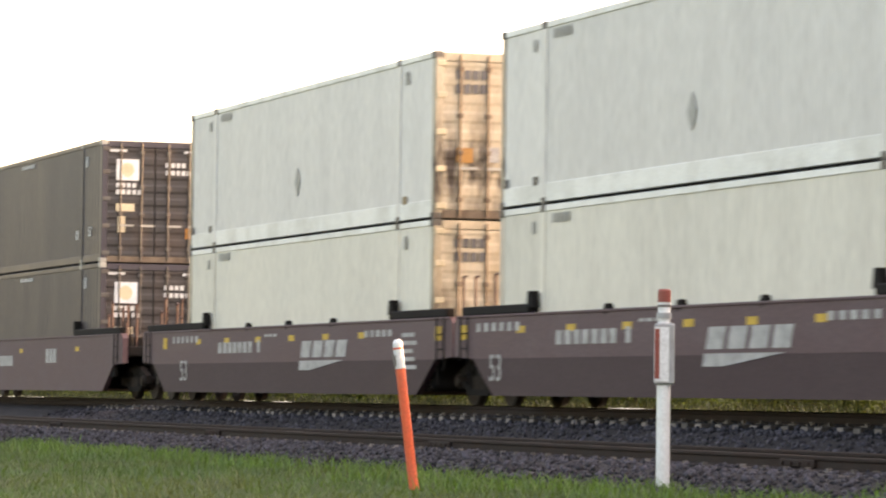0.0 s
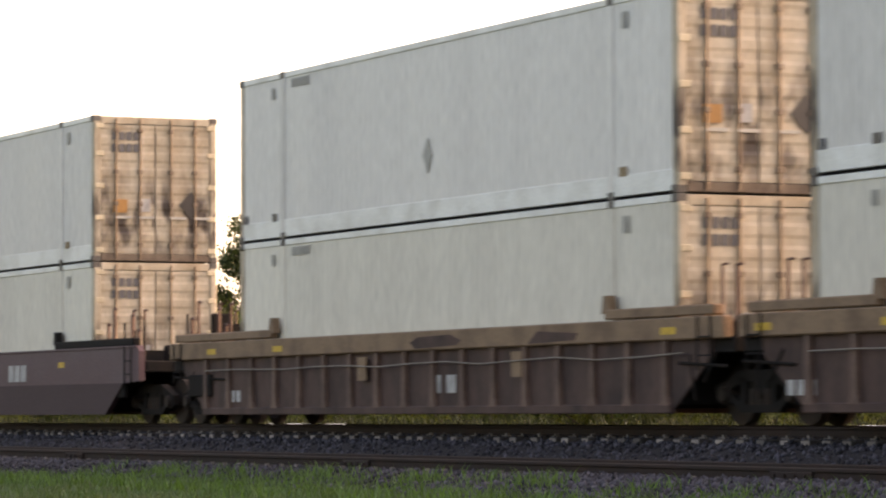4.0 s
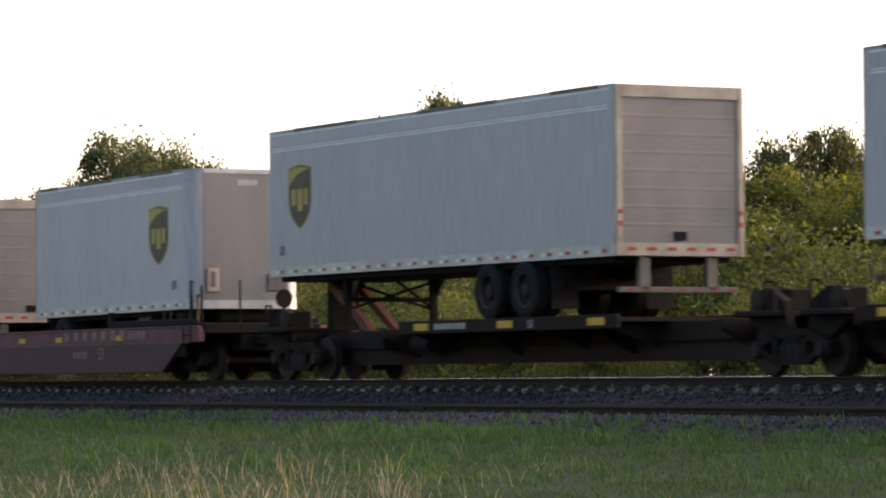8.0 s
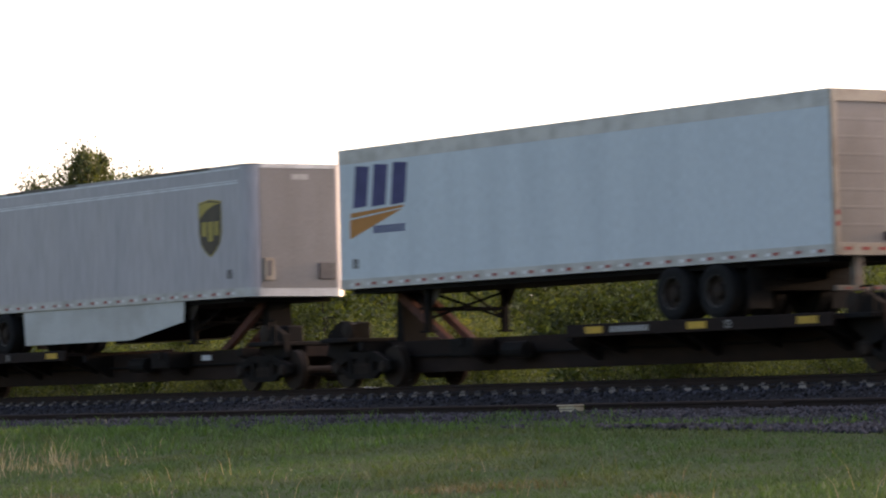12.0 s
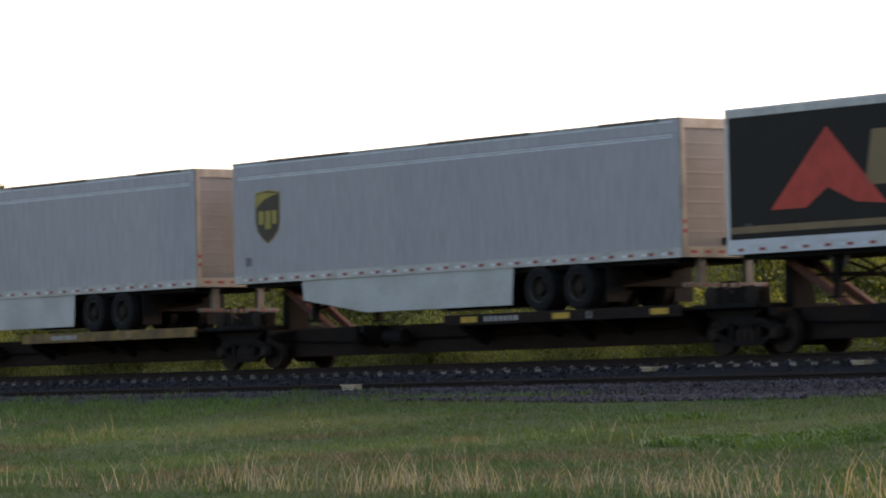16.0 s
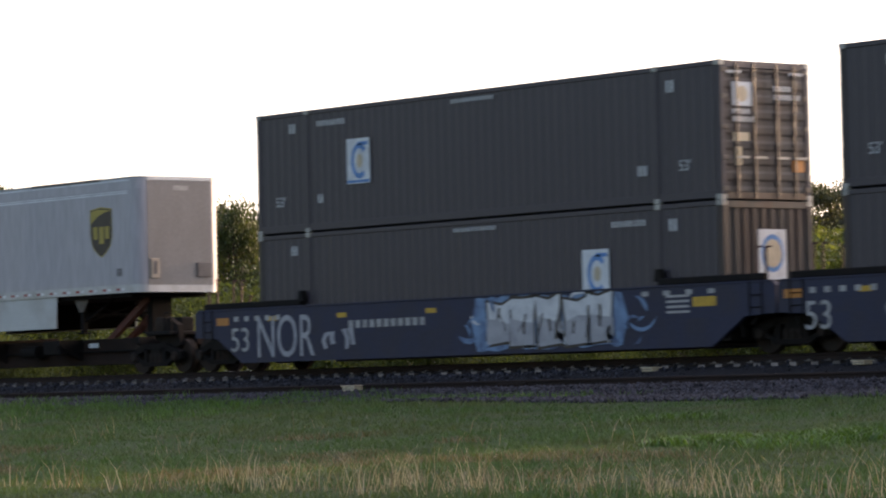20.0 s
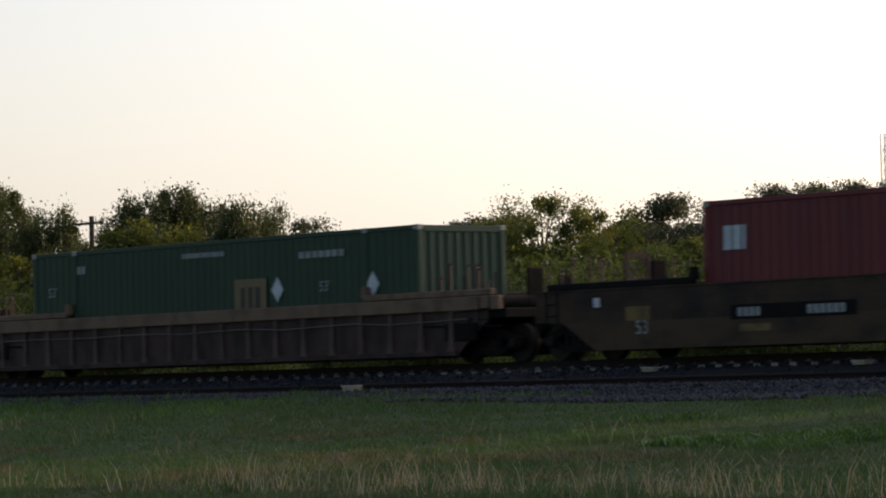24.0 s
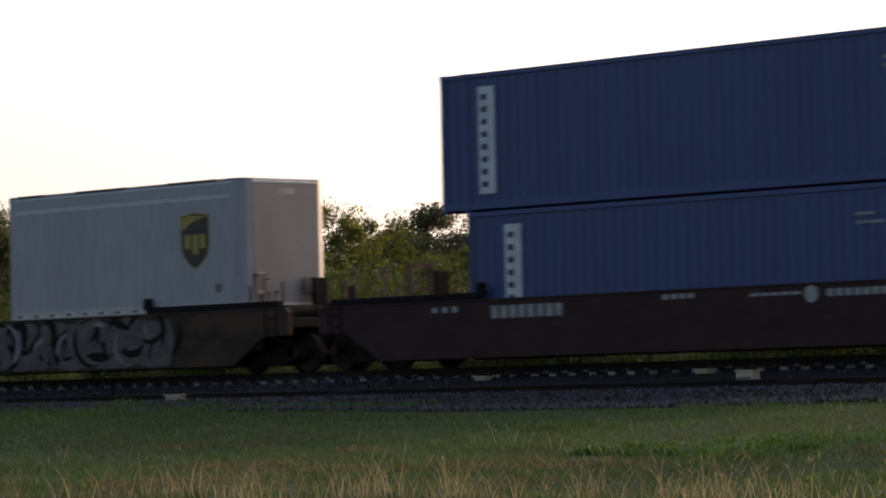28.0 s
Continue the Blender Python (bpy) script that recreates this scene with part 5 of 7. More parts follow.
        part("slider_frame", Shape().box(wheels_at[0] - 1.1, wheels_at[-1] + 1.1, -0.55, -0.4, floor - 0.32, floor - 0.01).box(wheels_at[0] - 1.1, wheels_at[-1] + 1.1, 0.4, 0.55, floor - 0.32, floor - 0.01)
             .box(wheels_at[0] - 0.9, wheels_at[-1] + 0.9, -0.98, 0.98, floor - 0.52, floor - 0.3), "chassis", e)
        part("air_tank", Shape().tube((wheels_at[-1] + 1.1, -0.7, floor - 0.4), (wheels_at[-1] + 1.9, -0.7, floor - 0.4), 0.16, 12), "chassis", e)
        part("mud_flap", box(wheels_at[0] - 0.85, wheels_at[0] - 0.83, 0.7, 1.25, zt + 0.15, floor - 0.02), "tyre", e)
        part("mud_flap", box(wheels_at[0] - 0.85, wheels_at[0] - 0.83, -1.25, -0.7, zt + 0.15, floor - 0.02), "tyre", e)
        xl = length - 3.0
        for sgn in (-1, 1):
            leg = part("landing_leg", box(xl - 0.07, xl + 0.07, sgn * 0.95 - 0.07, sgn * 0.95 + 0.07, zt + 0.05, floor - 0.01, c=0.01), "chassis", e)
            part("gusset", Shape().prism([(xl - 0.42, floor - 0.004), (xl + 0.42, floor - 0.004), (xl + 0.08, floor - 0.42), (xl - 0.08, floor - 0.42)], sgn * 0.95 - 0.085, sgn * 0.95 - 0.072), "hub", leg)
            part("foot", box(xl - 0.14, xl + 0.14, sgn * 0.95 - 0.13, sgn * 0.95 + 0.13, zt + 0.02, zt + 0.06, c=0.01), "chassis", leg)
            part("leg_brace", Shape().tube((xl + 0.1, sgn * 0.95, zt + 0.35), (xl + 1.0, sgn * 0.6, floor - 0.05), 0.03, 6), "chassis", leg)
        part("cross_bar", Shape().tube((xl, -0.95, zt + 0.5), (xl, 0.95, zt + 0.5), 0.045, 8).tube((xl, 0.3, zt + 0.5), (xl + 1.5, 0.3, floor - 0.45), 0.03, 6), "chassis", e)
        part("cross_brace", Shape().tube((xl, -0.95, zt + 0.3), (xl, 0.95, floor - 0.15), 0.03, 6).tube((xl, 0.95, zt + 0.3), (xl, -0.95, floor - 0.15), 0.03, 6), "chassis", e)
        part("bumper", Shape().box(0.08, 0.18, -1.2, 1.2, floor - 0.62, floor - 0.52, c=0.01).box(0.08, 0.2, -0.78, -0.58, floor - 0.55, floor).box(0.08, 0.2, 0.58, 0.78, floor - 0.55, floor), "hub", e)
        t = Shape()
        for k in range(7):
            t.box(0.072, 0.08, -1.15 + k * 0.34, -1.03 + k * 0.34, floor - 0.59, floor - 0.55)
        part("bumper_tape", t, "dull_red", e)
    part("cross_member_pan", Shape().box(0.3, length - 0.5, -1.15, 1.15, floor - 0.1, floor - 0.004), "chassis", e)
    # rear end
    part("rear_frame", Shape().box(0, 0.07, -w, -w + 0.12, floor, top - 0.02, c=0.008).box(0, 0.07, w - 0.12, w, floor, top - 0.02, c=0.008).box(0.002, 0.07, -w + 0.12, w - 0.12, top - 0.24, top - 0.02, c=0.008)
         .box(0.002, 0.07, -w + 0.12, w - 0.12, floor, floor + 0.22, c=0.008), "door_frame" if rear == "roll" else frame_mat, e)
    if rear == "roll":
        s = ribbed_side(floor + 0.225, top - 0.245, -w + 0.125, w - 0.125, 0, 0.002, (top - floor - 0.47) / 8, -1, 0.8)
        s.v = [(0.03 + b, c, q) for q, b, c in s.v]
        part("roll_door", s, "roll_door", e)
        part("door_latch", box(0.0, 0.03, -0.12, 0.12, floor + 0.27, floor + 0.42), "chassis", e)
    else:
        for sgn in (-1, 1):
            d = part("door", box(0.02, 0.06, *sorted((sgn * 0.01, sgn * (w - 0.125))), floor + 0.225, top - 0.245, c=0.006), "steel_door", e)
            for q in (0.3, 0.72):
                yy = sgn * (0.01 + (w - 0.14) * q)
                part("locking_bar", Shape().tube((0.0, yy, floor + 0.14), (0.0, yy, top - 0.14), 0.018, 8), "door_bar", d)
            for q in (0.1, 0.3, 0.5, 0.7, 0.9):
                part("hinge", box(0.0, 0.03, *sorted((sgn * (w - 0.05), sgn * (w - 0.25))), floor + 0.2 + (top - floor - 0.5) * q, floor + 0.27 + (top - floor - 0.5) * q), "trailer_rail", d)
    for sgn in (-1, 1):
        for zz in (0.55, 0.75):
            part("tail_lamp", Shape().tube((-0.006, sgn * 1.22, floor + zz), (0.01, sgn * 1.22, floor + zz), 0.05, 10), "red_tape", e)
    t = Shape()
    for k in range(6):
        t.box(-0.004, 0.002, -1.1 + k * 0.4, -0.92 + k * 0.4, floor + 0.09, floor + 0.15)
    part("rear_tape", t, "red_tape", e)
    # nose fittings
    part("document_box", box(length + 0.006, length + 0.05, -1.0 + 0.08, -0.66, floor + 0.35, floor + 0.85, c=0.01), "door_frame", e)
    part("document_window", box(length + 0.05, length + 0.056, -0.85, -0.74, floor + 0.45, floor + 0.78), "dark_lettering", e)
    part("hose_panel", box(length + 0.006, length + 0.05, 0.5, 0.95, floor + 0.38, floor + 0.75, c=0.01), "dark_lettering", e)
    part("marking", box(length + 0.008, length + 0.012, -0.18, 0.28, top - 0.36, top - 0.24), "lettering", e)
    part("nose_rail", box(length - 0.02, length + 0.02, -w + r, w - r, top - 0.12, top - 0.03, c=0.008), "trailer_rail", e)
    return e


def furniture_sides(e, L, floor, top):
    """Black side panels with a red mountain emblem and gold bars; drawn for both sides."""
    for sgn in (-1, 1):
        y = sgn * 1.295
        yy = lambda d: sorted((y + sgn * d, y))
        # the near side is seen with the nose to its left once the trailer is turned; x counts from the nose
        nose = lambda x: L - x
        p = part("side_banner", box(nose(L - 0.3), nose(0.3), *yy(0.004), floor + 0.3, top - 0.2), "black_panel", e)
        part("gold_stripe", box(nose(L - 0.32), nose(0.32), *yy(0.008), floor + 0.42, floor + 0.56), "gold_paint", p)
        a = lambda pts: [(nose(x), z) for x, z in pts]
        s = Shape().prism(a([(1.5, 2.9), (3.12, 4.5), (4.75, 2.88), (3.9, 2.95), (3.12, 3.28), (2.5, 2.9)]), *yy(0.008))
        part("mountain_emblem", s, "red_paint", p)
        x = 4.15
        for k, w in enumerate((0.95, 0.68, 0.78, 0.56, 0.62, 0.85)):
            lean = 0.22 if k == 0 else 0.04
            part("gold_block", Shape().prism(a([(x, 3.26), (x + w - 0.12, 3.26), (x + w - 0.12 + lean * 0.3, 4.35 + 0.02 * k), (x + lean, 4.35 + 0.02 * k)]), *yy(0.008)), "gold_paint", p, "large gold painted block")
            x += w
        s = Shape()
        for k in range(18):
            s.prism(a([(4.85 + k * 0.205, 2.99), (5.0 + k * 0.205, 2.99), (5.0 + k * 0.205, 3.16), (4.85 + k * 0.205, 3.16)]), *yy(0.008))
        for k in range(10):
            s.prism(a([(10.2 + k * 0.26, 2.52), (10.4 + k * 0.26, 2.52), (10.4 + k * 0.26, 2.76), (10.2 + k * 0.26, 2.76)]), *yy(0.012))
        for k in range(5):
            s.prism(a([(10.85 + k * 0.33 + 0.09 * math.sin(i * 1.2566), 2.93 + 0.08 * math.cos(i * 1.2566)) for i in range(5)]), *yy(0.008))
        part("gold_bars", s, "dim_gold", p)
        s = Shape()
        for r0, r1, lo, hi, n in ((1.3, 1.22, -3.9, 0.76, 26), (0.78, 0.74, 0, 6.283, 24)):
            for i in range(n):
                t0, t1 = lo + (hi - lo) * i / n, lo + (hi - lo) * (i + 1) / n
                s.prism(a([(11.5 + q * math.cos(t), 3.92 + 0.62 * q * math.sin(t)) for q, t in ((r0, t0), (r0, t1), (r1, t1), (r1, t0))]), *yy(0.008))
        for i in range(22):                                # laurel leaves round the globe
            t = -3.7 + 4.26 * i / 21
            cx, cz, q = 11.5 + 1.03 * math.cos(t), 3.92 + 0.66 * math.sin(t), t + (0.9 if i % 2 else 2.2)
            s.prism(a([(cx + 0.13 * math.cos(q), cz + 0.09 * math.sin(q)), (cx - 0.05 * math.sin(q), cz + 0.05 * math.cos(q)), (cx - 0.13 * math.cos(q), cz - 0.09 * math.sin(q)), (cx + 0.05 * math.sin(q), cz - 0.05 * math.cos(q))]), *yy(0.008))
        for pts in ([(10.95, 4.28), (11.25, 4.36), (11.42, 4.2), (11.24, 4.05), (11.32, 3.92), (11.2, 3.62), (11.08, 3.84), (10.92, 4.02)], [(11.58, 4.36), (11.9, 4.3), (12.06, 4.1), (11.9, 3.98), (11.78, 3.7), (11.66, 3.94), (11.52, 4.08)],
                    [(11.2, 3.46), (11.8, 3.46), (11.92, 3.58), (11.5, 3.64), (11.08, 3.58)], [(9.95, 4.5), (10.2, 4.62), (10.55, 4.5), (10.35, 4.36), (10.1, 4.4)], [(13.05, 4.5), (12.8, 4.62), (12.45, 4.5), (12.65, 4.36), (12.9, 4.4)]):
            s.prism(a(pts), *yy(0.008))
        part("round_seal", s, "dim_gold", p, "dull gold round seal")
    # doors: a small red mountain and a bar of dark shapes
    s = Shape().prism_x([(0.98, 4.0), (0.56, 4.42), (0.14, 4.0), (0.4, 4.02), (0.56, 4.12), (0.72, 4.02)], -0.004, 0.02)
    part("door_emblem", s, "red_paint", e)
    s = Shape()
    for k in range(6):
        s.box(-0.004, 0.02, -0.22 - k * 0.16, -0.1 - k * 0.16, 3.98, 4.22)
    for k in range(6):
        s.box(-0.004, 0.02, 0.8 - k * 0.13, 0.9 - k * 0.13, 3.12, 3.24)
    part("door_marking", s, "shield_brown", e)
    part("door_notice", box(-0.004, 0.02, 0.72, 1.02, 3.32, 3.66), "lettering", e)


def spine_unit(name, label, length, nose_side, wheels_at, left_end, right_end, yellow=False, hitch="hitch_red"):
    """One platform of a spine car; x = 0 and x = length are the ends of its trailer."""
    e = thing(name, Matrix(), label, "spine car", "spine cars")
    a, b = -left_end, length + right_end
    part("spine", Shape().prism([(a, 0.72), (a + 1.4, 0.28), (b - 1.4, 0.28), (b, 0.72), (b, 0.94), (a, 0.94)], -0.42, 0.42), "deck_brown", e)
    wx = [x if nose_side > 0 else length - x for x in wheels_at]
    x0, x1 = min(wx) - 3.1, max(wx) + 3.4
    x0, x1 = max(x0, a + 0.6), min(x1, b - 0.6)
    part("wheel_deck", box(x0, x1, -1.46, 1.46, 0.95, 1.02), "deck_brown", e)
    for sgn in (-1, 1):
        part("side_sill", box(x0, x1, *sorted((sgn * 1.5, sgn * 1.42)), 0.83, 1.07, c=0.012), "faded_yellow" if yellow else "deck_brown", e)
        if not yellow:
            for k in range(3):
                x = x0 + (x1 - x0) * (0.08 + 0.4 * k)
                part("reflector", box(x, x + 0.55, *sorted((sgn * 1.506, sgn * 1.5)), 0.89, 1.02), "yellow", e)
        part("marking", bars(Shape(), x0 + 1.4, x0 + 2.6, 0.9, 1.01, sgn * 1.503 + (0.004 if sgn > 0 else 0), 7, 0.3), "lettering", e)
        for k in range(4):
            x = x0 + 0.4 + k * (x1 - x0 - 0.8) / 3
            part("outrigger", Shape().prism_x([(sgn * 0.42, 0.5), (sgn * 1.42, 0.84), (sgn * 1.42, 0.94), (sgn * 0.42, 0.94)], x - 0.05, x + 0.05), "car_black", e)
    part("size_mark", lettering("53", 0.2, x0 + (x1 - x0) * 0.62, -1.509, 0.88), "lettering", e)
    hx = (length - 0.95) if nose_side > 0 else 0.95
    hd = 1 if nose_side > 0 else -1
    part("hitch_stand", Shape().prism([(hx - 0.14, 0.94), (hx + 0.14, 0.94), (hx + 0.1, 2.0), (hx - 0.1, 2.0)], -0.3, 0.3), "chassis", e)
    part("hitch_strut", Shape().prism([(hx - hd * 1.9, 0.95), (hx - hd * 1.6, 0.95), (hx, 1.85), (hx, 2.0), (hx - hd * 0.1, 2.0)], -0.36, -0.22)
         .prism([(hx - hd * 1.9, 0.95), (hx - hd * 1.6, 0.95), (hx, 1.85), (hx, 2.0), (hx - hd * 0.1, 2.0)], 0.22, 0.36), hitch, e)
    part("hitch_plate", box(hx - 0.4, hx + 0.4, -0.5, 0.5, 1.96, 2.04, c=0.02), "chassis", e)
    part("end_deck", box(a + 0.1, a + 1.2, -1.2, 1.2, 0.95, 1.05, c=0.02), "car_black", e)
    part("end_deck", box(b - 1.2, b - 0.1, -1.2, 1.2, 0.95, 1.05, c=0.02), "car_black", e)
    eq = part("equipment_box", box(hx - hd * 3.4 - 0.4, hx - hd * 3.4 + 0.4, -1.1, -0.5, 0.55, 0.93, c=0.03), "car_black", e)
    part("box_hatch", box(hx - hd * 3.4 - 0.3, hx - hd * 3.4 + 0.3, -1.112, -1.1, 0.6, 0.88), "bogie", eq)
    for k in range(5):
        x = a + 1.6 + k * (b - a - 3.2) / 4
        part("cross_bearer", Shape().prism_x([(-1.15, 0.78), (-0.42, 0.4), (0.42, 0.4), (1.15, 0.78), (1.15, 0.94), (-1.15, 0.94)], x - 0.08, x + 0.08), "car_black", e)
    part("brake_pipe", Shape().tube((a + 0.3, -0.62, 0.8), (a + 2.6, -0.5, 0.62), 0.03, 6).tube((a + 2.6, -0.5, 0.62), (b - 2.6, -0.5, 0.62), 0.03, 6).tube((b - 2.6, -0.5, 0.62), (b - 0.3, -0.62, 0.8), 0.03, 6), "chassis", e)
    part("brake_cylinder", Shape().tube((hx - hd * 5.2, -0.75, 0.66), (hx - hd * 4.5, -0.75, 0.66), 0.17, 12), "car_black", e)
    for xa, d in ((a, 1), (b, -1)):
        part("end_casting", Shape().prism([(xa, 0.7), (xa + d * 0.5, 0.55), (xa + d * 1.1, 0.9), (xa + d * 1.0, 1.34), (xa + d * 0.55, 1.42), (xa + d * 0.1, 1.2)], -0.95, -0.8), "bogie", e)
        part("valve_box", box(*sorted((xa + d * 0.3, xa + d * 0.75)), -0.7, -0.3, 1.04, 1.4, c=0.03), "car_black", e)
        part("hand_brake", Shape().lathe([(-1.0, 0.0), (-1.0, 0.06), (-0.98, 0.2), (-0.96, 0.2), (-0.96, 0.0)], xa + d * 0.85, 1.22, 14), "wheel", e)
    part("white_tag", box(hx - hd * 2.6, hx - hd * 2.6 + 0.4, -0.45, -0.425, 0.72, 0.84), "logo_white", e)
    for x in (a + 0.35, b - 0.35):
        part("grab_iron", Shape().tube((x, -1.15, 1.05), (x, -1.15, 1.5), 0.02, 6).tube((x, -1.15, 1.5), (x + 0.25, -1.15, 1.5), 0.02, 6).tube((x + 0.25, -1.15, 1.05), (x + 0.25, -1.15, 1.5), 0.02, 6), "bogie", e)
    return e


# ---------------------------------------------------------------- ground and tracks
def ground_height(x, y):
    fall = float(np.interp(y, (-8, 8, 25), (0.95, 0.68, 0)))            # the lawn falls away from the railway
    return -0.82 - fall + 0.05 * noise.noise((x * 0.11, y * 0.11, 0.3)) * (1 if y < 26 else 0.4)


def apron_edge(x):
    """How near to the lawn's side the loose stones reach."""
    return 23.9 + 2.6 * min(max((-24 - x) / 14, 0), 1) + 0.25 * noise.noise((x * 0.5, 0, 7.0))


def surface_height(x, y):
    """The ground, or the foot of the ballast where that is higher."""
    foot = -0.98 + (y - 26.4) * 0.2
    return max(ground_height(x, y), min(foot, -0.62))


def build_ground():
    xs = sorted(set([-2500, -1200, -600, -400, -300, -250] + list(range(-220, 41, 4)) + [60, 100, 200, 400, 900, 2500]))
    ys = sorted(set([-2500, -1000, -300, -100, -40] + list(range(-20, 80, 2)) + [90, 120, 180, 300, 700, 2500]))
    vs = [(x, y, ground_height(x, y) if abs(x) < 260 and -30 < y < 90 else (-0.85 if y > 20 else -1.77)) for x in xs for y in ys]
    n = len(ys)
    fs = [(i * n + j, (i + 1) * n + j, (i + 1) * n + j + 1, i * n + j + 1) for i in range(len(xs) - 1) for j in range(n - 1)]
    me = Shape().add(vs, fs).mesh("ground")
    me.materials.append(mat["soil"])
    tagged(new("ground", me), "short grass and bare earth beside the railway", "ground", kind="structure")


build_ground()
YS = 29.95          # centre line of the side track
X0, X1 = -420, 260
apron = Shape()
ax = [-45 + i for i in range(51)]
apron.add([(x, y, ground_height(x, y) + 0.012) for x in ax for y in (min(apron_edge(x) + 0.15, 26.7), 26.9)], [(2 * i, 2 * i + 2, 2 * i + 3, 2 * i + 1) for i in range(50)])
apron = apron.mesh("ballast_apron")
apron.materials.append(mat["ballast_bed"])
tagged(new("ballast_apron", apron), "thin spread of grey stone past the ballast foot", "ballast", kind="structure")
bed = Shape().prism_x([(39.5, -1.0), (36.3, -0.2), (33.0, -0.2), (32.74, -0.26), (32.1, -0.3), (31.5, -0.5), (28.2, -0.62), (26.4, -0.98)], X0, X1).mesh("ballast_bed")
bed.materials.append(mat["ballast_bed"])
tagged(new("ballast_bed", bed), "grey crushed-stone ballast shoulder under two tracks", "ballast", kind="structure")


def rail_profile(y, top):
    p = [(-0.075, -0.17), (0.075, -0.17), (0.075, -0.155), (0.012, -0.135), (0.01, -0.055), (0.036, -0.04), (0.036, -0.008), (-0.036, -0.008), (-0.036, -0.04), (-0.01, -0.055), (-0.012, -0.135), (-0.075, -0.155)]
    return [(y + a, top + b) for a, b in p]


def build_track(name, label, yc, top, shiny):
    e = thing(name, Matrix(), label, "railway track", kind="structure")
    for sgn in (-1, 1):
        y = yc + sgn * 0.7525
        r = part("rail", Shape().prism_x(rail_profile(y, top), X0, X1), "rail", e)
        part("rail_head", Shape().prism_x([(y - 0.036, top - 0.008), (y - 0.031, top - 0.0045), (y - 0.012, top + 0.001), (y + 0.012, top + 0.001), (y + 0.031, top - 0.0045), (y + 0.036, top - 0.008)], X0, X1), "rail_top" if shiny else "rail", r)
        for x in np.arange(-151.3, 10, 11.9):
            b = box(x - 0.45, x + 0.45, y - 0.055, y - 0.012, top - 0.13, top - 0.045, c=0.01)
            for k in range(4):
                b.tube((x - 0.33 + k * 0.22, y - 0.08, top - 0.088), (x - 0.33 + k * 0.22, y - 0.05, top - 0.088), 0.02, 6)
            if not shiny:
                part("joint_bar", b, "rail", r)
    return e


main_track = build_track("main_track", "main line track with polished rail heads and wooden ties", YC, 0.0, True)
side_track = build_track("side_track", "rusty bolted side track beside the main line", YS, -0.42, False)
TIE = box(-0.115, 0.115, -1.3, 1.3, -0.19, 0, c=0.015).mesh("tie")
TIE.materials.append(mat["tie"])
TIE.materials.append(mat["tie_end"])
for f in TIE.polygons:                      # sawn ends are paler
    f.material_index = 1 if abs(f.normal.y) > 0.9 else 0
PLATE = Shape().box(-0.1, 0.1, -0.17, 0.17, 0, 0.02).box(-0.03, 0.03, -0.15, -0.1, 0.02, 0.05).box(-0.03, 0.03, 0.1, 0.15, 0.02, 0.05).mesh("tie_plate")
PLATE.materials.append(mat["plate"])
rnd = random.Random(11)


def marker_box(x, y, z, w, h, label):
    e = thing("track_box", pose(x, y, z), label, "trackside box", "boxes beside the rails")
    part("case", box(-w / 2, w / 2, -0.12, 0.12, -0.02, h, c=0.02), "marker", e)
    part("lid", box(-w / 2 - 0.02, w / 2 + 0.02, -0.14, 0.14, h, h + 0.025, c=0.008), "marker", e)
    part("band", box(-w / 2 + 0.03, w / 2 - 0.03, -0.126, -0.12, h * 0.4, h * 0.55), "dark_lettering", e)
    return e


marker_box(-37.5, 29.07, -0.56, 0.46, 0.1, "pale yellow box on the ballast beside the side track")
marker_box(-31.4, 32.2, -0.28, 0.34, 0.05, "small pale plate beside the main track")
marker_box(-25.3, 32.2, -0.26, 0.34, 0.05, "small pale plate beside the main track")
marker_box(-23.4, 31.3, -0.5, 0.42, 0.24, "pale switch box on the ballast between the tracks")


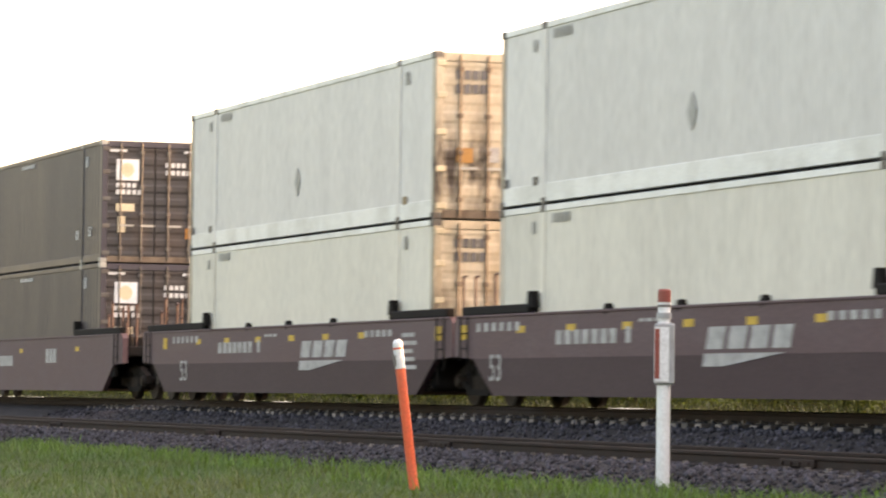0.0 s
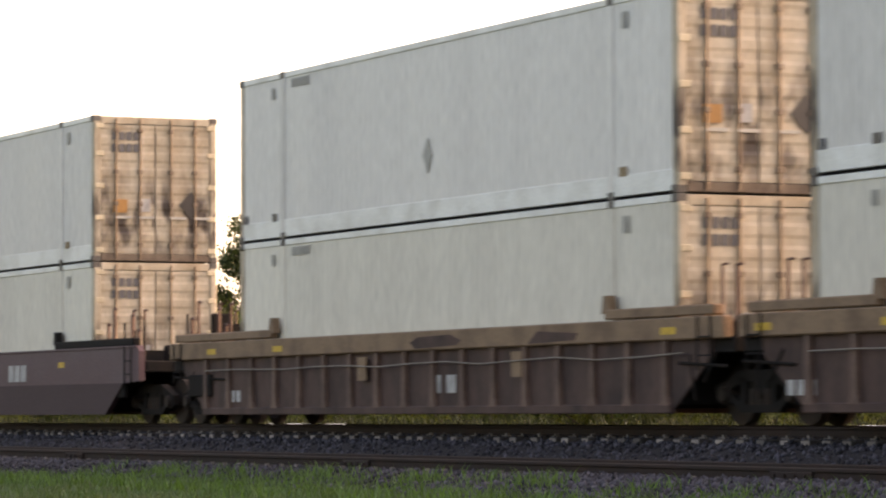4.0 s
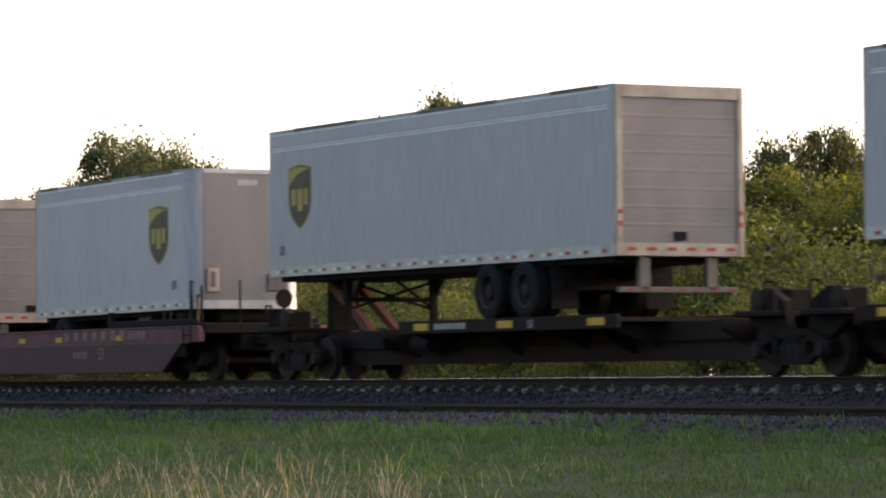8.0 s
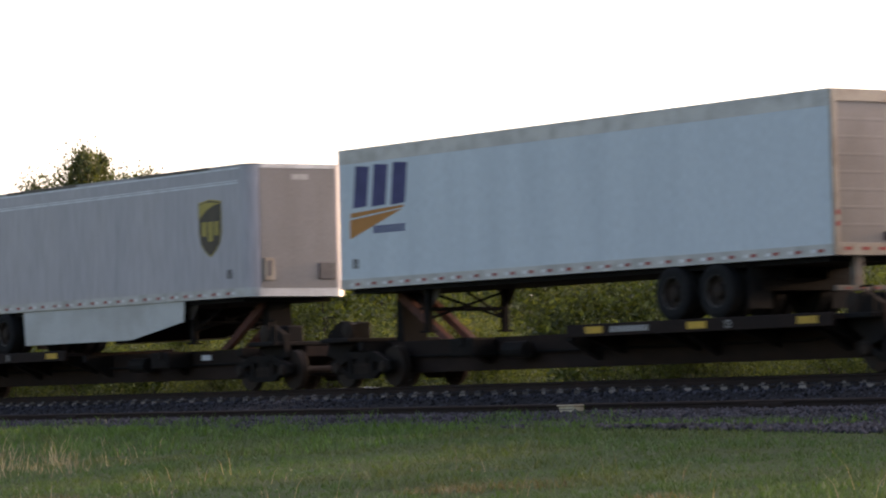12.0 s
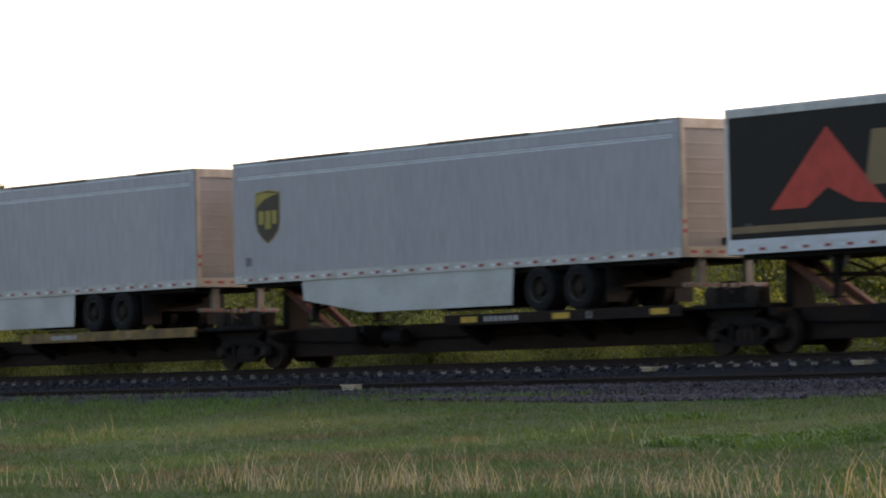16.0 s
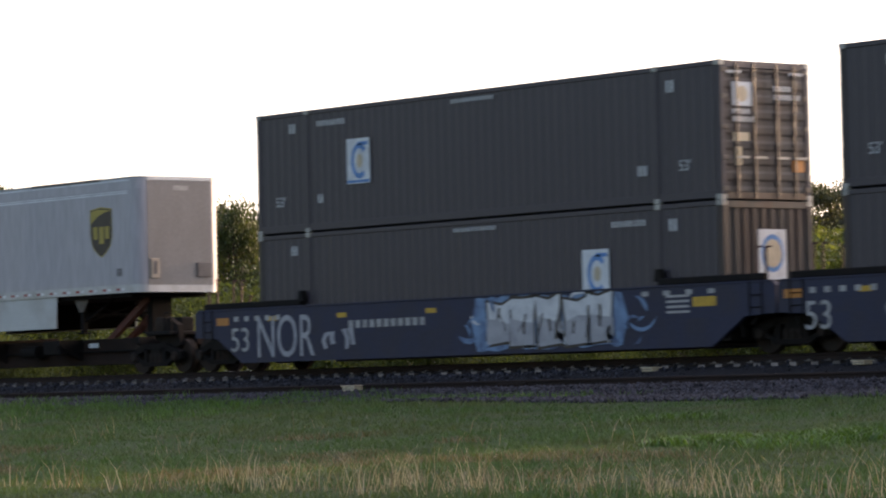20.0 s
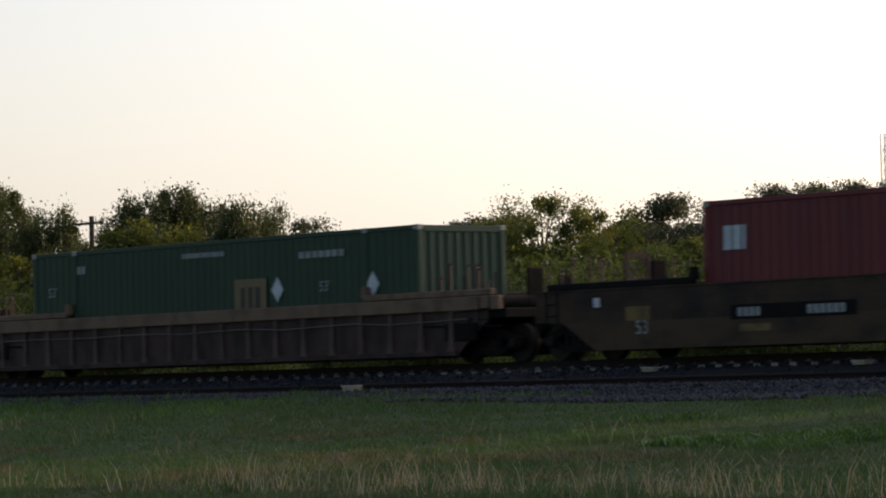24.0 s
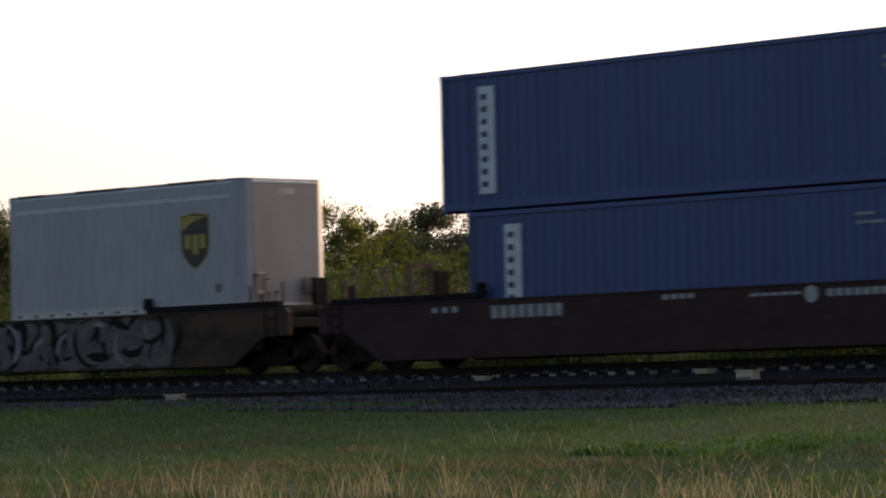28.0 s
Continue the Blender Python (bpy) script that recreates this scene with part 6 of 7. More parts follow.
def build_stones():
    r = np.random.RandomState(5)
    n = 90000
    x = -8 - 120 * r.uniform(0, 1, n) ** 1.25
    y = r.uniform(26.3, 33.4, n)
    prof_y, prof_z = [26.3, 28.2, 31.5, 32.1, 32.74, 33.0, 33.4], [-0.93, -0.63, -0.51, -0.3, -0.26, -0.2, -0.2]
    z = np.interp(y, prof_y, prof_z)
    s = 0.014 + 0.04 * r.uniform(0, 1, n) ** 1.6
    keep = (x < -31) | (y < 29.4) | (r.uniform(0, 1, n) < 0.12)
    x, y, z, s = x[keep], y[keep], z[keep], s[keep]
    # stones spread thinly over the ground past the foot of the bank
    m = 26000
    ax = r.uniform(-45, -5, m)
    ay = 23.0 + 3.6 * r.uniform(0, 1, m) ** 0.8
    spread = ay > np.array([apron_edge(q) for q in ax]) + r.normal(0, 0.12, m)
    ax, ay = ax[spread], ay[spread]
    x, y = np.concatenate([x, ax]), np.concatenate([y, ay])
    z = np.concatenate([z, np.array([ground_height(p, q) for p, q in zip(ax, ay)])])
    s = np.concatenate([s, 0.024 + 0.05 * r.uniform(0, 1, len(ax)) ** 1.6])
    m = 42000
    ex, ey = r.uniform(-62, -12, m), r.uniform(26.2, 29.3, m)
    x, y = np.concatenate([x, ex]), np.concatenate([y, ey])
    z = np.concatenate([z, np.interp(ey, prof_y, prof_z)])
    s = np.concatenate([s, 0.018 + 0.05 * r.uniform(0, 1, m) ** 1.8])
    n = len(x)
    octa = np.array([(1, 0, 0), (-1, 0, 0), (0, 1, 0), (0, -1, 0), (0, 0, 1), (0, 0, -1)], float)
    tri = np.array([(0, 2, 4), (2, 1, 4), (1, 3, 4), (3, 0, 4), (2, 0, 5), (1, 2, 5), (3, 1, 5), (0, 3, 5)])
    v = octa[None] * s[:, None, None] * r.uniform(0.6, 1.35, (n, 6, 1))
    a = r.uniform(0, 6.28, n)
    tilt = r.uniform(-0.8, 0.8, n)
    c, d = np.cos(a)[:, None], np.sin(a)[:, None]
    ct, st = np.cos(tilt)[:, None], np.sin(tilt)[:, None]
    vx, vy, vz = v[..., 0], v[..., 1], v[..., 2]
    vx, vz = vx * ct - vz * st, vx * st + vz * ct
    vx, vy = vx * c - vy * d, vx * d + vy * c
    out = np.stack([vx + x[:, None], vy + y[:, None], vz + (z + s * 0.3)[:, None]], -1).reshape(-1, 3)
    faces = (tri[None] + 6 * np.arange(n)[:, None, None]).reshape(-1, 3)
    sheet("ballast_stones", out, faces, "stone", "loose grey crushed stones of the ballast", "ballast")


def sheet(name, verts, faces, material_name, label, category):
    """One mesh from arrays, for what nobody counts."""
    me = bpy.data.meshes.new(name)
    k = faces.shape[1]
    me.vertices.add(len(verts))
    me.vertices.foreach_set("co", np.ascontiguousarray(verts, dtype=np.float32).ravel())
    me.loops.add(faces.size)
    me.loops.foreach_set("vertex_index", np.ascontiguousarray(faces, dtype=np.int32).ravel())
    me.polygons.add(len(faces))
    me.polygons.foreach_set("loop_start", np.arange(0, faces.size, k, dtype=np.int32))
    me.update(calc_edges=True)
    me.materials.append(mat[material_name])
    return tagged(new(name, me), label, category, kind="stuff")


build_stones()


# ---------------------------------------------------------------- posts
def white_post(x, y, top):
    g = ground_height(x, y)
    e = thing("marker_post", pose(x, y, g - 0.02, 0, 0, 70), "white round marker post with dark red cap and grey box", "marker post")
    h = top - g
    part("pole", Shape().tube((0, 0, 0), (0, 0, h - 0.5), 0.072, 18), "post_white", e)
    part("neck", Shape().tube((0, 0, h - 0.5), (0, 0, h - 0.14), 0.066, 18), "post_white", e)
    part("collar", Shape().tube((0, 0, h - 0.19), (0, 0, h - 0.165), 0.07, 18), "dark_lettering", e)
    part("collar", Shape().tube((0, 0, h - 0.31), (0, 0, h - 0.25), 0.082, 18), "grey_box", e)
    part("cap", Shape().tube((0, 0, h - 0.14), (0, 0, h - 0.02), 0.07, 18).tube((0, 0, h - 0.02), (0, 0, h), 0.07, 18, 0.055), "post_cap", e)
    b = part("sign_box", box(-0.1, 0.11, -0.1, 0.07, h - 1.0, h - 0.36, c=0.015), "grey_box", e, "grey plastic box with a small sign")
    part("sign", box(-0.105, 0.05, -0.106, -0.099, h - 0.97, h - 0.4), "logo_white", b)
    part("sign_band", box(-0.1, -0.05, -0.112, -0.105, h - 0.94, h - 0.42), "post_cap", b)
    return e


def orange_post(x, y, top, lean):
    g = ground_height(x, y)
    e = thing("leaning_marker_post", pose(x, y + 0.2, g - 0.03, lean, 0, 0), "leaning orange-red marker post with a white top", "marker post")
    h = (top - g) / math.cos(radians(lean))
    part("pole", Shape().tube((0, 0, 0), (0, 0, h - 0.3), 0.052, 14), "post_orange", e)
    part("white_sleeve", Shape().tube((0, 0, h - 0.3), (0, 0, h - 0.02), 0.054, 14).tube((0, 0, h - 0.02), (0, 0, h + 0.015), 0.054, 14, 0.03), "post_white", e)
    part("red_band", Shape().tube((0, 0, h - 0.09), (0, 0, h - 0.07), 0.0555, 14), "post_orange", e)
    part("label_plate", box(-0.03, 0.04, -0.062, -0.052, h - 0.27, h - 0.15), "dark_lettering", e)
    return e


white_post(-79.2, 27.3, 1.34)
orange_post(-81.1, 25.0, 0.79, 7.5)


# ---------------------------------------------------------------- vegetation
def leaf_cloud(r, centres, radii, count, size, flat=1.0):
    """Small leaf faces scattered through the shells of several clumps."""
    k = r.randint(0, len(centres), count)
    d = r.normal(size=(count, 3))
    d /= np.linalg.norm(d, axis=1)[:, None]
    rad = np.asarray(radii)[k] * r.uniform(0.0, 1.0, count) ** 0.5 * np.where(r.uniform(0, 1, count) < 0.25, 1.5, 1.0)
    p = np.asarray(centres)[k] + d * rad[:, None] * np.array([1, 1, flat])
    a = r.normal(size=(count, 3))
    a /= np.linalg.norm(a, axis=1)[:, None]
    b = np.cross(a, r.normal(size=(count, 3)))
    b /= np.linalg.norm(b, axis=1)[:, None] + 1e-9
    s = size * r.uniform(0.6, 1.4, count)[:, None]
    v = np.stack([p - a * s, p + b * s * 0.45, p + a * s, p - b * s * 0.45], 1).reshape(-1, 3)
    f = np.arange(count * 4).reshape(-1, 4)
    return v, f


def tree(name, label, seed, height, kind):
    """A tapered trunk with limbs and a crown of small leaves, at the origin."""
    r = np.random.RandomState(seed)
    e = thing(name, Matrix(), label, "bush" if kind == "bush" else "tree", "trees behind the railway")
    s = Shape()
    centres, radii = [], []
    if kind == "pine":
        s.tube((0, 0, -0.3), (0.2, 0, height * 0.55), 0.2, 8, 0.14).tube((0.2, 0, height * 0.55), (0.1, 0.1, height * 0.93), 0.14, 8, 0.05)
        for i in range(34):
            z = height * r.uniform(0.66, 0.95)
            a, d = r.uniform(0, 6.28), height * 0.3 * r.uniform(0.2, 1) * (1.15 - abs(z / height - 0.74) * 1.7)
            c = (d * math.cos(a), d * math.sin(a), z)
            s.tube((0.15, 0.05, z - 0.4), c, 0.05, 5, 0.02)
            centres.append(c)
            radii.append(height * r.uniform(0.05, 0.1))
        v, f = leaf_cloud(r, centres, radii, 17000, 0.085, 0.6)
        skin = "leaf_pine"
    elif kind == "bush":
        for i in range(12):
            a, d = r.uniform(0, 6.28), height * 0.55 * r.uniform(0, 1)
            c = (d * math.cos(a), d * math.sin(a), height * r.uniform(0.18, 0.78) * (1.1 - d / height * 0.7))
            s.tube((0.2 * math.cos(a), 0.2 * math.sin(a), -0.2), c, 0.05, 5, 0.015)
            centres.append(c)
            radii.append(height * r.uniform(0.16, 0.3))
        v, f = leaf_cloud(r, centres, radii, 15000, 0.06, 0.9)
        v[:, 2] = np.maximum(v[:, 2], -0.1)
        skin = "leaf_bush"
    else:
        lean = r.uniform(-0.4, 0.4)
        s.tube((0, 0, -0.3), (lean, 0, height * 0.4), 0.24, 8, 0.17).tube((lean, 0, height * 0.4), (lean * 1.5, 0.2, height * 0.8), 0.17, 8, 0.05)
        for i in range(52 if kind == "oak" else 40):
            z = height * r.uniform(0.3, 0.93)
            a, d = r.uniform(0, 6.28), height * 0.36 * r.uniform(0.15, 1) * (1.2 - abs(z / height - 0.55) * 1.6)
            c = (lean + d * math.cos(a), d * math.sin(a), z)
            s.tube((lean, 0, z * 0.75), c, 0.06, 5, 0.02)
            centres.append(c)
            radii.append(height * r.uniform(0.045, 0.115))
        v, f = leaf_cloud(r, centres, radii, 24000 if kind == "oak" else 20000, 0.1 if kind == "oak" else 0.085, 0.85)
        skin = "leaf_oak" if kind == "oak" else "leaf_light"
    part("trunk", s, "bark", e)
    me = bpy.data.meshes.new("crown")
    me.from_pydata(v.tolist(), [], f.tolist())
    me.update()
    part("crown", me, skin, e)
    return e


kinds = {
    "oak": [tree("tree", "dark leafy broad-crowned tree behind the railway", 20 + i, 10.0, "oak") for i in range(3)],
    "pine": [tree("pine_tree", "flat-topped dark pine against the evening sky", 30 + i, 10.0, "pine") for i in range(2)],
    "light": [tree("tree", "light green tree with fine sunlit leaves", 40 + i, 10.0, "light") for i in range(2)],
    "bush": [tree("bush", "yellow-green scrub bush behind the track", 50 + i, 4.0, "bush") for i in range(3)],
}
used = set()
rnd = random.Random(77)


def plant(kind, x, y, top, wide=1.0):
    i = rnd.randrange(len(kinds[kind]))
    src = kinds[kind][i]
    full = 4.0 if kind == "bush" else 10.0
    k = (top + 0.85) / full
    m = pose(x, y, -0.85, 0, 0, rnd.uniform(0, 360))
    if (kind, i) in used:
        o = copy_thing(src, m)
    else:
        used.add((kind, i))
        o = src
        o.matrix_world = m
    o.scale = (k * wide, k * wide, k)
    return o


# the last seven, from x = -40 on, are unseen, added to shade the train
for x, y, top, k in ((-127.7, 75, 8.8, 0.78), (-128.4, 78, 9.0, 0.67), (-122.1, 76, 8.8, 0.62), (-124.1, 79, 8.0, 0.67), (-114.9, 75, 8.0, 0.62), (-117.0, 78, 7.7, 0.55), (-112.2, 76, 7.7, 0.55), (-114.0, 79, 8.4, 0.67),
                     (-104.8, 75, 8.3, 0.69), (-106.8, 78, 8.1, 0.55), (-100.0, 76, 6.6, 0.67), (-101.3, 79, 6.4, 0.78), (-93.9, 75, 5.9, 0.78), (-93.8, 78, 6.1, 0.78), (-164.0, 74, 10.9, 0.89), (-149.9, 76, 10.4, 0.67),
                     (-145.9, 78, 13.0, 0.67), (-144.4, 80, 11.6, 0.78), (-131.2, 75, 10.8, 0.62), (-178.2, 77, 11.9, 0.78), (-191.6, 79, 10.8, 0.78), (-163.8, 74, 10.8, 0.78), (-114.3, 76, 9.2, 0.67), (-112.7, 78, 9.4, 0.67),
                     (-162.2, 80, 9.6, 0.78), (-150.3, 75, 9.4, 0.67), (-214.7, 77, 14.2, 0.78), (-180.1, 79, 13.4, 0.78), (-167.4, 74, 12.2, 0.67), (-127.5, 76, 10.2, 0.67), (-131.7, 78, 9.7, 0.67), (-40.0, 76, 8.0, 1.12),
                     (-28.0, 74, 8.5, 1.12), (-15.0, 77, 8.0, 1.22), (0.0, 75, 8.5, 1.22), (14.0, 76, 8.0, 1.22), (28.0, 75, 8.4, 1.22), (44.0, 76, 8.2, 1.22)):
    plant("oak", x, y, top, k)
for x, y, top, k in ((-112.3, 84, 8.1, 0.94), (-108.9, 86, 7.4, 1.16), (-97.2, 83, 7.1, 1.23), (-91.7, 88, 7.7, 1.09), (-84.9, 84, 6.5, 1.01), (-84.5, 86, 7.4, 1.16), (-78.5, 83, 7.3, 1.01), (-80.9, 88, 7.6, 1.04),
                     (-75.0, 84, 7.3, 0.87), (-92.0, 86, 6.5, 1.01), (-71.2, 83, 6.9, 1.16), (-73.5, 88, 6.8, 1.16), (-66.9, 84, 6.3, 1.16), (-65.7, 86, 5.6, 1.16), (-59.2, 83, 4.8, 1.16)):
    plant("pine", x, y, top, k)
for x, y, top, k in ((-85.5, 76, 7.5, 0.85), (-86.5, 74, 6.5, 0.85), (-83.6, 77, 6.7, 0.85), (-80.6, 75, 5.5, 1.05), (-76.6, 73, 5.0, 1.2), (-78.0, 76, 5.2, 1.2), (-73.3, 74, 5.1, 1.2), (-74.3, 77, 5.4, 1.2),
                     (-69.9, 75, 5.2, 1.2), (-65.6, 73, 5.1, 1.2), (-66.3, 76, 5.3, 1.2), (-62.8, 74, 4.8, 1.2), (-63.4, 77, 4.7, 1.35), (-59.5, 75, 4.4, 1.35), (-119.5, 73, 6.5, 1.2), (-121.3, 76, 6.4, 1.35),
                     (-114.4, 74, 5.5, 1.35), (-115.1, 77, 6.0, 1.35), (-109.1, 75, 5.8, 1.35), (-107.8, 73, 7.6, 1.35)):
    plant("light", x, y, top, k)
# past x = -34 the rows run on out of view, added to block low sun
x = -230.0
while x < 60:
    plant("bush", x + rnd.uniform(-1, 1), rnd.uniform(50, 55), rnd.uniform(2.2, 3.3), rnd.uniform(1.1, 1.5))
    plant("bush", x + rnd.uniform(-1, 1), rnd.uniform(66, 71), rnd.uniform(4.4, 6.0), rnd.uniform(1.1, 1.4))
    x += 3.7
x = -240.0
while x < 60:
    plant("bush", x + rnd.uniform(-1, 1), rnd.uniform(92, 98), rnd.uniform(6.0, 7.2), rnd.uniform(1.3, 1.6))
    x += 5.0


# ---------------------------------------------------------------- poles, wires and mast
def utility_pole(x, y, top, arms):
    e = thing("utility_pole", pose(x, y, -0.9), "weathered wooden utility pole with crossarms and insulators", "utility pole", "poles along the line")
    h = top + 0.9
    part("pole", Shape().tube((0, 0, 0), (0, 0, h), 0.17, 10, 0.12), "wood_pole", e)
    for k in range(arms):
        z = h - 0.35 - k * 1.1
        part("crossarm", box(-1.2, 1.2, -0.2, -0.1, z - 0.06, z + 0.06, c=0.01), "wood_pole", e)
        for xx in (-1.1, -0.6, 0.6, 1.1):
            part("insulator", Shape().tube((xx, -0.15, z + 0.06), (xx, -0.15, z + 0.24), 0.05, 8, 0.03), "galvanised", e)
    return e


def wire(a, b, sag):
    e = thing("overhead_wire", Matrix(), "thin dark overhead wire between poles", "wire", "overhead wires")
    s = Shape()
    pts = [Vector(a).lerp(Vector(b), i / 10) - Vector((0, 0, sag * 4 * (i / 10) * (1 - i / 10))) for i in range(11)]
    for p, q in zip(pts, pts[1:]):
        s.tube(p, q, 0.012, 4, cap=False)
    part("strand", s, "chassis", e)


utility_pole(-110.4, 78, 8.2, 2)
utility_pole(-121.2, 78, 8.2, 1)
for dx, dz in ((-1.1, -0.12), (1.1, -0.12), (0.6, -1.2)):
    wire((-121.2 + dx, 77.85, 8.2 + dz if dz > -1 else 7.9), (-110.4 + dx, 77.85, 8.2 + dz), 0.5)


def mast(x, y, top):
    e = thing("lattice_mast", pose(x, y, -0.9), "thin pale lattice radio mast far behind the trees", "mast")
    h = top + 0.9
    s = Shape()
    c = [(0.12, 0), (-0.06, 0.104), (-0.06, -0.104)]
    for px, py in c:
        s.tube((px, py, 0), (px, py, h), 0.018, 5)
    part("legs", s, "galvanised", e)
    s = Shape()
    z = 0
    while z < h - 0.4:
        for i in range(3):
            a, b = c[i], c[(i + 1) % 3]
            s.tube((*a, z), (*b, z + 0.4), 0.008, 4, cap=False)
        z += 0.4
    part("lattice", s, "galvanised", e)


mast(-70.5, 80, 8.7)


# ---------------------------------------------------------------- grass
def blades(r, x, y, h, w, lean, droop):
    n = len(x)
    a = r.uniform(0, 6.28, n)
    z = np.array([surface_height(px, py) for px, py in zip(x, y)]) - 0.02
    dx, dy = np.cos(a), np.sin(a)
    b = r.uniform(0, 6.28, n)
    lx, ly = np.cos(b) * lean * h, np.sin(b) * lean * h
    p = np.stack([x, y, z], 1)
    side = np.stack([dx * w, dy * w, np.zeros(n)], 1)
    mid = p + np.stack([lx * 0.4, ly * 0.4, h * 0.6], 1)
    tip = p + np.stack([lx, ly, h * (1 - droop)], 1)
    v = np.stack([p - side, p + side, mid - side * 0.7, mid + side * 0.7, tip], 1).reshape(-1, 3)
    base = 5 * np.arange(n)[:, None]
    f = np.concatenate([base + np.array([[0, 1, 3]]), base + np.array([[0, 3, 2]]), base + np.array([[2, 3, 4]])])
    return v, f


def tufts(r, spots, spread):
    """Points in clumps: spots are (x, y, stalks)."""
    cx, cy, k = (np.array(q) for q in zip(*spots))
    k = k.astype(int)
    return np.repeat(cx, k) + r.normal(0, spread, k.sum()), np.repeat(cy, k) + r.normal(0, spread, k.sum())


def build_grass():
    r = np.random.RandomState(9)
    xs, ys, hs, ws = [], [], [], []
    for xa, xb, ya, yb, per, h0, h1, w in ((-34, 5, -1, 16, 420, 0.035, 0.1, 0.0065), (-66, -18, 9, 26.9, 250, 0.035, 0.1, 0.0075), (-18, -2, 16, 26.9, 270, 0.035, 0.1, 0.007), (-70, -33, 26.9, 27.8, 240, 0.04, 0.12, 0.007), (-125, -60, 17, 26.9, 130, 0.05, 0.16, 0.008)):
        n = int((xb - xa) * (yb - ya) * per)
        x, y = r.uniform(xa, xb, n), r.uniform(ya, yb, n)
        lawn = (y < np.array([apron_edge(q) for q in x]) + r.normal(0, 0.12, n)) | (x < -33)
        x, y = x[lawn], y[lawn]
        n = len(x)
        seen = (x * 0.54 + y * 0.84 > -5.5) & (y * 0.64 - x * 0.77 > -1.0) & ((y < 9) | (x > -18)) if xa == -34 else np.full(n, True)
        x, y = x[seen], y[seen]
        big = np.array([noise.noise((a * 0.5, b * 0.5, 2.0)) for a, b in zip(x, y)])
        clump = 0.5 * big + np.array([noise.noise((a * 2.6, b * 2.6, 5.0)) for a, b in zip(x, y)])
        keep = r.uniform(-0.9, 0.5, len(x)) < clump + 0.3
        x, y, clump = x[keep], y[keep], clump[keep]
        xs.append(x), ys.append(y)
        hs.append(r.uniform(h0, h1, len(x)) * (0.75 + 2.4 * np.maximum(clump, 0) ** 1.3))
        ws.append(np.full(len(x), w))
    x, y, h, w = (np.concatenate(q) for q in (xs, ys, hs, ws))
    v, f = blades(r, x, y, h, w, 0.7, 0.15)
    sheet("grass", v, f, "grass", "short uneven green grass along the railway", "grass")
    # dry stalks in loose tufts
    spots = []
    for u0, m in ((0.05, 5), (0.2, 10), (0.33, 12), (0.42, 12), (0.52, 16), (0.62, 18), (0.72, 13), (0.84, 17), (0.97, 18), (1.1, 12)):
        for i in range(m):
            u, d = u0 + r.normal(0, 0.045), r.uniform(-0.15, 0.9) ** 2 * 1.8
            spots.append((-9.6 + 12.4 * u - 1.7 * d, 2.9 + 1.5 * d, int(3 + 26 * r.uniform() ** 2.2)))
    for i in range(110):
        u, d = r.normal(0, 1.3), r.uniform(0, 1) ** 1.3 * 14
        spots.append((-30.5 - 0.9 * d + 0.43 * u, 13.6 + 0.43 * d + 0.9 * u, r.randint(4, 17)))
    for i in range(26):
        spots.append((r.uniform(-27, -10), r.uniform(9, 17), r.randint(2, 9)))
    x, y = tufts(r, spots, 0.17)
    h = 0.08 + 0.38 * r.uniform(0, 1, len(x)) ** 2.0
    v, f = blades(r, x, y, h, np.full(len(x), 0.0046), 0.45, 0.1)
    tips = v.reshape(-1, 5, 3)[:, 4]
    mids = v.reshape(-1, 5, 3)[:, 2:4].mean(1)
    d = (tips - mids) * 0.45
    wide = np.full(len(x), 0.0085)
    s = np.stack([wide, -wide * 0.6, np.zeros(len(x))], 1)
    hv = np.stack([tips - d * 0.5, tips + s, tips + d, tips - s], 1).reshape(-1, 3)
    sheet("dry_grass", v, f, "straw", "tall dry straw-coloured grass stalks", "grass")
    sheet("seed_heads", hv, np.arange(len(hv)).reshape(-1, 4), "straw", "pale seed heads of the dry grass", "grass")
    # dry grey-brown patches in the lawn
    n = 45000
    x, y = r.uniform(-24, -3.5, n), r.uniform(4, 15, n)
    dry = np.array([noise.noise((a * 0.35 + 4, b * 0.5, 9.0)) + 0.4 * noise.noise((a * 1.7, b * 1.7, 3.0)) for a, b in zip(x, y)]) > 0.28 + 0.05 * np.maximum(y - 10, 0)
    x, y = x[dry], y[dry]
    v, f = blades(r, x, y, r.uniform(0.06, 0.18, len(x)), np.full(len(x), 0.006), 0.9, 0.25)
    sheet("withered_grass", v, f, "dry_blade", "withered grey-brown patches of short grass", "grass")
    # weeds: low leafy clumps, and taller grass along the foot of the ballast
    spots = []
    for xa, xb, ya, yb, m in ((-9.2, -7.4, 11.6, 13.0, 12), (-7.4, -5.2, 10.8, 12.6, 16), (-8.0, -6.2, 13.2, 14.4, 10), (-15.4, -14.2, 17.0, 18.0, 5)):
        spots += [(r.uniform(xa, xb), r.uniform(ya, yb), r.randint(60, 130)) for i in range(m)]
    x, y = tufts(r, spots, 0.15)
    v, f = blades(r, x, y, r.uniform(0.04, 0.2, len(x)), np.full(len(x), 0.014), 0.9, 0.3)
    sheet("weeds", v, f, "weed", "low bright green leafy weeds in the grass", "weeds")
    # added strip of dark blades that stands in for shade below the cars
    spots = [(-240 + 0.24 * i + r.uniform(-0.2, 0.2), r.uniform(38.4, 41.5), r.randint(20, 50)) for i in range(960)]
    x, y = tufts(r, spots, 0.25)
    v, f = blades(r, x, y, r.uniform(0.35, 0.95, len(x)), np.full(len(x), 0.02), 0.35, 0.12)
    sheet("verge_weeds", v, f, "shade_weed", "dense weeds added past the ballast, dark in place of shade under the cars", "weeds")
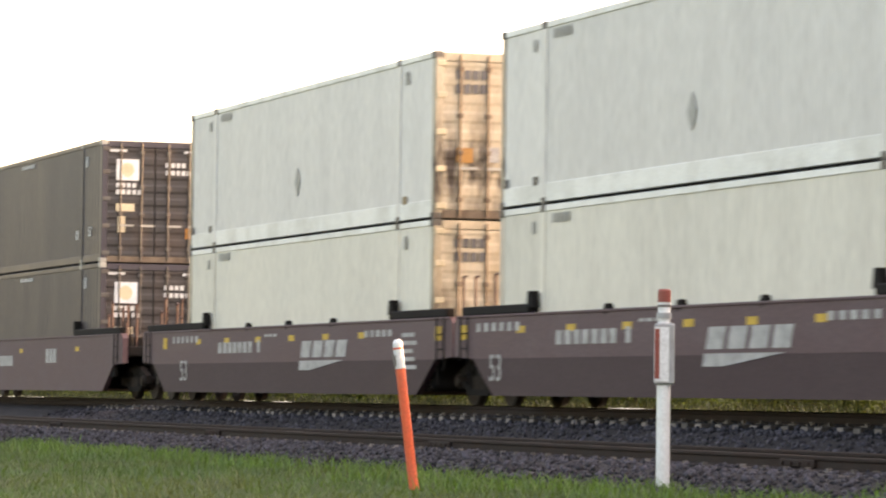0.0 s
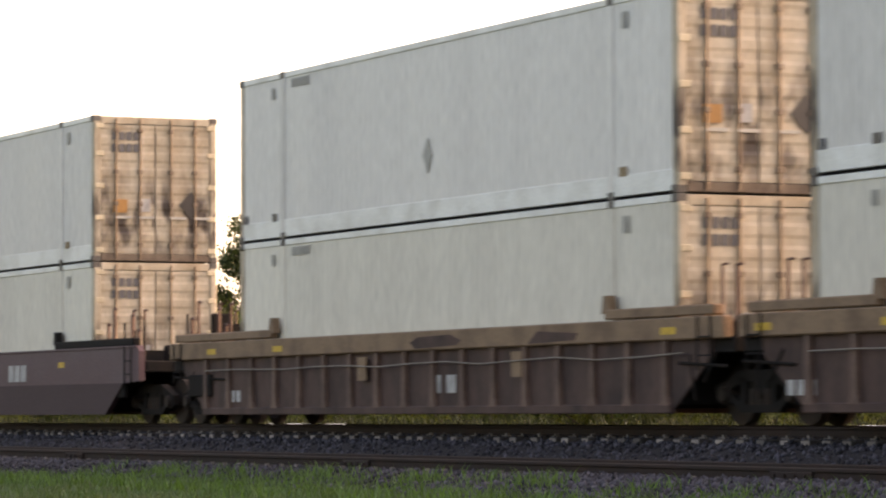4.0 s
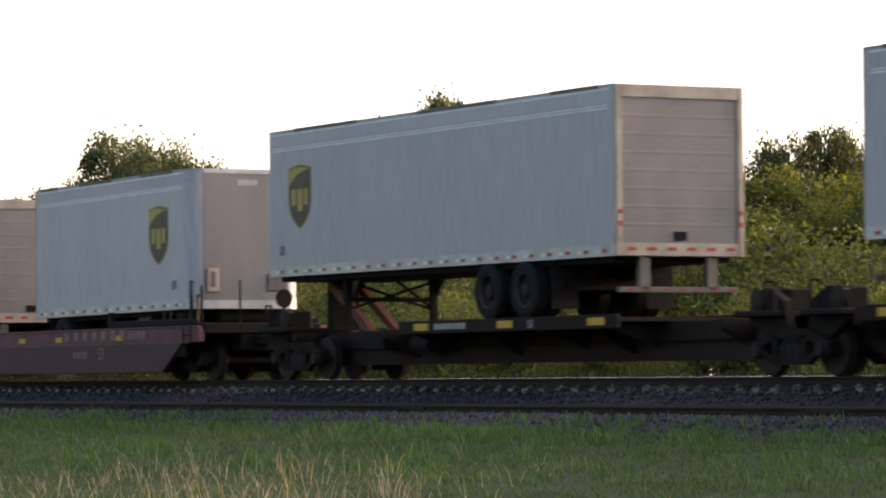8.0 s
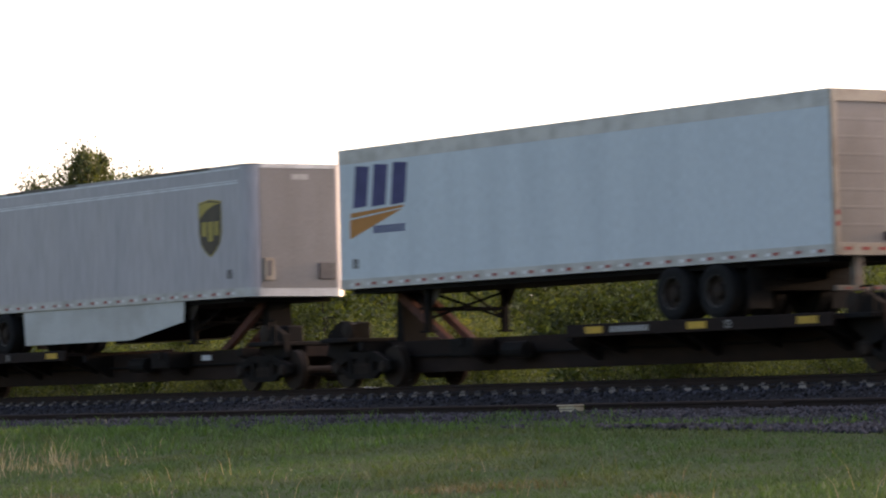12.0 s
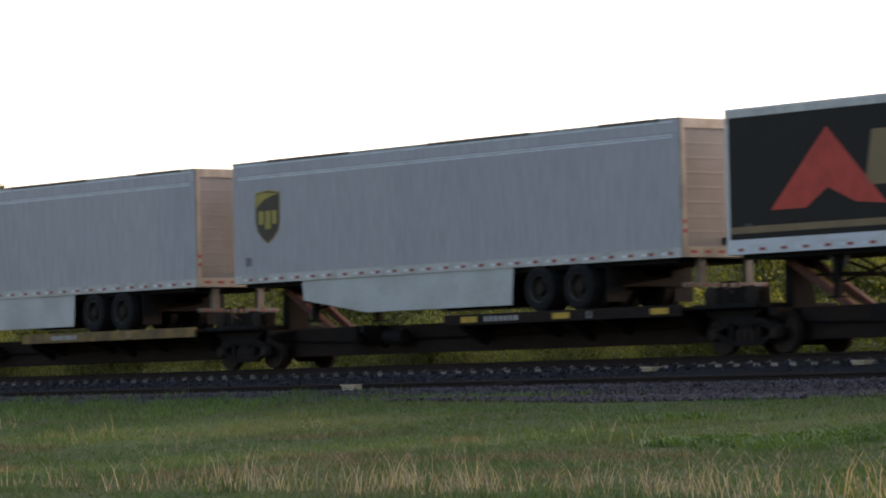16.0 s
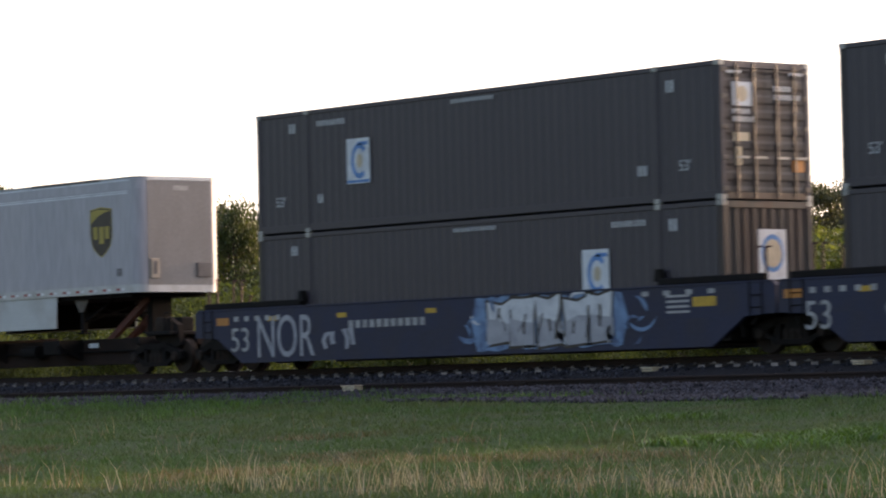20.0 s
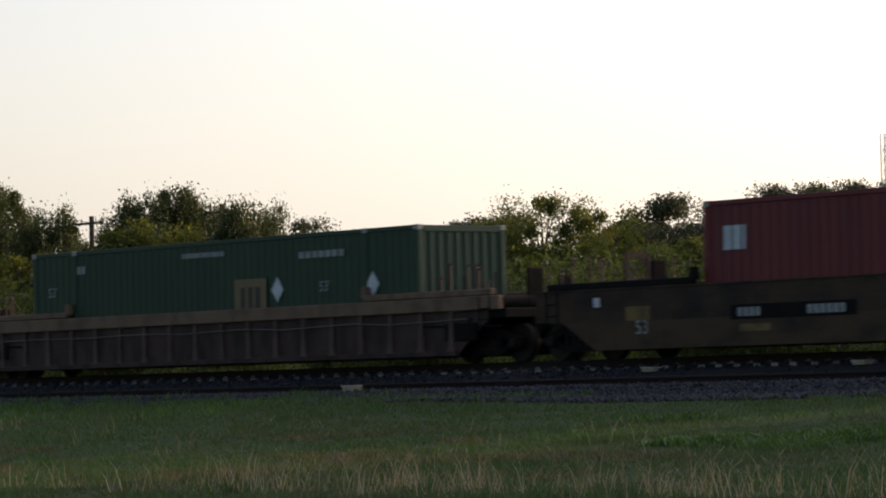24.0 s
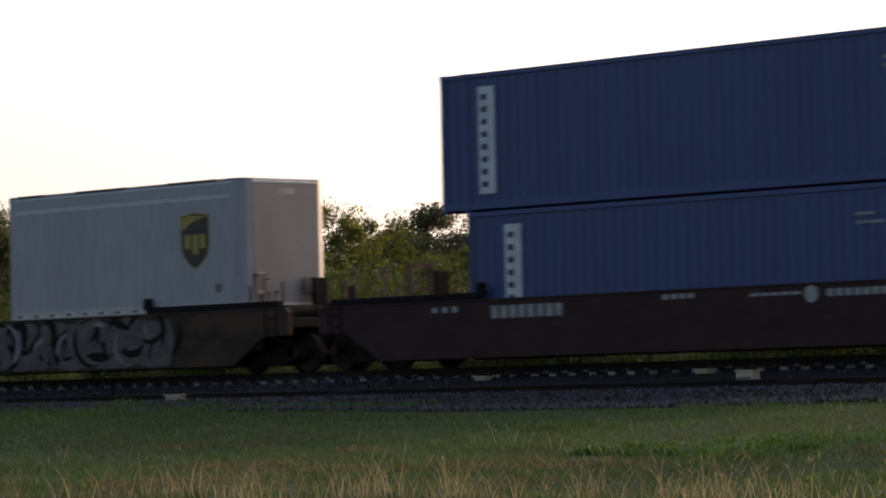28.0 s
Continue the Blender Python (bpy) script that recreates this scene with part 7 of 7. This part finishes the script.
    spots = [(r.uniform(-125, -26), r.uniform(25.4, 27.1), r.randint(20, 70)) for i in range(330)]
    spots += [(r.uniform(-75, -34), r.uniform(26.6, 28.1), r.randint(15, 60)) for i in range(170)]
    spots += [(r.uniform(-60, -30), r.uniform(19, 26), r.randint(15, 50)) for i in range(120)]
    x, y = tufts(r, spots, 0.22)
    v, f = blades(r, x, y, r.uniform(0.06, 0.26, len(x)), np.full(len(x), 0.008), 0.5, 0.12)
    sheet("long_grass", v, f, "weed", "longer green grass tufts at the foot of the ballast", "grass")


build_grass()


# ---------------------------------------------------------------- the consist
def load(ob, s, length=0.0, turned=False, dz=0.0, tilt=0.0):
    s = slack(s)
    m = pose(s + (length if turned else 0), YC, dz, 0, -tilt if turned else tilt, 180 if turned else 0)
    ob.matrix_world = m
    moving.append((ob, s))
    return ob


def again(ob, s, length=0.0, turned=False):
    s = slack(s)
    c = copy_thing(ob, pose(s + (length if turned else 0), YC, 0, 0, 0, 180 if turned else 0))
    moving.append((c, s))
    return c


LOW, HIGH = 0.30, 0.30 + 2.9
# charcoal pair in front
dark_hi = load(dark_box("doors", HIGH, 3.5, 2.4), -139.65)
dark_lo = load(dark_box("doors", LOW, 3.5, 2.4), -139.65)
# white containers
w_hi = load(white_box("doors", HIGH), -115.38)
w_lo = load(white_box("doors", LOW), -115.38)
w_rib = load(white_box("wall", LOW), -95.85)
for s in (-95.85, -76.33, -52.7, -29.05, -5.75, 13.88, 33.15):
    again(w_hi, s)
for s in (-76.33, -52.7):
    again(w_rib, s)
for s in (-29.05, -5.75, 13.88, 33.15):
    again(w_lo, s)

SMOOTH = "brown smooth-sided well car with plain pale markings and yellow reflectors"
g_unit = load(well_unit("well_car", "weathered grey-brown smooth-sided well car", 16.154, "car_brown", "car_brown", "smooth", None, 3.1, 3.1, plain_decal), -139.65)
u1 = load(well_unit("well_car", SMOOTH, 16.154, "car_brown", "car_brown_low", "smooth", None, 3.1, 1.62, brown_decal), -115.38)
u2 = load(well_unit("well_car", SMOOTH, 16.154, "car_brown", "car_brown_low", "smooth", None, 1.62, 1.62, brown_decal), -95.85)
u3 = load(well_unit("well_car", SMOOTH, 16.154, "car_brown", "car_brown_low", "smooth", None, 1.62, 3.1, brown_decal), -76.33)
u4 = load(well_unit("well_car", "dirty grey-brown ribbed well car with a tan top edge", 16.154, None, "car_grey", "ribs", "car_tan", 3.1, 3.1), -52.7)
u5 = load(well_unit("well_car", "brown well car with plain painted-over patches", 16.154, "car_brown", "car_brown_low", "smooth", None, 3.1, 3.1, plain_decal), -29.05)
RIBBED = "weathered ribbed well car with a tan top edge and brake pipe"
v0 = load(well_unit("well_car", RIBBED, 16.154, None, "car_grey", "ribs", "car_tan", 3.1, 1.65, ribbed_decal), -5.75)
v1 = load(well_unit("well_car", RIBBED, 16.154, None, "car_grey", "ribs", "car_tan", 1.65, 1.5, ribbed_decal), 13.88)
v2 = load(well_unit("well_car", RIBBED, 16.154, None, "car_grey", "ribs", "car_tan", 1.5, 3.1, ribbed_decal), 33.15)
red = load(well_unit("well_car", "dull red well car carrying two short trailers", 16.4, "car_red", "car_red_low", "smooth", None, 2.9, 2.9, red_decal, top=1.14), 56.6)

# short trailers in the red car
SHORT = "short light grey parcel trailer with a shield emblem"
pup_a = load(trailer("trailer", "short light grey parcel trailer with roll-up rear door", 8.53, 1.42, 4.4, (1.6,), tyre_z=0.4), 54.6, 8.53, True, 0, 0.25)
pup_b = load(trailer("trailer", SHORT + " and pale nose", 8.53, 1.42, 4.4, (1.6,), tyre_z=0.4), 66.4, 0, False, 0.03, -0.45)

# trailers on spine cars: start, length, nose to the rear of the train
mid = load(trailer("trailer", "grey parcel trailer with a roll-up rear door", 13.6, 2.06, 5.0, (3.1, 4.4)), 78.3, 13.6, True)
again(mid, 98.75)
long_a = load(trailer("trailer", "long grey parcel trailer with side skirts and shield emblem", 16.15, 2.06, 5.0, (3.3, 4.75), skirt=(5.9, 12.3)), 113.4)
again(long_a, 130.8)
long_b = load(trailer("trailer", "long grey parcel trailer with a sloping skirt and shield emblem", 16.15, 2.06, 5.0, (3.3, 4.6), skirt=(5.6, 13.2), slope_skirt=True), 148.35)
again(long_a, 206.3)
again(long_b, 225.5, 16.15, True)
again(long_b, 243.0, 16.15, True)
again(long_a, 277.65, 16.15, True)
again(long_a, 295.5)


def freight_sides(e, L):
    """Pale sides with navy blocks over an orange wedge."""
    for sgn in (-1, 1):
        y = sgn * 1.295
        yy = lambda d: sorted((y + sgn * d, y))
        nose = (lambda x: L - x) if sgn > 0 else (lambda x: x)
        a = lambda pts: [(nose(x), z) for x, z in pts]
        for x in (0.78, 1.48, 2.2):
            part("navy_block", Shape().prism(a([(x, 3.74), (x + 0.52, 3.76), (x + 0.64, 4.58), (x + 0.12, 4.62)]), *yy(0.006)), "navy", e, "large navy painted block")
        part("orange_wedge", Shape().prism(a([(0.65, 3.1), (2.62, 3.64), (0.65, 3.5)]), *yy(0.006)).prism(a([(0.68, 3.54), (2.66, 3.67), (2.66, 3.72), (0.68, 3.64)]), *yy(0.006)), "orange", e)
        s = Shape()
        for k in range(7):
            s.prism(a([(1.55 + k * 0.17, 3.18), (1.67 + k * 0.17, 3.18), (1.67 + k * 0.17, 3.34), (1.55 + k * 0.17, 3.34)]), *yy(0.006))
        part("navy_bars", s, "navy", e)


freight = trailer("trailer", "pale freight trailer with navy shapes and an orange wedge", 16.15, 2.06, 5.0, (3.3, 4.6), skin="freight_panel", emblem=False, lines=False)
freight_sides(freight, 16.15)
load(freight, 167.65, 16.15, True)
furn = trailer("trailer", "black trailer with a red mountain emblem and polished rear doors", 14.63, 2.04, 5.04, (1.9, 3.2), skin="white_frame", rear="swing", emblem=False, lines=False, frame_mat="white_frame")
furniture_sides(furn, 14.63, 2.04, 5.04)
load(furn, 260.3, 14.63, True)
again(furn, 185.7, 14.63, True)

SPINE = "dark spine car with a wheel deck and yellow reflectors"
spine_units = (
    (78.3, 13.6, -1, (3.1, 4.4), 0.6, 4.6, False), (98.75, 13.6, 1, (3.1, 4.4), 2.0, 0.9, False), (113.4, 16.15, 1, (3.3, 4.75), 0.1, 0.9, False), (130.8, 16.15, 1, (3.3, 4.75), 0.2, 0.7, False), (148.35, 16.15, 1, (3.3, 4.6), 0.4, 0.9, False),
    (167.65, 16.15, -1, (3.3, 4.6), 0.9, 0.9, False), (185.7, 14.63, -1, (1.9, 3.2), 0.8, 4.2, False), (206.3, 16.15, 1, (3.3, 4.75), 1.0, 0.9, False),
    (225.5, 16.15, -1, (3.3, 4.6), 0.9, 1.3, True), (243.0, 16.15, -1, (3.3, 4.6), 0.2, 1.3, False), (260.3, 14.63, -1, (1.9, 3.2), 0.3, 1.9, True), (277.65, 16.15, -1, (3.3, 4.75), 0.3, 1.0, False), (295.5, 16.15, 1, (3.3, 4.75), 0.4, 1.3, False))
for s, L, nose_side, wheels_at, le, re, yel in spine_units:
    load(spine_unit("spine_car", SPINE if not yel else "dark spine car with a yellow side sill", L, nose_side, wheels_at, le, re, yel), s)

# charcoal pairs on the blue articulated car
load(dark_box("doors", HIGH, 3.55, 2.4), 316.82)
load(dark_box("wall", LOW, 11.75, 12.7), 316.82)
hi2 = load(dark_box("wall", HIGH, 11.7, 12.62), 336.46)
lo2 = load(dark_box("wall", LOW, 11.7, 12.62), 336.46)
again(hi2, 356.15)
again(lo2, 356.15)
BLUE = "blue well car covered with painted graffiti shapes"
load(well_unit("well_car", BLUE, 16.154, "car_blue", "car_blue", "smooth", None, 2.4, 1.68, blue_a), 316.82)
load(well_unit("well_car", BLUE, 16.154, "car_blue", "car_blue", "smooth", None, 1.68, 1.68, blue_b), 336.46)
load(well_unit("well_car", BLUE, 16.154, "car_blue", "car_blue", "smooth", None, 1.68, 3.0, blue_c), 356.15)


def green_box():
    e = container("container", "green ribbed steel container with white marks", 16.154, LOW, "green_panel", "green_panel", "green_panel", "door_bar", 0.03, 0.28, "wall", P53)
    y = -1.2985
    part("size_mark", lettering("53'", 0.35, 0.75, y, LOW + 1.75), "lettering", e)
    part("size_mark", lettering("53'", 0.35, 12.4, y, LOW + 1.5), "lettering", e)
    part("marking", bars(bars(Shape(), 2.1, 2.5, LOW + 2.3, LOW + 2.5, y, 2), 11.6, 13.4, LOW + 2.3, LOW + 2.46, y, 7), "lettering", e)
    part("marking", bars(Shape(), 6.8, 8.6, LOW + 2.5, LOW + 2.62, y, 12), "lettering", e)
    part("yellow_square", box(9.0, 10.3, y - 0.004, y, LOW + 0.9, LOW + 1.9), "gold_paint", e)
    part("square_bars", bars(Shape(), 9.2, 10.1, LOW + 1.1, LOW + 1.7, y - 0.004, 3, 0.35), "shield_brown", e)
    for x in (10.75, 14.45):
        part("diamond_placard", Shape().prism([(x, LOW + 1.3), (x + 0.24, LOW + 1.6), (x, LOW + 1.9), (x - 0.24, LOW + 1.6)], y - 0.005, y), "logo_white", e)
    return e


def red_box():
    e = container("container", "dark red ribbed steel container low in a yellow-brown well car", 12.19, LOW, "red_panel", "red_panel", "red_panel", "door_bar", 0.036, 0.28, "wall", width=2.438)
    y = -1.2235
    for x, w in ((0.6, 0.24), (0.88, 0.24), (1.17, 0.08)):
        part("white_block", Shape().prism([(x, 2.16), (x + w, 2.16), (x + w + 0.02, 2.66), (x + 0.02, 2.66)], y - 0.004, y), "logo_white", e)
    part("marking", bars(Shape(), 10.9, 11.6, 2.0, 2.6, y, 2, 0.5), "hub", e)
    return e


def blue_box(length, z, rear, lower=False):
    e = container("container", "blue ribbed steel container with a white vertical panel", length, z, "blue_panel", "blue_panel", "blue_rust", "door_bar", 0.036, 0.28, rear,
                  (0.76, length - 0.76) if length > 13 else None, width=2.438, end_skin="blue_rust", cast="blue_panel", group="blue containers")
    y = -1.2275
    x0 = 1.15 if length > 13 and not lower else 1.1
    part("name_panel", box(x0, x0 + 0.48, y - 0.004, y, z + 0.36, z + 2.6), "logo_white", e, "white vertical panel with dark bars")
    s = Shape()
    for k in range(8):
        s.box(x0 + 0.08, x0 + 0.26, y - 0.007, y - 0.004, z + 2.32 - k * 0.26, z + 2.44 - k * 0.26)
    part("panel_marking", s, "navy", e)
    if length > 13:
        part("size_mark", lettering("45", 0.5, length - 0.72, y - 0.02, z + 1.9), "mark_white", e)
        if lower:
            part("size_mark", lettering("45", 0.5, 0.1, y - 0.02, z + 1.7), "mark_white", e)
        if rear == "wall":
            part("size_mark", lettering("45", 0.5, length + 0.003, -0.1, z + 2.2, "rear"), "mark_white", e)
    part("marking", bars(bars(Shape(), length - 1.75, length - 1.25, z + 2.3, z + 2.36, y, 3), length - 1.75, length - 1.05, z + 2.14, z + 2.2, y, 4), "lettering", e)
    part("yellow_sign", box(length - 1.4, length - 1.05, y - 0.004, y, z + 0.5, z + 0.8), "gold_paint", e)
    return e


load(green_box(), 379.5)
load(well_unit("well_car", "sandy tan ribbed well car under a green container", 16.154, None, "car_grey", "ribs", "car_tan", 3.1, 3.1), 379.5)
load(red_box(), 405.05)
load(well_unit("well_car", "faded yellow-brown patched well car with a red emblem", 16.154, "car_olive", "car_yellow", "smooth", None, 3.1, 3.1, yellow_decal), 403.1)
load(blue_box(13.716, HIGH - 0.05, "wall"), 427.8)
load(blue_box(13.716, LOW - 0.04, "doors", True), 427.8)
MAROON = "dark maroon smooth-sided well car with pale bars of lettering"
m1 = load(well_unit("well_car", MAROON, 14.7, "car_maroon", "car_maroon", "smooth", None, 3.1, 3.1, maroon_decal, top=1.38), 427.3)
load(well_unit("well_car", "dark olive well car with grey graffiti, half empty", 16.4, "car_olive", "car_olive", "smooth", None, 3.1, 3.1, olive_decal, top=1.42), 450.6)
again(pup_b, 459.9)
again(m1, 474.4)
load(blue_box(13.716, HIGH + 0.02, "wall"), 474.95)
load(blue_box(12.19, LOW + 0.02, "doors"), 475.7)

for s in (-121.0, -117.7, -97.5, -78.0, -57.9, -54.9, -34.3, -31.3, -10.7, -8.0, 12.1, 31.6, 51.5, 55.6, 74.0,
          79.2, 96.4, 113.4, 130.6, 147.9, 164.3, 168.2, 184.9, 204.8, 222.2, 226.0, 243.2, 260.7, 277.0, 295.0, 312.0,
          314.9, 334.7, 354.4, 374.4, 377.3, 397.8, 400.9, 421.4, 425.1, 444.1, 448.4, 469.2, 472.2, 491.2):
    add_truck(s)

# ---------------------------------------------------------------- ties, piece by piece
rnd = random.Random(3)
for track, yc, top, x_from, n in ((main_track, YC, -0.17, -128.0, 215), (side_track, YS, -0.59, -122.0, 200)):
    for i in range(n):
        x = x_from + i * 0.56 + rnd.uniform(-0.03, 0.03)
        t = new("tie", TIE)
        t.parent = track
        t.matrix_basis = pose(x, yc + rnd.uniform(-0.05, 0.05), top - 0.002, 0, 0, rnd.uniform(-1, 1))
        p = new("tie_plate", PLATE)
        p.parent = track
        p.matrix_basis = pose(x, yc - 0.7525, top - 0.002)


def motions():
    rows_t = (0.0, 7.0, 14.0, 21.0, 28.0)
    for ob, s in moving:
        m = ob.matrix_basis.copy()
        walk(ob, [(t, Matrix.Translation((-SPEED * t, 0, 0)) @ m) for t in rows_t])
    turn = math.degrees(SPEED / 0.42)
    start = {ob: s for ob, s in moving}
    for w in wheelsets:                     # rolling while the wheels pass along the view, held before and after
        spot, s = w.location.copy(), start[w.parent]
        first = min(max(int((s - 35) / SPEED * 30), 0), 839)
        last = min(max(int((s + 140) / SPEED * 30), first + 1), 840)
        rolled = lambda i: pose(spot.x, spot.y, spot.z, 0, -(turn * i / 30) % 360, 0)
        rows = [(i / 30, rolled(i)) for i in range(first, last + 1)]
        if first > 0:
            rows.insert(0, (0.0, rolled(first)))
        if last < 840:
            rows.append((28.0, rolled(last)))
        walk(w, rows)


motions()
